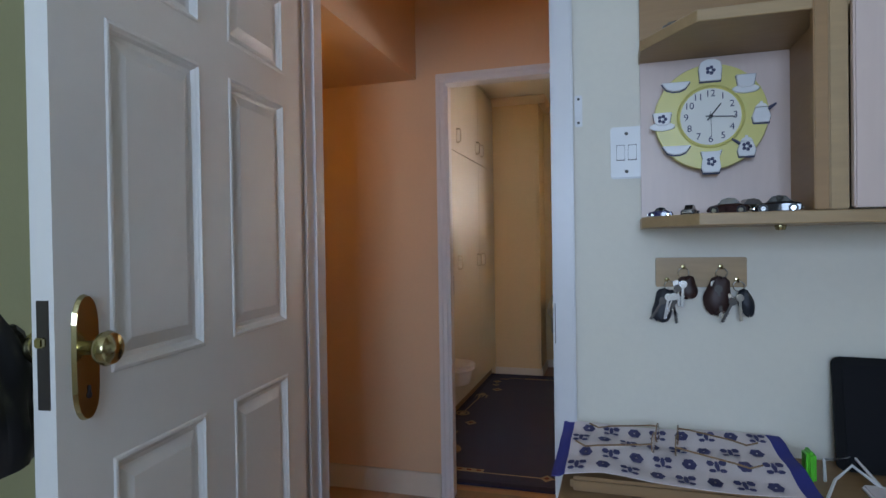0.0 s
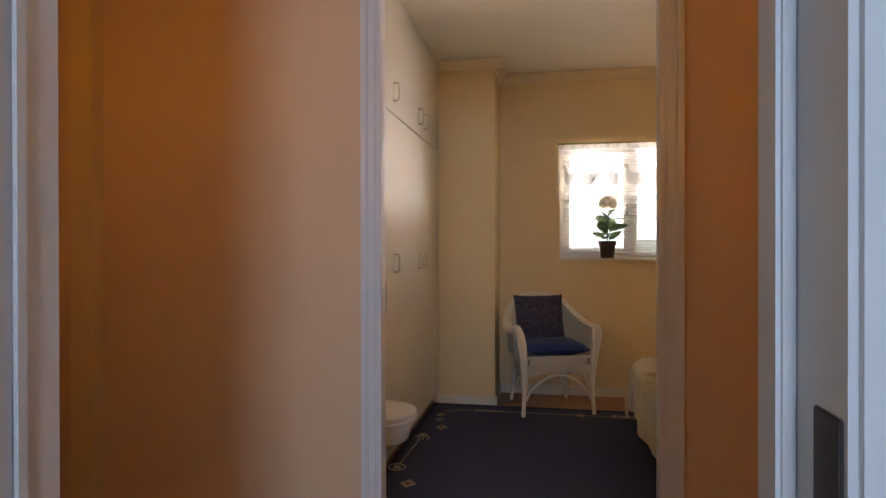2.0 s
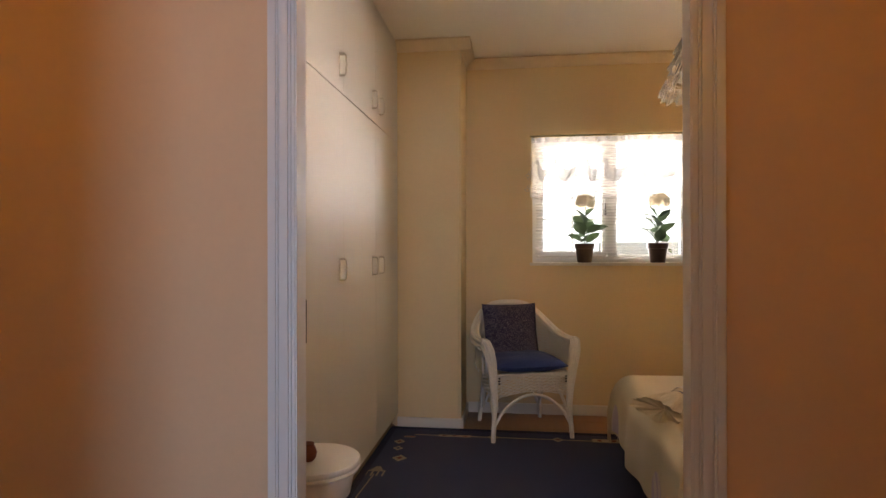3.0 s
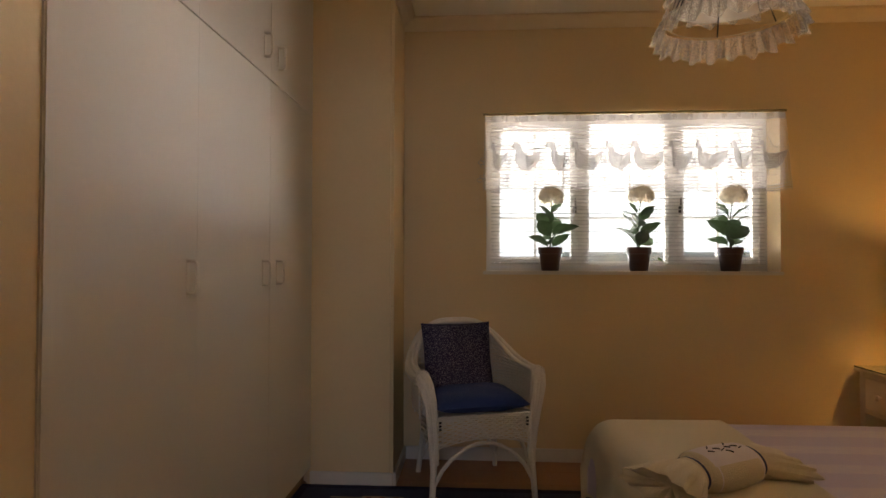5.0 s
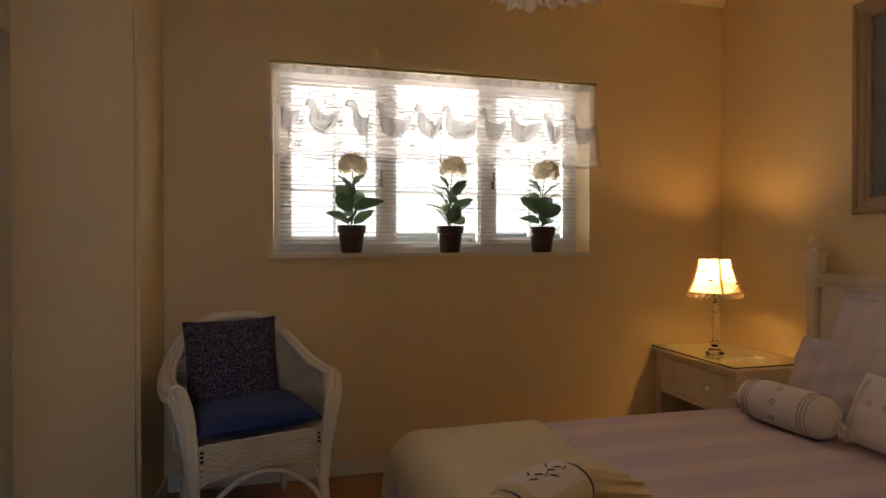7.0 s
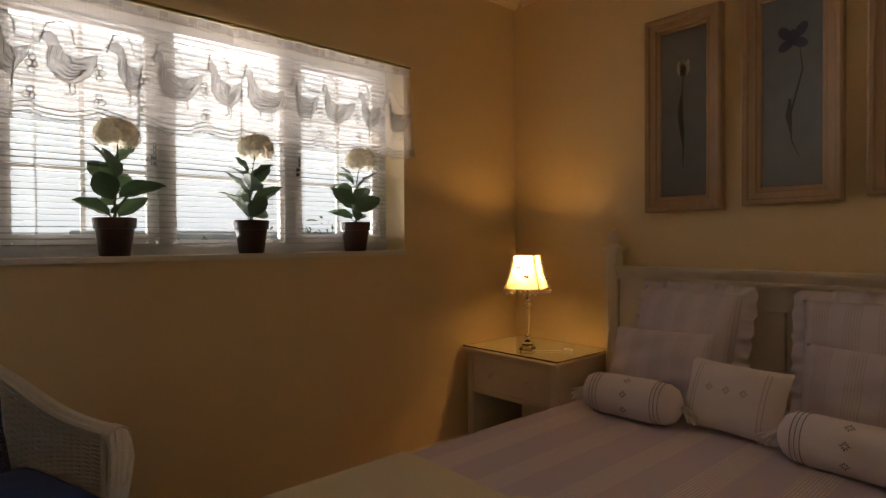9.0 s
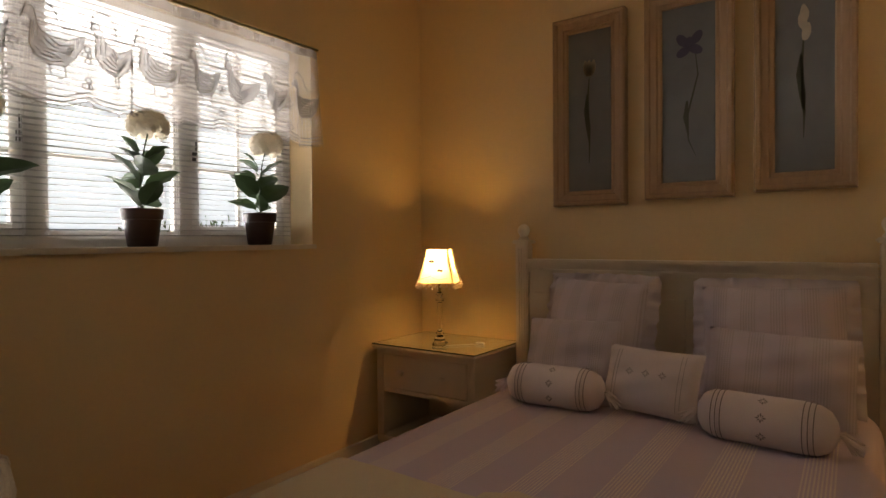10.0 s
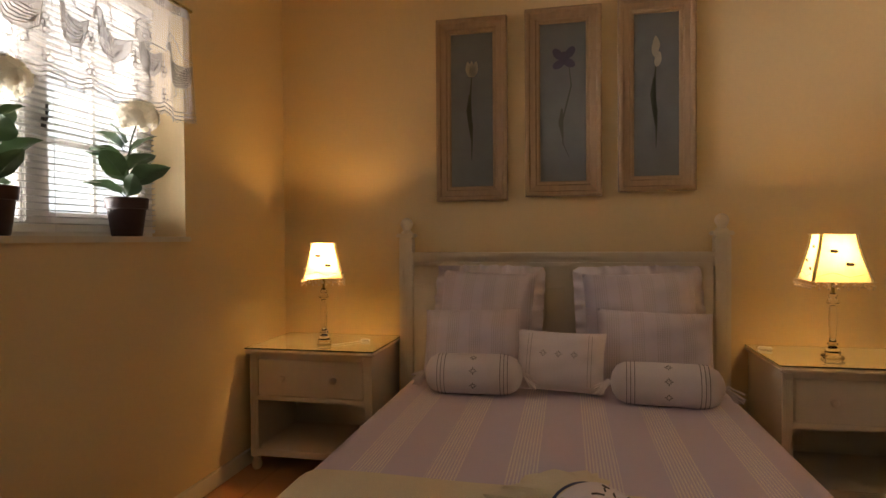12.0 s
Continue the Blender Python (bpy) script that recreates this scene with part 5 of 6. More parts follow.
M_SEAM = material("tan_braid", (0.52, 0.40, 0.22), 0.8)


def bedside_lamp(x, y, turn, size):
    la = thing("bedside_lamp", pose(x, y, 0.5785, 0, 0, turn), "lit bedside lamp with a cream shade and crystal stem", "lamp", "bedside lamps")
    k = size
    bm = bmesh.new()
    box(bm, -0.034, 0.034, -0.034, 0.034, 0.0, 0.016, bevel=0.004)
    lathe(bm, [(0.026, 0.016), (0.030, 0.026), (0.022, 0.040), (0.014, 0.050)], 20)
    part("base", bm, M_GLASS, la, "clear crystal base", True)
    bm = bmesh.new()
    lathe(bm, [(0.013, 0.050), (0.021, 0.060), (0.013, 0.070), (0.011, 0.085), (0.016, 0.15), (0.012, 0.215), (0.022, 0.226), (0.022, 0.236), (0.012, 0.246), (0.017, 0.256), (0.010, 0.268)], 20)
    part("stem", bm, M_GLASS, la, "clear crystal stem", True)
    bm = bmesh.new()
    tube(bm, [(0, 0, 0.268), (0, 0, 0.345)], 0.006, 10)
    lathe(bm, [(0.013, 0.330), (0.014, 0.375)], 14)
    part("lamp_holder", bm, M_BRASS, la, "brass lamp holder", True)
    z0, z1, b0, b1 = 0.318, 0.318 + 0.166 * k, 0.096 * k, 0.060 * k
    bm = bmesh.new()
    loops = []
    for q in [i / 6 for i in range(7)]:
        hw = b1 + (b0 - b1) * (1 - q) ** 1.35
        z = z0 + (z1 - z0) * q
        row = []
        for sx, sy in ((1, 1), (-1, 1), (-1, -1), (1, -1)):
            c = 0.010
            for t in (0, 1):
                ax = sx * (hw - (c if (t == 0) == (sx * sy > 0) else 0))
                ay = sy * (hw - (c if (t == 1) == (sx * sy > 0) else 0))
                row.append(bm.verts.new((ax, ay, z)))
        loops.append(row)
    for a, b in zip(loops, loops[1:]):
        for i in range(8):
            bm.faces.new((a[i], a[(i + 1) % 8], b[(i + 1) % 8], b[i]))
    shade = part("shade", bm, M_SHADE, la, "glowing cream cloth shade")
    for z, hw in ((z0, b0), (z1, b1)):
        bm = bmesh.new()
        ring = [(hw, hw, z), (-hw, hw, z), (-hw, -hw, z), (hw, -hw, z)]
        tube(bm, ring, 0.0026, 6, True)
        part("shade_piping", bm, M_RUFFLE, shade, "cream piping")
    for sx, sy in ((1, 1), (-1, 1), (-1, -1), (1, -1)):
        bm = bmesh.new()
        tube(bm, [(sx * (b1 + (b0 - b1) * (1 - q) ** 1.35 - 0.003), sy * (b1 + (b0 - b1) * (1 - q) ** 1.35 - 0.003), z0 + (z1 - z0) * q) for q in [i / 6 for i in range(7)]], 0.0012, 5)
        part("shade_rib", bm, M_SEAM, shade, "dark corner seam")
    # bead fringe
    for side in range(4):
        bm = bmesh.new()
        for i in range(13):
            t = -1 + 2 * (i + 0.5) / 13
            px, py = [(t * b0, -b0), (b0, t * b0), (t * b0, b0), (-b0, t * b0)][side]
            d = 0.012 + 0.010 * (i % 2)
            tube(bm, [(px, py, z0), (px, py, z0 - d)], 0.0010, 4)
            bmesh.ops.create_icosphere(bm, subdivisions=1, radius=0.0062, matrix=Matrix.Translation((px, py, z0 - d - 0.004)))
        part("bead_fringe", bm, M_RUFFLE, shade, "cream bead fringe", True)
    # embroidered butterflies and stems on the faces
    for side in range(4):
        for (u, q) in ((0.35, 0.72), (-0.15, 0.42), (0.55, 0.25)) if side % 2 == 0 else ((-0.3, 0.62), (0.3, 0.35)):
            hw = b1 + (b0 - b1) * (1 - q) ** 1.35
            for dx, dz in ((-0.006, 0.004), (0.006, 0.003)):
                bm = bmesh.new()
                c = Vector((u * hw + dx, -hw - 0.0022, z0 + (z1 - z0) * q + dz))
                vs = [bm.verts.new(c + Vector((0.0095 * math.cos(a), 0, 0.0075 * math.sin(a)))) for a in [j * math.pi / 3 for j in range(6)]]
                bm.faces.new(vs)
                part("embroidery", bm, M_EMBR, shade, "small dark embroidered leaf", at=pose(0, 0, 0, 0, 0, 90 * side))
        bm = bmesh.new()
        tube(bm, [(u * b0 * 0.95, -(b1 + (b0 - b1) * (1 - q) ** 1.35) - 0.001, z0 + (z1 - z0) * q) for u, q in ((-0.8, 0.12), (-0.3, 0.2), (0.2, 0.1), (0.7, 0.16))], 0.0007, 4)
        part("embroidery", bm, M_EMBR, shade, "dark embroidered stem", at=pose(0, 0, 0, 0, 0, 90 * side))
    return la


bedside_lamp(2.445, 5.775, 21, 1.0)
bedside_lamp(2.505, 3.585, -3, 1.14)

bm = bmesh.new()
tube(bm, [(2.43, 5.73, 0.582), (2.50, 5.66, 0.582), (2.56, 5.62, 0.582)], 0.002, 5)
box(bm, 2.553, 2.573, 5.585, 5.635, 0.5785, 0.590, bevel=0.004)
tagged(obj("lamp_switch", bm, M_WHITE_PL, True), "small white inline switch on a cable on the cabinet", "switch")
bm = bmesh.new()
box(bm, -0.03, 0.03, -0.018, 0.018, 0, 0.012, bevel=0.005, seg=3)
sw = tagged(obj("lamp_switch", bm, M_WHITE_PL, True), "small white plastic switch on the glass top", "switch")
sw.matrix_basis = pose(2.66, 3.79, 0.579, 0, 0, 75)


# ---- pictures ----
def picture(y0, y1, z0, z1, kind, label):
    p = thing("framed_picture", pose(2.788, (y0 + y1) / 2, (z0 + z1) / 2, 0, 0, -90), label, "picture", "pictures over the bed")
    w, h = y1 - y0, z1 - z0
    steps = ((0.0, 0.0), (0.0, 0.046), (0.008, 0.052), (0.020, 0.050), (0.026, 0.042), (0.050, 0.038), (0.056, 0.030), (0.068, 0.030), (0.074, 0.020))
    corners = ((-1, -1), (1, -1), (1, 1), (-1, 1))
    for k in range(4):
        bm = bmesh.new()
        (ax, az), (bx, bz) = corners[k], corners[(k + 1) % 4]
        rows = []
        for d, dep in steps:
            rows.append((bm.verts.new((ax * (w / 2 - d), -dep, az * (h / 2 - d))), bm.verts.new((bx * (w / 2 - d), -dep, bz * (h / 2 - d)))))
        for a, b in zip(rows, rows[1:]):
            bm.faces.new((a[0], a[1], b[1], b[0]))
        part("frame_side", bm, M_PICFRAME, p, "moulded limed wood")
    part("painting", boxed(-w / 2 + 0.070, w / 2 - 0.070, -0.0215, -0.006, -h / 2 + 0.070, h / 2 - 0.070), M_CANVAS, p, "grey-blue painted ground")

    def blob(bm, cx, cz, rx, rz, turn, n=12, pointed=0.0):
        c, s = math.cos(math.radians(turn)), math.sin(math.radians(turn))
        vs = []
        for i in range(n):
            a = 2 * math.pi * i / n
            u, v = rx * math.cos(a) * (1 - pointed * max(0, math.sin(a))), rz * math.sin(a)
            vs.append(bm.verts.new((cx + u * c - v * s, -0.0225, cz + u * s + v * c)))
        bm.faces.new(vs)

    def stroke(bm, pts, r):
        vs1, vs2 = [], []
        for i, (x, z) in enumerate(pts):
            a, b = pts[max(0, i - 1)], pts[min(len(pts) - 1, i + 1)]
            d = Vector((b[0] - a[0], 0, b[1] - a[1])).normalized()
            ww = r * math.sin(math.pi * (0.12 + 0.8 * i / (len(pts) - 1)))
            vs1.append(bm.verts.new((x - d.z * ww, -0.0222, z + d.x * ww)))
            vs2.append(bm.verts.new((x + d.z * ww, -0.0222, z - d.x * ww)))
        for i in range(len(pts) - 1):
            bm.faces.new((vs1[i], vs1[i + 1], vs2[i + 1], vs2[i]))
    bm = bmesh.new()
    if kind == "iris":
        stroke(bm, [(0.03, 0.17), (0.04, 0.08), (0.02, 0.0), (-0.005, -0.1), (0.0, -0.2), (0.03, -0.27)], 0.004)
        stroke(bm, [(-0.005, -0.03), (-0.01, -0.1), (0.0, -0.18)], 0.012)
    else:
        stroke(bm, [(0.0, 0.17), (-0.008, 0.05), (-0.006, -0.05), (0.0, -0.15), (-0.002, -0.25)], 0.006)
        stroke(bm, [(-0.01, 0.08), (-0.016, 0.0), (-0.006, -0.08), (0.0, -0.16)], 0.013)
    part("painted_stem", bm, M_PAINT_STEM, p, "dark green painted stem")
    bm = bmesh.new()
    if kind == "iris":
        for cx, cz, t in ((-0.025, 0.235, 35), (0.035, 0.24, -35), (-0.02, 0.185, 120), (0.03, 0.19, 60), (0.005, 0.215, 0)):
            blob(bm, cx, cz, 0.020, 0.032, t)
        part("painted_flower", bm, M_PAINT_VIOLET, p, "dark violet painted flower")
    elif kind == "tulip":
        for cx, t in ((-0.014, 10), (0.016, -12), (0.0, 0)):
            blob(bm, cx, 0.205, 0.017, 0.040, t, pointed=0.5)
        part("painted_flower", bm, M_PAINT_CREAM, p, "cream painted tulip")
    else:
        for cx, cz, t in ((0.0, 0.24, 5), (-0.006, 0.205, 15), (0.008, 0.165, -12)):
            blob(bm, cx, cz, 0.016, 0.036, t, pointed=0.4)
        part("painted_flower", bm, M_PAINT_CREAM, p, "cream painted flower")


M_PAINT_STEM = material("painted_dark_green", (0.05, 0.055, 0.03), 0.7)
M_PAINT_VIOLET = material("painted_violet", (0.060, 0.052, 0.080), 0.7, grain=0.2)
M_PAINT_CREAM = material("painted_cream", (0.40, 0.35, 0.26), 0.7, grain=0.2)
picture(4.930, 5.287, 1.268, 2.178, "tulip", "cream tulip painting in a limed wood frame")
picture(4.478, 4.842, 1.282, 2.193, "iris", "violet iris painting in a limed wood frame")
picture(4.055, 4.402, 1.296, 2.206, "orchid", "cream flower painting in a limed wood frame")


# ---- pendant lamp ----
def pendant():
    p = thing("pendant_lamp", pose(1.14, 4.90, 0), "unlit hanging lamp with tiers of ivory ruffles", "lamp")
    bm = bmesh.new()
    tube(bm, [(0, 0, 2.33), (0, 0, CEIL - 0.03)], 0.003, 6)
    part("cord", bm, M_WHITE_PL, p, "white cord")
    bm = bmesh.new()
    lathe(bm, [(0.04, CEIL - 0.03), (0.045, CEIL - 0.012), (0.03, CEIL - 0.002)], 18)
    part("ceiling_rose", bm, M_WHITE_PL, p, "", True)
    for k in range(6):
        a = k * math.pi / 3 + 0.3
        bm = bmesh.new()
        tube(bm, [(0.212 * math.cos(a), 0.212 * math.sin(a), 2.04), (0.075 * math.cos(a), 0.075 * math.sin(a), 2.33)], 0.003, 6)
        part("strut", bm, M_STEEL, p, "dark wire strut")
    for r, z in ((0.212, 2.04), (0.148, 2.17), (0.075, 2.33)):
        bm = bmesh.new()
        tube(bm, [(r * math.cos(a), r * math.sin(a), z) for a in [i * math.pi / 20 for i in range(40)]], 0.002, 6, True)
        part("ring", bm, M_RUFFLE, p, "cloth-bound wire ring")
    for r0, z0, r1, z1, waves, lab in ((0.255, 1.958, 0.226, 2.036, 41, "gathered ivory ruffle"), (0.212, 2.088, 0.160, 2.19, 31, "gathered ivory cloth tier"), (0.185, 2.17, 0.09, 2.34, 27, "gathered ivory cloth tier")):
        bm = bmesh.new()

        def f(u, v):
            a = 2 * math.pi * u
            q = 1 - v
            r = r1 + (r0 - r1) * q + 0.010 * (0.25 + 0.75 * q) * (math.sin(waves * a + 0.8 * math.sin(5 * a)) + 0.5 * math.sin(waves * 1.6 * a + 1 + math.sin(3 * a)))
            z = z1 + (z0 - z1) * q + 0.011 * q * math.sin(waves * 0.5 * a + 0.6) + 0.006 * q * math.sin(7 * a)
            return (r * math.cos(a), r * math.sin(a), z)
        sheet(bm, f, 480, 6)
        part("ruffle", bm, M_SHEER, p, lab, True)
    bm = bmesh.new()
    sheet(bm, lambda u, v: ((0.196 - 0.03 * v) * math.cos(6.2832 * u), (0.196 - 0.03 * v) * math.sin(6.2832 * u), 2.092 + 0.085 * v), 48, 2)
    part("lining", bm, M_RUFFLE, p, "smooth cream cloth lining", True)
    bm = bmesh.new()
    lathe(bm, [(0.018, 2.25), (0.018, 2.34), (0.006, 2.342)], 12)
    lathe(bm, [(0.006, 2.245), (0.028, 2.21), (0.030, 2.185), (0.018, 2.165), (0.001, 2.158)], 16)
    part("bulb", bm, M_WHITE_PL, p, "unlit white bulb", True)


pendant()


# ---- rug ----
def rug():
    x0, x1, y0, y1 = -0.660, 1.10, 3.22, 5.700
    r = thing("rug", pose(0, 0, 0), "navy blue rug with a cream border line and woven motifs", "rug")
    part("field", boxed(x0 + 0.001, x1 - 0.001, y0 + 0.001, y1 - 0.001, 0.0, 0.011, bevel=0.004), M_RUG, r)
    bm = bmesh.new()
    for a, b, c, d in ((x0, x1, y1 - 0.045, y1), (x0, x1, y0, y0 + 0.045), (x0, x0 + 0.045, y0 + 0.045, y1 - 0.045), (x1 - 0.045, x1, y0 + 0.045, y1 - 0.045)):
        box(bm, a, b, c, d, 0.0, 0.0125, bevel=0.003)
    part("edge", bm, M_RUG_EDGE, r, "darker bound edge")
    xi, xa, yi, ya = x0 + 0.155, x1 - 0.155, y0 + 0.155, y1 - 0.155
    bm = bmesh.new()
    t = 0.0045
    for a, b, c, d in ((xi + 0.03, xa, ya - t, ya + t), (xi, xa, yi - t, yi + t), (xa - t, xa + t, yi, ya)):
        box(bm, a, b, c, d, 0.006, 0.0120)
    part("border_line", bm, M_RUG_MOTIF, r, "thin cream border line")

    def diamond(x, y, s, inner=True):
        bm = bmesh.new()
        extrude_poly(bm, [(x - s, y), (x, y - s * 1.2), (x + s, y), (x, y + s * 1.2)], 0.006, 0.0125)
        d = part("diamond_motif", bm, M_RUG_MOTIF, r, "cream diamond")
        bm = bmesh.new()
        extrude_poly(bm, [(x - s * 0.45, y), (x, y - s * 0.5), (x + s * 0.45, y), (x, y + s * 0.5)], 0.0125, 0.0132)
        part("diamond_centre", bm, M_RUG_RED if inner else M_RUG, d)

    def comb(x, y, turn):
        bm = bmesh.new()
        box(bm, -0.05, 0.05, -0.006, 0.006, 0.006, 0.0124)
        for k in range(4):
            box(bm, -0.05 + 0.03 * k, -0.04 + 0.03 * k, 0.006, 0.07, 0.006, 0.0124)
        extrude_poly(bm, [(-0.035, -0.006), (-0.012, -0.06), (0.012, -0.06), (0.035, -0.006)], 0.006, 0.0122)
        part("comb_motif", bm, M_RUG_MOTIF, r, "cream comb figure", at=pose(x, y, 0, 0, 0, turn))

    def ring(x, y):
        bm = bmesh.new()
        tube(bm, [(x + 0.045 * math.cos(a), y + 0.045 * math.sin(a), 0.0105) for a in [k * math.pi / 8 for k in range(16)]], 0.006, 5, True)
        box(bm, x - 0.02, x + 0.02, y - 0.02, y + 0.02, 0.006, 0.0124)
        part("ring_motif", bm, M_RUG_MOTIF, r, "cream ring figure")

    def block(x, y, a, b):
        bm = bmesh.new()
        box(bm, x - a, x + a, y - b, y + b, 0.006, 0.0124)
        m = part("block_motif", bm, M_RUG_MOTIF, r, "cream woven block")
        bm = bmesh.new()
        n = 3
        for k in range(n):
            q = -a + (2 * k + 1) * a / n
            box(bm, x + q - 0.012, x + q + 0.012, y - b * 0.5, y + b * 0.5, 0.0124, 0.0130)
        part("block_inlay", bm, M_RUG_RED, m)
    for y in (5.12, 4.20):
        diamond(-0.490, y, 0.042)
        comb(-0.575, y - 0.20, 180)
        ring(-0.600, y - 0.72)
        bm = bmesh.new()
        tube(bm, [(-0.577, y - 0.25, 0.0105), (-0.590, y - 0.50, 0.0105), (-0.598, y - 0.68, 0.0105)], 0.0045, 5)
        part("stalk_motif", bm, M_RUG_MOTIF, r, "thin cream stalk")
    diamond(-0.545, 5.40, 0.035)
    diamond(-0.530, 5.28, 0.03, False)
    block(-0.50, 5.50, 0.035, 0.012)
    for x in (0.02, 0.42):
        diamond(x, ya, 0.036)
    block(0.76, ya + 0.01, 0.13, 0.030)
    block(-0.22, ya - 0.0, 0.10, 0.018)
    block(-0.30, yi + 0.02, 0.08, 0.02)
    diamond(0.12, yi, 0.036)
    comb(0.35, yi - 0.02, 90)


rug()


# ---- kitchen things ----
def text_part(body, size, m, mat, parent, label):
    cu = bpy.data.curves.new("text", 'FONT')
    cu.body, cu.size, cu.align_x, cu.align_y, cu.extrude = body, size, 'CENTER', 'CENTER', 0.0004
    tmp = bpy.data.objects.new("text", cu)
    me = bpy.data.meshes.new_from_object(tmp)
    bpy.data.objects.remove(tmp)
    me.materials.clear()
    me.materials.append(mat)
    ob = new("numeral", me)
    ob.parent = parent
    ob.matrix_basis = m
    return tagged(ob, label)


M_YELLOW = material("pale_yellow_glaze", (0.68, 0.62, 0.20), 0.35, grain=0.05, scale=30, blotch=0.05)
M_FACE = material("white_clock_face", (0.76, 0.75, 0.70), 0.5, grain=0.02)
M_BLUEGREY = material("blue_grey_print", (0.045, 0.05, 0.11), 0.6)
M_BACKP = material("pink_cream_melamine", (0.66, 0.52, 0.46), 0.4, grain=0.05, scale=12, stretch=(8, 1, 1), blotch=0.04)


def clock():
    c = thing("wall_clock", pose(0.672, 1.668, 1.497, 90), "round yellow wall clock with crockery figures on its rim", "clock")
    # local: x right, y up, z towards the room
    bm = bmesh.new()
    lathe(bm, [(0.106, -0.004), (0.110, 0.0), (0.108, 0.006), (0.066, 0.007), (0.063, 0.010), (0.060, 0.007), (0.001, 0.0065)], 48)
    part("plate", bm, M_YELLOW, c, "pale yellow round plate", True)
    bm = bmesh.new()
    lathe(bm, [(0.0585, 0.0068), (0.0580, 0.0080), (0.001, 0.0080)], 40)
    part("face", bm, M_FACE, c, "white dial", True)
    for h in range(1, 13):
        a = math.radians(90 - 30 * h)
        text_part(str(h), 0.0195, pose(0.047 * math.cos(a), 0.047 * math.sin(a), 0.0086), M_BLUEGREY, c, "grey printed numeral")

    def pointer(deg, ln, w, z, mat):
        bm = bmesh.new()
        box(bm, -w, w, -0.010, ln, z, z + 0.0009)
        part("clock_pointer", bm, mat, c, "thin dark pointer", at=pose(0, 0, 0, 0, 0, -deg))
    pointer(38, 0.032, 0.0014, 0.0095, M_BLACK)
    pointer(94, 0.047, 0.0010, 0.0106, M_BLACK)
    pointer(178, 0.044, 0.0004, 0.0117, M_STEEL)
    bm = bmesh.new()
    lathe(bm, [(0.004, 0.0085), (0.004, 0.013), (0.001, 0.0135)], 12)
    part("hub", bm, M_BLACK, c)

    def pot_shape(kind):
        if kind == "cup":
            return [(-0.016, 0.012), (-0.013, -0.006), (-0.007, -0.011), (0.007, -0.011), (0.013, -0.006), (0.016, 0.012)], True
        if kind == "jug":
            return [(-0.017, 0.019), (-0.013, 0.006), (-0.016, -0.010), (-0.013, -0.019), (0.013, -0.019), (0.016, -0.010), (0.012, 0.006), (0.018, 0.021), (0.010, 0.017), (-0.006, 0.018)], False
        if kind == "bowl":
            return [(-0.024, 0.008), (-0.016, -0.004), (-0.006, -0.008), (0.006, -0.008), (0.016, -0.004), (0.024, 0.008)], False
        if kind == "crock":
            return [(-0.017, -0.018), (0.017, -0.018), (0.019, 0.004), (0.016, 0.015), (0.006, 0.020), (-0.006, 0.020), (-0.016, 0.015), (-0.019, 0.004)], False
        return [(-0.014, -0.019), (0.014, -0.019), (0.017, -0.006), (0.011, 0.011), (-0.011, 0.011), (-0.017, -0.006)], False
    for k, kind in enumerate(("crock", "cup", "teapot", "teapot", "jug", "bowl", "cup", "bowl")):
        a = math.radians(90 - 45 * k)
        x, y = 0.094 * math.cos(a), 0.094 * math.sin(a)
        pts, saucer = pot_shape(kind)
        big = 1.02 if kind == "teapot" else 1.18
        pts = [(px * big, py * big) for px, py in pts]
        bm = bmesh.new()
        extrude_poly(bm, pts, 0.006, 0.013)
        bmesh.ops.bevel(bm, geom=list(bm.edges), offset=0.0012, segments=1, affect='EDGES')
        fig = part("crockery_figure", bm, M_WHITE_PL, c, "white raised crockery figure", True, at=pose(x, y, 0))
        # Dark copy, shifted down, paints a drop shadow under the figure.
        bm = bmesh.new()
        extrude_poly(bm, [(px * 1.03, py * 1.03 - 0.0022) for px, py in pts], 0.0045, 0.0085)
        part("figure_shadow_edge", bm, M_BLUEGREY, fig, "dark blue drop shadow shape below the figure")
        if saucer:
            bm = bmesh.new()
            lathe(bm, [(0.026, 0.0), (0.024, 0.004), (0.001, 0.004)], 24)
            for v in bm.verts:
                v.co.y *= 0.35
            part("saucer", bm, M_WHITE_PL, fig, "", True, at=pose(0, -0.015, 0.007))
        if k in (0, 4, 6, 3):
            bm = bmesh.new()
            for j in range(5):
                q = j * 2 * math.pi / 5
                vs = [bm.verts.new((0.0062 * math.cos(q) + 0.0040 * math.cos(b), 0.0062 * math.sin(q) + 0.0040 * math.sin(b), 0.0134)) for b in [i * math.pi / 3 for i in range(6)]]
                bm.faces.new(vs)
            part("flower_print", bm, M_BLUEGREY, fig, "dark blue flower")
        if kind == "teapot":
            bm = bmesh.new()
            extrude_poly(bm, [(-0.0115, 0.0118), (0.0115, 0.0118), (0.007, 0.0175), (0.0025, 0.019), (0.0025, 0.023), (-0.0025, 0.023), (-0.0025, 0.019), (-0.007, 0.0175)], 0.006, 0.013)
            part("figure_lid", bm, M_WHITE_PL, fig, "small white lid")
            bm = bmesh.new()
            side = 1 if k == 2 else -1
            tube(bm, [(side * 0.012, 0.006, 0.010), (side * 0.019, 0.012, 0.010), (side * 0.027, 0.017, 0.010)], [0.0034, 0.003, 0.002], 6)
            part("figure_spout", bm, M_BLUEGREY, fig, "dark spout")


clock()


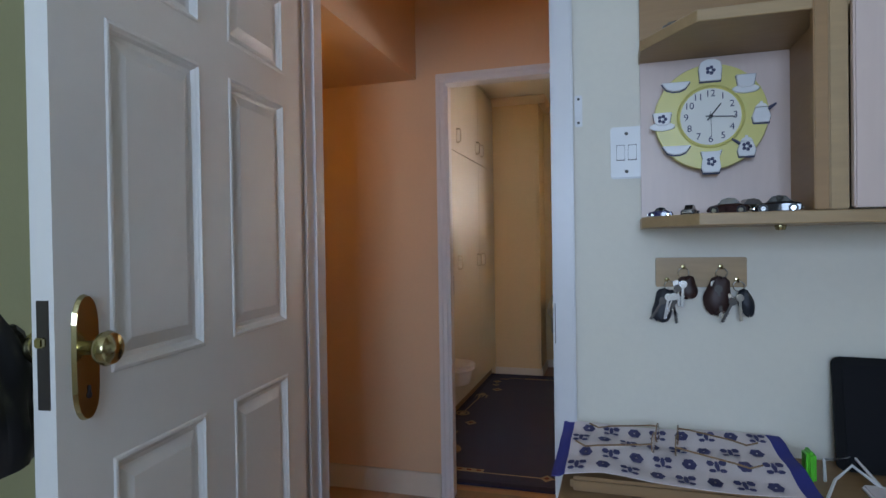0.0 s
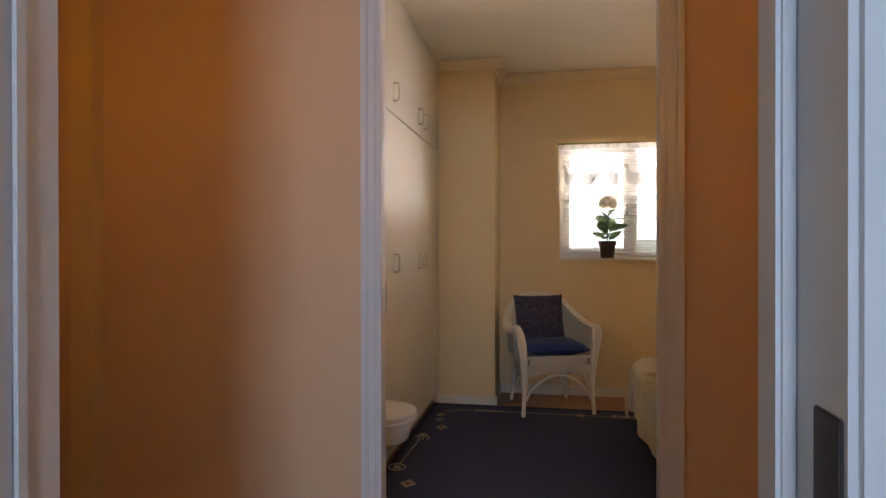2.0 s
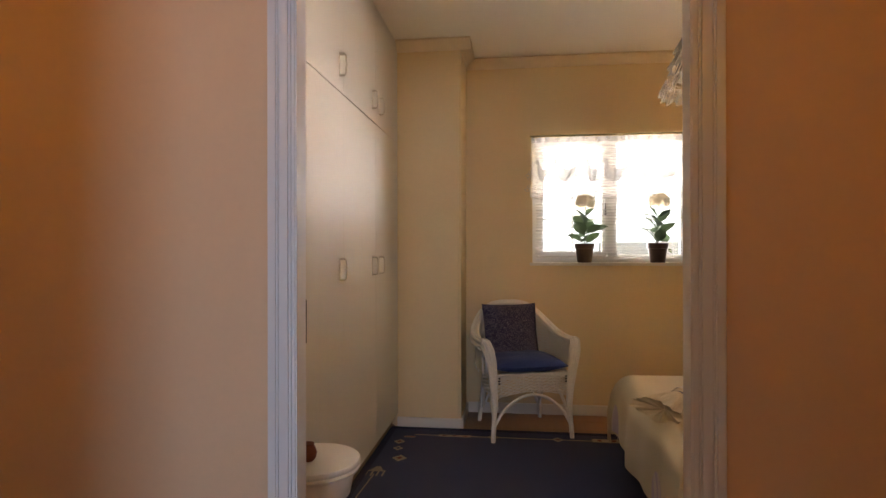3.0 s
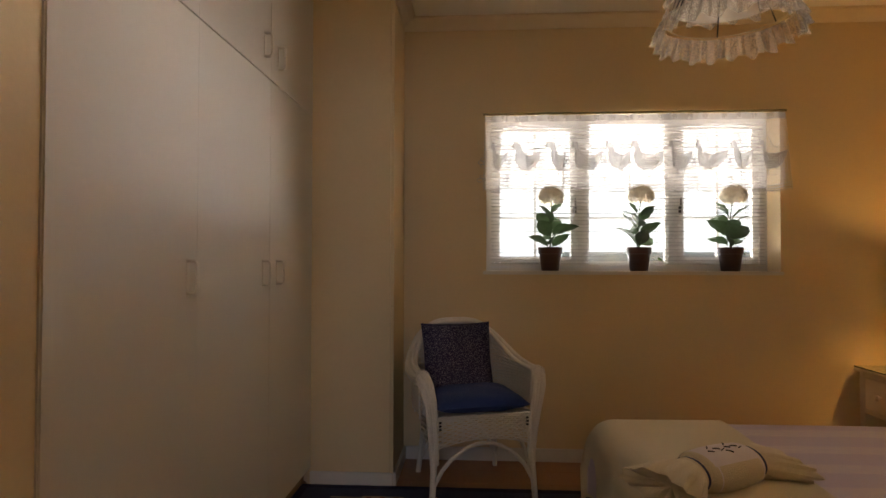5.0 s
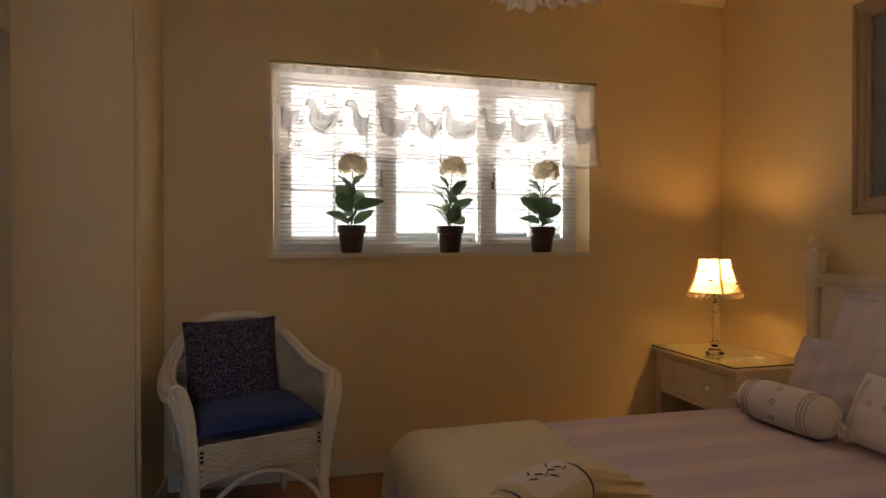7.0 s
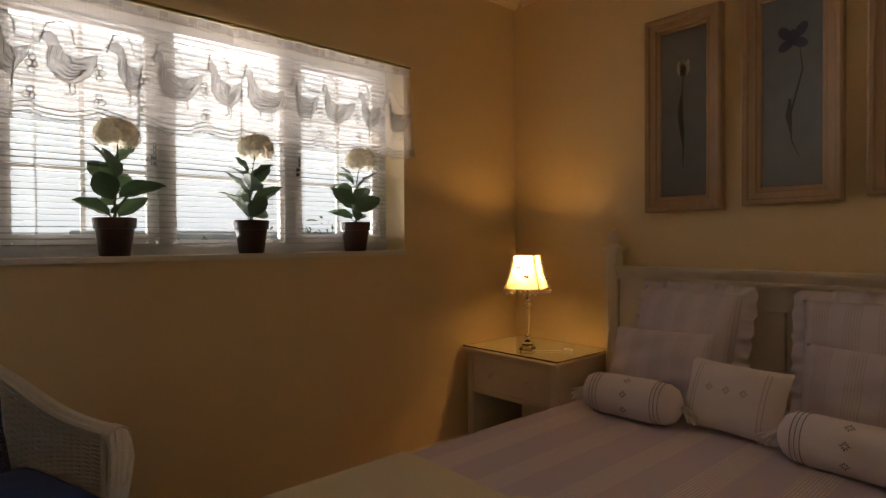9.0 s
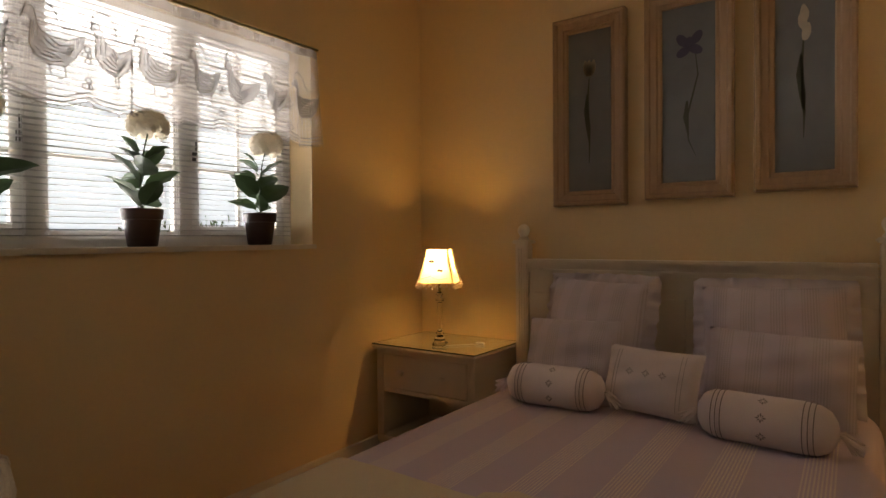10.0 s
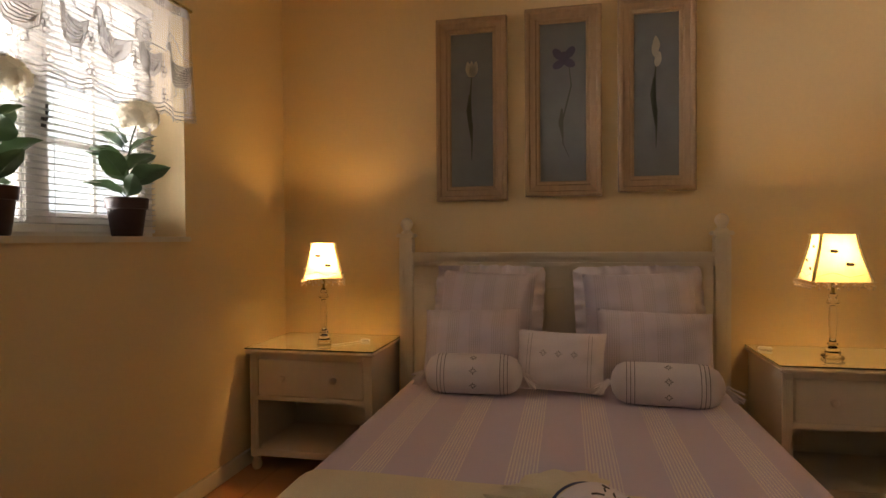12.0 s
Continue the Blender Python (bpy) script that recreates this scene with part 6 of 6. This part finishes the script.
def open_shelf():
    s = thing("wall_cabinet", pose(0, 0, 0), "light oak wall cabinet with an open chamfered end shelf", "cabinet")
    yb, yf = 1.713, 1.475
    outline = [(0.533, yb), (0.533, 1.615), (0.625, yf), (1.9, yf), (1.9, yb)]
    for z0, z1 in ((1.268, 1.290), (1.632, 1.654)):
        bm = bmesh.new()
        extrude_poly(bm, outline, z0, z1)
        bmesh.ops.bevel(bm, geom=[e for e in bm.edges], offset=0.0015, segments=1, affect='EDGES')
        part("shelf", bm, M_OAK_H, s, "light oak shelf board")
    part("upper_back", boxed(0.536, 1.9, 1.700, yb, 1.655, 2.2), M_WOODLT, s, "light oak back")
    part("back_panel", boxed(0.536, 0.835, 1.700, yb, 1.291, 1.631), M_BACKP, s, "pinkish cream back panel")
    part("divider", boxed(0.828, 0.846, yf + 0.002, 1.699, 1.291, 1.631), M_WOODLT, s, "oak partition")
    part("divider_front", boxed(0.806, 0.828, yf - 0.004, yf + 0.016, 1.291, 2.2, bevel=0.002), M_WOODLT, s, "oak upright edge")
    part("divider_side", boxed(0.829, 0.858, yf - 0.002, yf + 0.018, 1.291, 2.2, bevel=0.002), M_OAK_H, s, "oak carcass edge")
    part("door", boxed(0.860, 1.36, yf - 0.018, yf - 0.0, 1.292, 2.2, bevel=0.003), M_BACKP, s, "pinkish cream cabinet door")
    part("door", boxed(1.364, 1.88, yf - 0.018, yf - 0.0, 1.292, 2.2, bevel=0.003), M_BACKP, s, "pinkish cream cabinet door")
    bm = bmesh.new()
    lathe(bm, [(0.008, -0.010), (0.010, -0.004), (0.010, 0.0)], 12, at=(0.775, 1.56, 1.268))
    part("cup_hook", bm, M_BRASS, s, "small brass screw")


open_shelf()


def model_car(x, y, z, turn, ln, paint, roof, label):
    m = thing("model_car", pose(x, y, z, 0, 0, turn), label, "toy car", "model cars on the shelf")
    k = ln / 0.075
    bm = bmesh.new()
    secs = ((-0.0375, 0.010, 0.006, 0.012), (-0.034, 0.014, 0.005, 0.017), (-0.018, 0.0155, 0.004, 0.020), (0.0, 0.016, 0.004, 0.020), (0.020, 0.0155, 0.004, 0.019), (0.033, 0.014, 0.005, 0.016), (0.0375, 0.010, 0.006, 0.011))
    rows = []
    for sx, hw, z0, z1 in secs:
        rows.append([bm.verts.new((sx * k, w * k, zz * k)) for w, zz in ((-hw, z0), (-hw, z1 * 0.8), (-hw * 0.75, z1), (hw * 0.75, z1), (hw, z1 * 0.8), (hw, z0))])
    for a, b in zip(rows, rows[1:]):
        for i in range(6):
            bm.faces.new((a[i], a[(i + 1) % 6], b[(i + 1) % 6], b[i]))
    bm.faces.new(rows[0])
    bm.faces.new(rows[-1][::-1])
    part("body", bm, paint, m, "", True)
    bm = bmesh.new()
    rows = []
    for sx, hw, zz in ((-0.022, 0.0125, 0.019), (-0.012, 0.011, 0.030), (0.000, 0.011, 0.0315), (0.010, 0.0115, 0.029), (0.019, 0.0125, 0.019)):
        rows.append([bm.verts.new((sx * k, -hw * k, 0.018 * k)), bm.verts.new((sx * k, -hw * 0.85 * k, zz * k)), bm.verts.new((sx * k, hw * 0.85 * k, zz * k)), bm.verts.new((sx * k, hw * k, 0.018 * k))])
    for a, b in zip(rows, rows[1:]):
        for i in range(3):
            bm.faces.new((a[i], a[i + 1], b[i + 1], b[i]))
    part("cabin", bm, roof, m, "glossy cabin and windows", True)
    for sx in (-0.023, 0.023):
        for sy in (-0.0145, 0.0145):
            bm = bmesh.new()
            lathe(bm, [(0.0075 * k, -0.003 * k), (0.008 * k, 0.0), (0.0075 * k, 0.003 * k)], 14)
            wh = part("wheel", bm, M_BLACK, m, "", True, at=pose(sx * k, sy * k, 0.008 * k, 90))
            bm = bmesh.new()
            lathe(bm, [(0.0042 * k, -0.0036 * k), (0.0042 * k, 0.0036 * k)], 12)
            part("hubcap", bm, M_CHROME, wh, "chrome hubcap", True)
    for sx in (-0.038, 0.038):
        bm = bmesh.new()
        tube(bm, [(sx * k, -0.012 * k, 0.0085 * k), (sx * k * 1.03, 0, 0.0085 * k), (sx * k, 0.012 * k, 0.0085 * k)], 0.0014 * k, 6)
        part("bumper", bm, M_CHROME, m, "chrome bumper", True)


P_DARK = material("black_car_paint", (0.012, 0.012, 0.016), 0.12, coat=0.6, grain=0.02)
P_GREEN = material("dark_green_car_paint", (0.02, 0.03, 0.018), 0.12, coat=0.6, grain=0.02)
P_RED = material("maroon_car_paint", (0.030, 0.010, 0.012), 0.12, coat=0.6, grain=0.02)
P_SILVER = material("silver_car_paint", (0.3, 0.3, 0.3), 0.2, metal=0.7, grain=0.02)
P_BLUE = material("dark_blue_car_paint", (0.02, 0.02, 0.09), 0.12, coat=0.6, grain=0.02)
model_car(0.572, 1.652, 1.2905, 172, 0.050, P_BLUE, P_DARK, "small dark blue model car on the oak shelf")
model_car(0.627, 1.625, 1.2905, 70, 0.056, P_SILVER, P_DARK, "small silver model car on the oak shelf")
model_car(0.695, 1.600, 1.2905, 160, 0.078, P_RED, P_SILVER, "dark maroon model car with a silver roof on the shelf")
model_car(0.745, 1.655, 1.2905, 20, 0.080, P_GREEN, P_SILVER, "dark green model car on the oak shelf")
model_car(0.778, 1.585, 1.2905, 165, 0.080, P_DARK, P_DARK, "black model car with chrome bumpers on the shelf")
model_car(0.598, 1.600, 1.6545, 60, 0.060, P_SILVER, P_DARK, "silver model car on the upper oak shelf")


def light_switch():
    s = thing("light_switch", pose(0.506, 1.715, 1.439), "white double light switch plate on the wall", "switch")
    part("plate", boxed(-0.034, 0.034, -0.008, -0.0005, -0.058, 0.058, bevel=0.003), M_WHITE_PL, s)
    for x in (-0.0125, 0.0125):
        part("rocker", boxed(x - 0.0085, x + 0.0085, -0.0115, -0.0078, -0.016, 0.016, bevel=0.0015), M_WHITE_PL, s, "white rocker")
        # Grey layer painted in for the shade round the rocker.
        part("rocker_shadow_strip", boxed(x - 0.0090, x + 0.0090, -0.0086, -0.0081, -0.0175, 0.0172), M_STEEL, s, "grey shadow line")
    for z in (-0.042, 0.042):
        bm = bmesh.new()
        lathe(bm, [(0.004, 0), (0.003, 0.0015)], 12)
        part("screw", bm, M_STEEL, s, "steel screw", at=pose(0, -0.008, z, 90))


light_switch()
bk = thing("door_catch", pose(0.4025, 1.715, 1.540), "white metal catch screwed to the wall", "catch")
part("catch_plate", boxed(-0.0085, 0.0085, -0.005, -0.0005, -0.036, 0.036, bevel=0.002), M_WHITE_PL, bk)
for z in (-0.027, 0.027):
    bm = bmesh.new()
    lathe(bm, [(0.0032, 0), (0.0026, 0.0012)], 10)
    part("screw", bm, M_STEEL, bk, "steel screw", at=pose(0, -0.005, z, 90))
part("catch_tongue", boxed(-0.004, 0.004, -0.011, -0.0045, -0.012, 0.014, bevel=0.002), M_WHITE_PL, bk, "small white tongue")


def key_rack():
    k = thing("key_rack", pose(0.655, 1.715, 1.172), "light wooden key rack on the kitchen wall", "key rack")
    part("board", boxed(-0.091, 0.091, -0.011, -0.0005, -0.032, 0.032, bevel=0.002), M_OAK_H, k)
    spots = ((-0.068, -0.016), (-0.035, 0.012), (0.040, 0.012), (0.071, -0.016))
    for x, z in spots:
        bm = bmesh.new()
        lathe(bm, [(0.005, 0), (0.005, 0.002), (0.0015, 0.003)], 12)
        tube(bm, [(0, 0, 0.002), (0, 0, 0.012), (0, -0.004, 0.017), (0, 0.002, 0.020)], 0.0014, 6)
        part("hook", bm, M_BRASS, k, "small brass hook", True, at=pose(x, -0.011, z, 90))
    return spots


def key_bunch(x, z, pouch, size, label, keys, seed):
    rnd = random.Random(seed)
    b = thing("key_bunch", pose(x, 1.695, z), label, "keys", "keys on the rack")
    bm = bmesh.new()
    tube(bm, [(0.011 * math.cos(a), 0, 0.011 * math.sin(a) - 0.009) for a in [k * math.pi / 8 for k in range(16)]], 0.0012, 5, True)
    part("key_ring", bm, M_CHROME, b, "steel split ring", True)
    if pouch:
        bm = bmesh.new()
        w, h = size

        def f(u, v):
            a = 2 * math.pi * u
            q = math.sin(math.pi * min(0.999, max(0.001, v))) ** 0.24 * (1 + 0.12 * math.sin(7 * v + seed))
            return (0.002 + w * q * math.cos(a) * (1 + 0.1 * math.sin(3 * a)), 0.011 * q * math.sin(a) - 0.004, -0.018 - h * v + 0.003 * math.sin(5 * a))
        sheet(bm, f, 20, 10)
        part("key_pouch", bm, pouch, b, "worn leather key pouch", True, at=pose(0, 0, 0, 0, (-14, 16, -8, 10)[seed % 4], 0))
    for i in range(keys):
        bm = bmesh.new()
        lathe(bm, [(0.008, -0.001), (0.008, 0.001)], 14, at=(0, -0.012, 0))
        box(bm, -0.0025, 0.0025, -0.060, -0.018, -0.0009, 0.0009)
        for q in range(4):
            box(bm, 0.0025, 0.0042, -0.058 + 0.006 * q, -0.055 + 0.006 * q, -0.0008, 0.0008)
        part("key", bm, M_CHROME if i % 2 == 0 else M_STEEL, b, "cut metal key", at=pose(0.007 * i - 0.016, -0.006 * (i % 3) - 0.008, -0.020 - 0.010 * (i % 2), 90, rnd.uniform(-18, 18), 0) @ pose(0, 0, 0, 0, 0, rnd.uniform(-40, 26)))


M_LEATHER_B = material("black_key_leather", (0.016, 0.018, 0.026), 0.5, grain=0.1)
M_LEATHER_R = material("dark_brown_key_leather", (0.035, 0.014, 0.012), 0.5, grain=0.15)
key_rack()
key_bunch(0.592, 1.152, M_LEATHER_B, (0.022, 0.070), "black key pouch and bright keys on a brass hook", 5, 1)
key_bunch(0.620, 1.180, M_LEATHER_R, (0.019, 0.046), "dark key fob with keys on a brass hook", 3, 2)
key_bunch(0.695, 1.180, M_LEATHER_R, (0.025, 0.080), "dark brown leather key pouch on a brass hook", 2, 3)
key_bunch(0.728, 1.152, M_LEATHER_B, (0.014, 0.056), "small black fob and keys on a brass hook", 3, 4)


# worktop with tea cloth, spectacles and a tablet
M_TRAY = material("brown_worktop_wood", (0.28, 0.165, 0.075), 0.45, grain=0.14, scale=8, stretch=(2, 16, 16), blotch=0.08)


def worktop():
    w = thing("kitchen_worktop", pose(0, 0, 0), "brown wooden worktop along the kitchen wall", "worktop")
    part("board", boxed(0.375, 2.25, 1.30, 1.712, 0.745, 0.785, bevel=0.006), M_TRAY, w)
    part("cupboard_body", boxed(0.42, 2.25, 1.36, 1.710, 0.0, 0.744), M_CUP, w, "plain cream base unit")


worktop()
tray = thing("wooden_tray", pose(0, 0, 0), "shallow brown wooden tray under a tea cloth", "tray")
part("tray_base", boxed(0.395, 0.775, 1.425, 1.695, 0.7855, 0.812, bevel=0.006), M_TRAY, tray)

M_CLOTH_BLUE = material("royal_blue_cotton", (0.035, 0.04, 0.25), 0.9, grain=0.1, scale=300)
M_PRINT = material("blue_grey_flower_print", (0.06, 0.06, 0.16), 0.9)


def tea_cloth():
    c = thing("tea_cloth", pose(0, 0, 0), "white tea cloth printed with blue flowers and edged blue", "cloth")
    x0, x1, y0, y1 = 0.362, 0.802, 1.418, 1.702

    def on(u, v, lift=0.0):
        x, y = x0 + (x1 - x0) * u, y0 + (y1 - y0) * v
        z = 0.8155 + 0.004 * math.sin(7 * u + 2 * v) + 0.003 * math.sin(13 * v + 3 * u) + 0.012 * v
        if u < 0.06:
            z -= 0.02 * ((0.06 - u) / 0.06) ** 2 * (1.2 - v)
        z += 0.008 * max(0, 1 - abs(u - 0.2) / 0.2) * (1 - v)
        return Vector((x, y, max(z, 0.814) + lift))
    bm = bmesh.new()
    sheet(bm, lambda u, v: on(0.055 + 0.885 * u, v), 40, 24, 0.0012)
    part("cloth", bm, M_COTTON, c, "", True)
    for a, b in ((0.0, 0.055), (0.94, 1.0)):
        bm = bmesh.new()
        sheet(bm, lambda u, v: on(a + (b - a) * u, v, 0.0005), 6, 24, 0.0012)
        part("blue_edge", bm, M_CLOTH_BLUE, c, "royal blue end band", True)
    for r in range(4):
        for k in range(8):
            bm = bmesh.new()
            u0, v0 = 0.10 + 0.108 * k + (0.03 if r % 2 else 0.0), 0.12 + 0.25 * r
            if u0 > 0.92:
                bm.free()
                continue
            if (k + r) % 2:
                for j in range(6):
                    a = j * math.pi / 3
                    cu, cw = u0 + 0.017 * math.cos(a), v0 + 0.042 * math.sin(a)
                    bm.faces.new([bm.verts.new(on(cu + 0.014 * math.cos(b), cw + 0.034 * math.sin(b), 0.002)) for b in [i * math.pi / 3 for i in range(6)]])
            else:
                for du, dv, ru, rv in ((-0.024, 0.03, 0.016, 0.04), (0.024, 0.035, 0.017, 0.04), (0.0, -0.005, 0.010, 0.07), (-0.022, -0.06, 0.015, 0.024), (0.020, -0.06, 0.015, 0.024)):
                    bm.faces.new([bm.verts.new(on(u0 + du + ru * math.cos(b), v0 + dv + rv * math.sin(b), 0.002)) for b in [i * math.pi / 3 for i in range(6)]])
            part("flower_print", bm, M_PRINT, c, "blue-grey printed flower")


tea_cloth()


def spectacles(x, y, turn):
    s = thing("spectacles", pose(x, y, 0.829, 0, 0, turn), "wire-framed spectacles lying open on the tea cloth", "spectacles", "spectacles on the cloth")
    for sx in (-0.033, 0.033):
        ring = [(sx + 0.025 * math.cos(a), 0.0, 0.019 + 0.018 * math.sin(a)) for a in [k * math.pi / 10 for k in range(20)]]
        bm = bmesh.new()
        tube(bm, ring, 0.0011, 5, True)
        rim = part("rim", bm, M_PLINTH, s, "thin brown rim", True)
        bm = bmesh.new()
        extrude_poly(bm, [(p[0], p[2]) for p in ring], -0.0006, 0.0006)
        part("lens", bm, M_GLASS, rim, "clear lens", at=pose(0, 0, 0, 90))
    bm = bmesh.new()
    tube(bm, [(-0.009, 0, 0.024), (0, 0.002, 0.029), (0.009, 0, 0.024)], 0.0012, 5)
    part("bridge", bm, M_PLINTH, s)
    for sx in (-1, 1):
        bm = bmesh.new()
        tube(bm, [(sx * 0.059, 0, 0.024), (sx * 0.064, 0.02, 0.022), (sx * 0.066, 0.10, 0.010), (sx * 0.064, 0.125, 0.004), (sx * 0.062, 0.145, 0.012)], 0.0019, 5)
        part("temple_arm", bm, M_PLINTH, s, "thin brown arm", True)


spectacles(0.552, 1.575, 80)
spectacles(0.592, 1.570, -98)


def tablet():
    t = thing("computer_tablet", pose(1.03, 1.640, 0.786, -12, 0, -6), "black tablet screen leaning against the kitchen wall", "tablet")
    bm = bmesh.new()
    pts = []
    for cx, cz, a0 in ((0.125, 0.205, 0), (-0.125, 0.205, 90), (-0.125, 0.015, 180), (0.125, 0.015, 270)):
        for j in range(5):
            a = math.radians(a0 + 22.5 * j)
            pts.append((cx + 0.015 * math.cos(a), cz + 0.015 * math.sin(a)))
    extrude_poly(bm, pts, 0, 0.012)
    M_CASE = material("matt_black_case", (0.008, 0.008, 0.009), 0.7, grain=0.1)
    M_CASE.node_tree.nodes["Principled BSDF"].inputs["Specular IOR Level"].default_value = 0.12
    part("case", bm, M_CASE, t, "", at=pose(0, 0, 0, 90))
    M_SCREEN = material("dark_glass_screen", (0.005, 0.005, 0.007), 0.6, grain=0.05)
    M_SCREEN.node_tree.nodes["Principled BSDF"].inputs["Specular IOR Level"].default_value = 0.12
    part("screen", boxed(-0.122, 0.122, -0.0135, -0.0121, 0.016, 0.204), M_SCREEN, t, "dark unlit screen")


tablet()
bm = bmesh.new()
box(bm, 0.815, 0.832, 1.56, 1.60, 0.786, 0.845, bevel=0.006, seg=3)
M_LIME = material("lime_green_plastic", (0.10, 0.55, 0.03), 0.4)
tagged(obj("plastic_clip", bm, M_LIME, True), "bright lime green plastic clip on the worktop", "clip")
for k in range(2):
    bm = bmesh.new()
    tube(bm, [(0.83 + 0.02 * k, 1.50 + 0.08 * k, 0.789), (0.86, 1.56 + 0.06 * k, 0.80 + 0.015 * k), (0.90 + 0.02 * k, 1.60 + 0.05 * k, 0.815), (0.93, 1.55, 0.795), (0.98, 1.52 - 0.04 * k, 0.789)], 0.003, 6)
    tagged(obj("charging_cable", bm, M_WHITE_PL, True), "white charging cable curled on the worktop", "cable", "cables")
bm = bmesh.new()
box(bm, 0.90, 1.05, 1.46, 1.56, 0.7855, 0.797, bevel=0.004)
tagged(obj("notepad", bm, M_COTTON), "white notepad lying on the worktop", "notepad")


# ---- unseen passage lamps, added for the warm glow ----
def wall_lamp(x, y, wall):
    w = thing("wall_lamp", pose(x, y, 1.70), "unseen wall lamp added to give the passage its warm light", "lamp", "passage wall lamps")
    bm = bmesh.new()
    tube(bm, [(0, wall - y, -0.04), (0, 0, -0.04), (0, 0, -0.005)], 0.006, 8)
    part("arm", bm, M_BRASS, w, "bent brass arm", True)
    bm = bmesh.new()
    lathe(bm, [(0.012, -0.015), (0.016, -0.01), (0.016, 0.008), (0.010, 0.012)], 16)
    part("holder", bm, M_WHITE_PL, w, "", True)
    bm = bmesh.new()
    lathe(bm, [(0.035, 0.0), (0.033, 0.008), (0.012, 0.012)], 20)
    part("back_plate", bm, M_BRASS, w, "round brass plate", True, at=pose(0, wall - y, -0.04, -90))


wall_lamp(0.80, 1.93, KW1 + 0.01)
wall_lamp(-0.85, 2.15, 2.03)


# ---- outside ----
# Emissive panel added to whiten the view through the window.
M_SKYGLOW = glow_material("glowing_distance_panel", (0.97, 0.99, 1.0), 1.1)
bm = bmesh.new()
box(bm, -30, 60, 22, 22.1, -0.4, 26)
structure("backdrop", bm, M_SKYGLOW, "glowing panel for the bright distance outside", "backdrop")


def shrub(x, y, r, h, seed):
    rnd = random.Random(seed)
    s = thing("shrub", pose(x, y, -0.35), "sunlit green garden shrub outside the window", "shrub", "garden shrubs")
    bm = bmesh.new()
    for k in range(5):
        a = rnd.uniform(0, 6.28)
        tube(bm, [(0, 0, 0), (0.3 * r * math.cos(a), 0.3 * r * math.sin(a), h * 0.5), (0.6 * r * math.cos(a), 0.6 * r * math.sin(a), h * 0.8)], [0.03, 0.02, 0.01], 6)
    part("trunk", bm, M_PLINTH, s, "brown branching stems")
    bm = bmesh.new()
    for k in range(700):
        a, b, q = rnd.uniform(0, 6.28), rnd.uniform(-0.9, 1), rnd.uniform(0.55, 1.0)
        c = Vector((r * q * math.cos(a) * math.sqrt(max(0, 1 - b * b)), r * q * math.sin(a) * math.sqrt(max(0, 1 - b * b)), h * 0.6 + h * 0.4 * q * b + 0.1 * math.sin(5 * a)))
        m = Matrix.Translation(c) @ Euler((rnd.uniform(0, 6), rnd.uniform(0, 6), rnd.uniform(0, 6))).to_matrix().to_4x4()
        sz = rnd.uniform(0.04, 0.08)
        bm.faces.new([bm.verts.new(m @ Vector(p)) for p in ((-sz, 0, 0), (0, -sz * 0.4, 0), (sz, 0, 0), (0, sz * 0.4, 0))])
    part("crown", bm, M_SHRUB, s, "pale green leaves")


M_SHRUB = with_translucency(material("pale_garden_leaf", (0.12, 0.17, 0.06), 0.6, grain=0.2, blotch=0.2), 0.3)
for k, (x, y, r, h) in enumerate(((3.2, 12.0, 1.1, 1.5), (5.2, 12.6, 1.3, 1.9), (7.6, 12.4, 1.2, 1.7), (1.4, 13.2, 0.9, 1.2))):
    shrub(x, y, r, h, 20 + k)
bm = bmesh.new()
box(bm, 2.0, 16.0, 15.0, 15.25, -0.35, 1.35, bevel=0.02)
M_GWALL = material("whitewashed_garden_wall", (0.62, 0.62, 0.60), 0.9, grain=0.1, scale=20, blotch=0.15, bump=0.3)
structure("garden_wall", bm, M_GWALL, "whitewashed garden wall beyond the lawn", "wall")


# ---- floor coverings, piece by piece ----
fl = tagged(new("floor_bedroom"), "brown wooden laminate floor", "floor", kind="structure")
plank_mesh = {}
for row in range(16):
    y = 3.13 + 0.19 * row
    off = (row * 0.47) % 1.2
    x = -1.2 - off
    while x < 2.75:
        x0, x1 = max(x, -1.21), min(x + 1.2, 2.79)
        if x1 - x0 > 0.04:
            wide = min(0.1885, 6.148 - y)
            key = (round(x1 - x0, 3), round(wide, 3))
            if key not in plank_mesh:
                bm = bmesh.new()
                box(bm, 0, key[0], 0, wide, -0.0115, 0.0, bevel=0.0012, seg=1)
                ob = part("plank", bm, M_FLOORW, fl)
                plank_mesh[key] = ob.data
            else:
                ob = new("plank", plank_mesh[key])
                ob.parent = fl
            ob.matrix_basis = pose(x0, y, 0)
        x += 1.2015
ft = tagged(new("floor_tiled"), "beige ceramic floor tiles of the passage and kitchen", "floor", kind="structure")
bm = bmesh.new()
box(bm, 0, 0.326, 0, 0.326, -0.0115, 0.0, bevel=0.0015, seg=1)
first = None
for i in range(12):
    for j in range(14):
        x, y = -1.6 + 0.33 * i, -1.50 + 0.33 * j
        if y + 0.33 > 3.13:
            continue
        if first is None:
            first = part("tile", bm, M_TILE, ft, at=pose(x, y, 0))
        else:
            ob = new("tile", first.data)
            ob.parent = ft
            ob.matrix_basis = pose(x, y, 0)
structure("trim", boxed(D2L, D2R, 3.06, 3.145, -0.006, 0.008, bevel=0.003), M_PLINTH, "brown wooden threshold strip", "threshold")
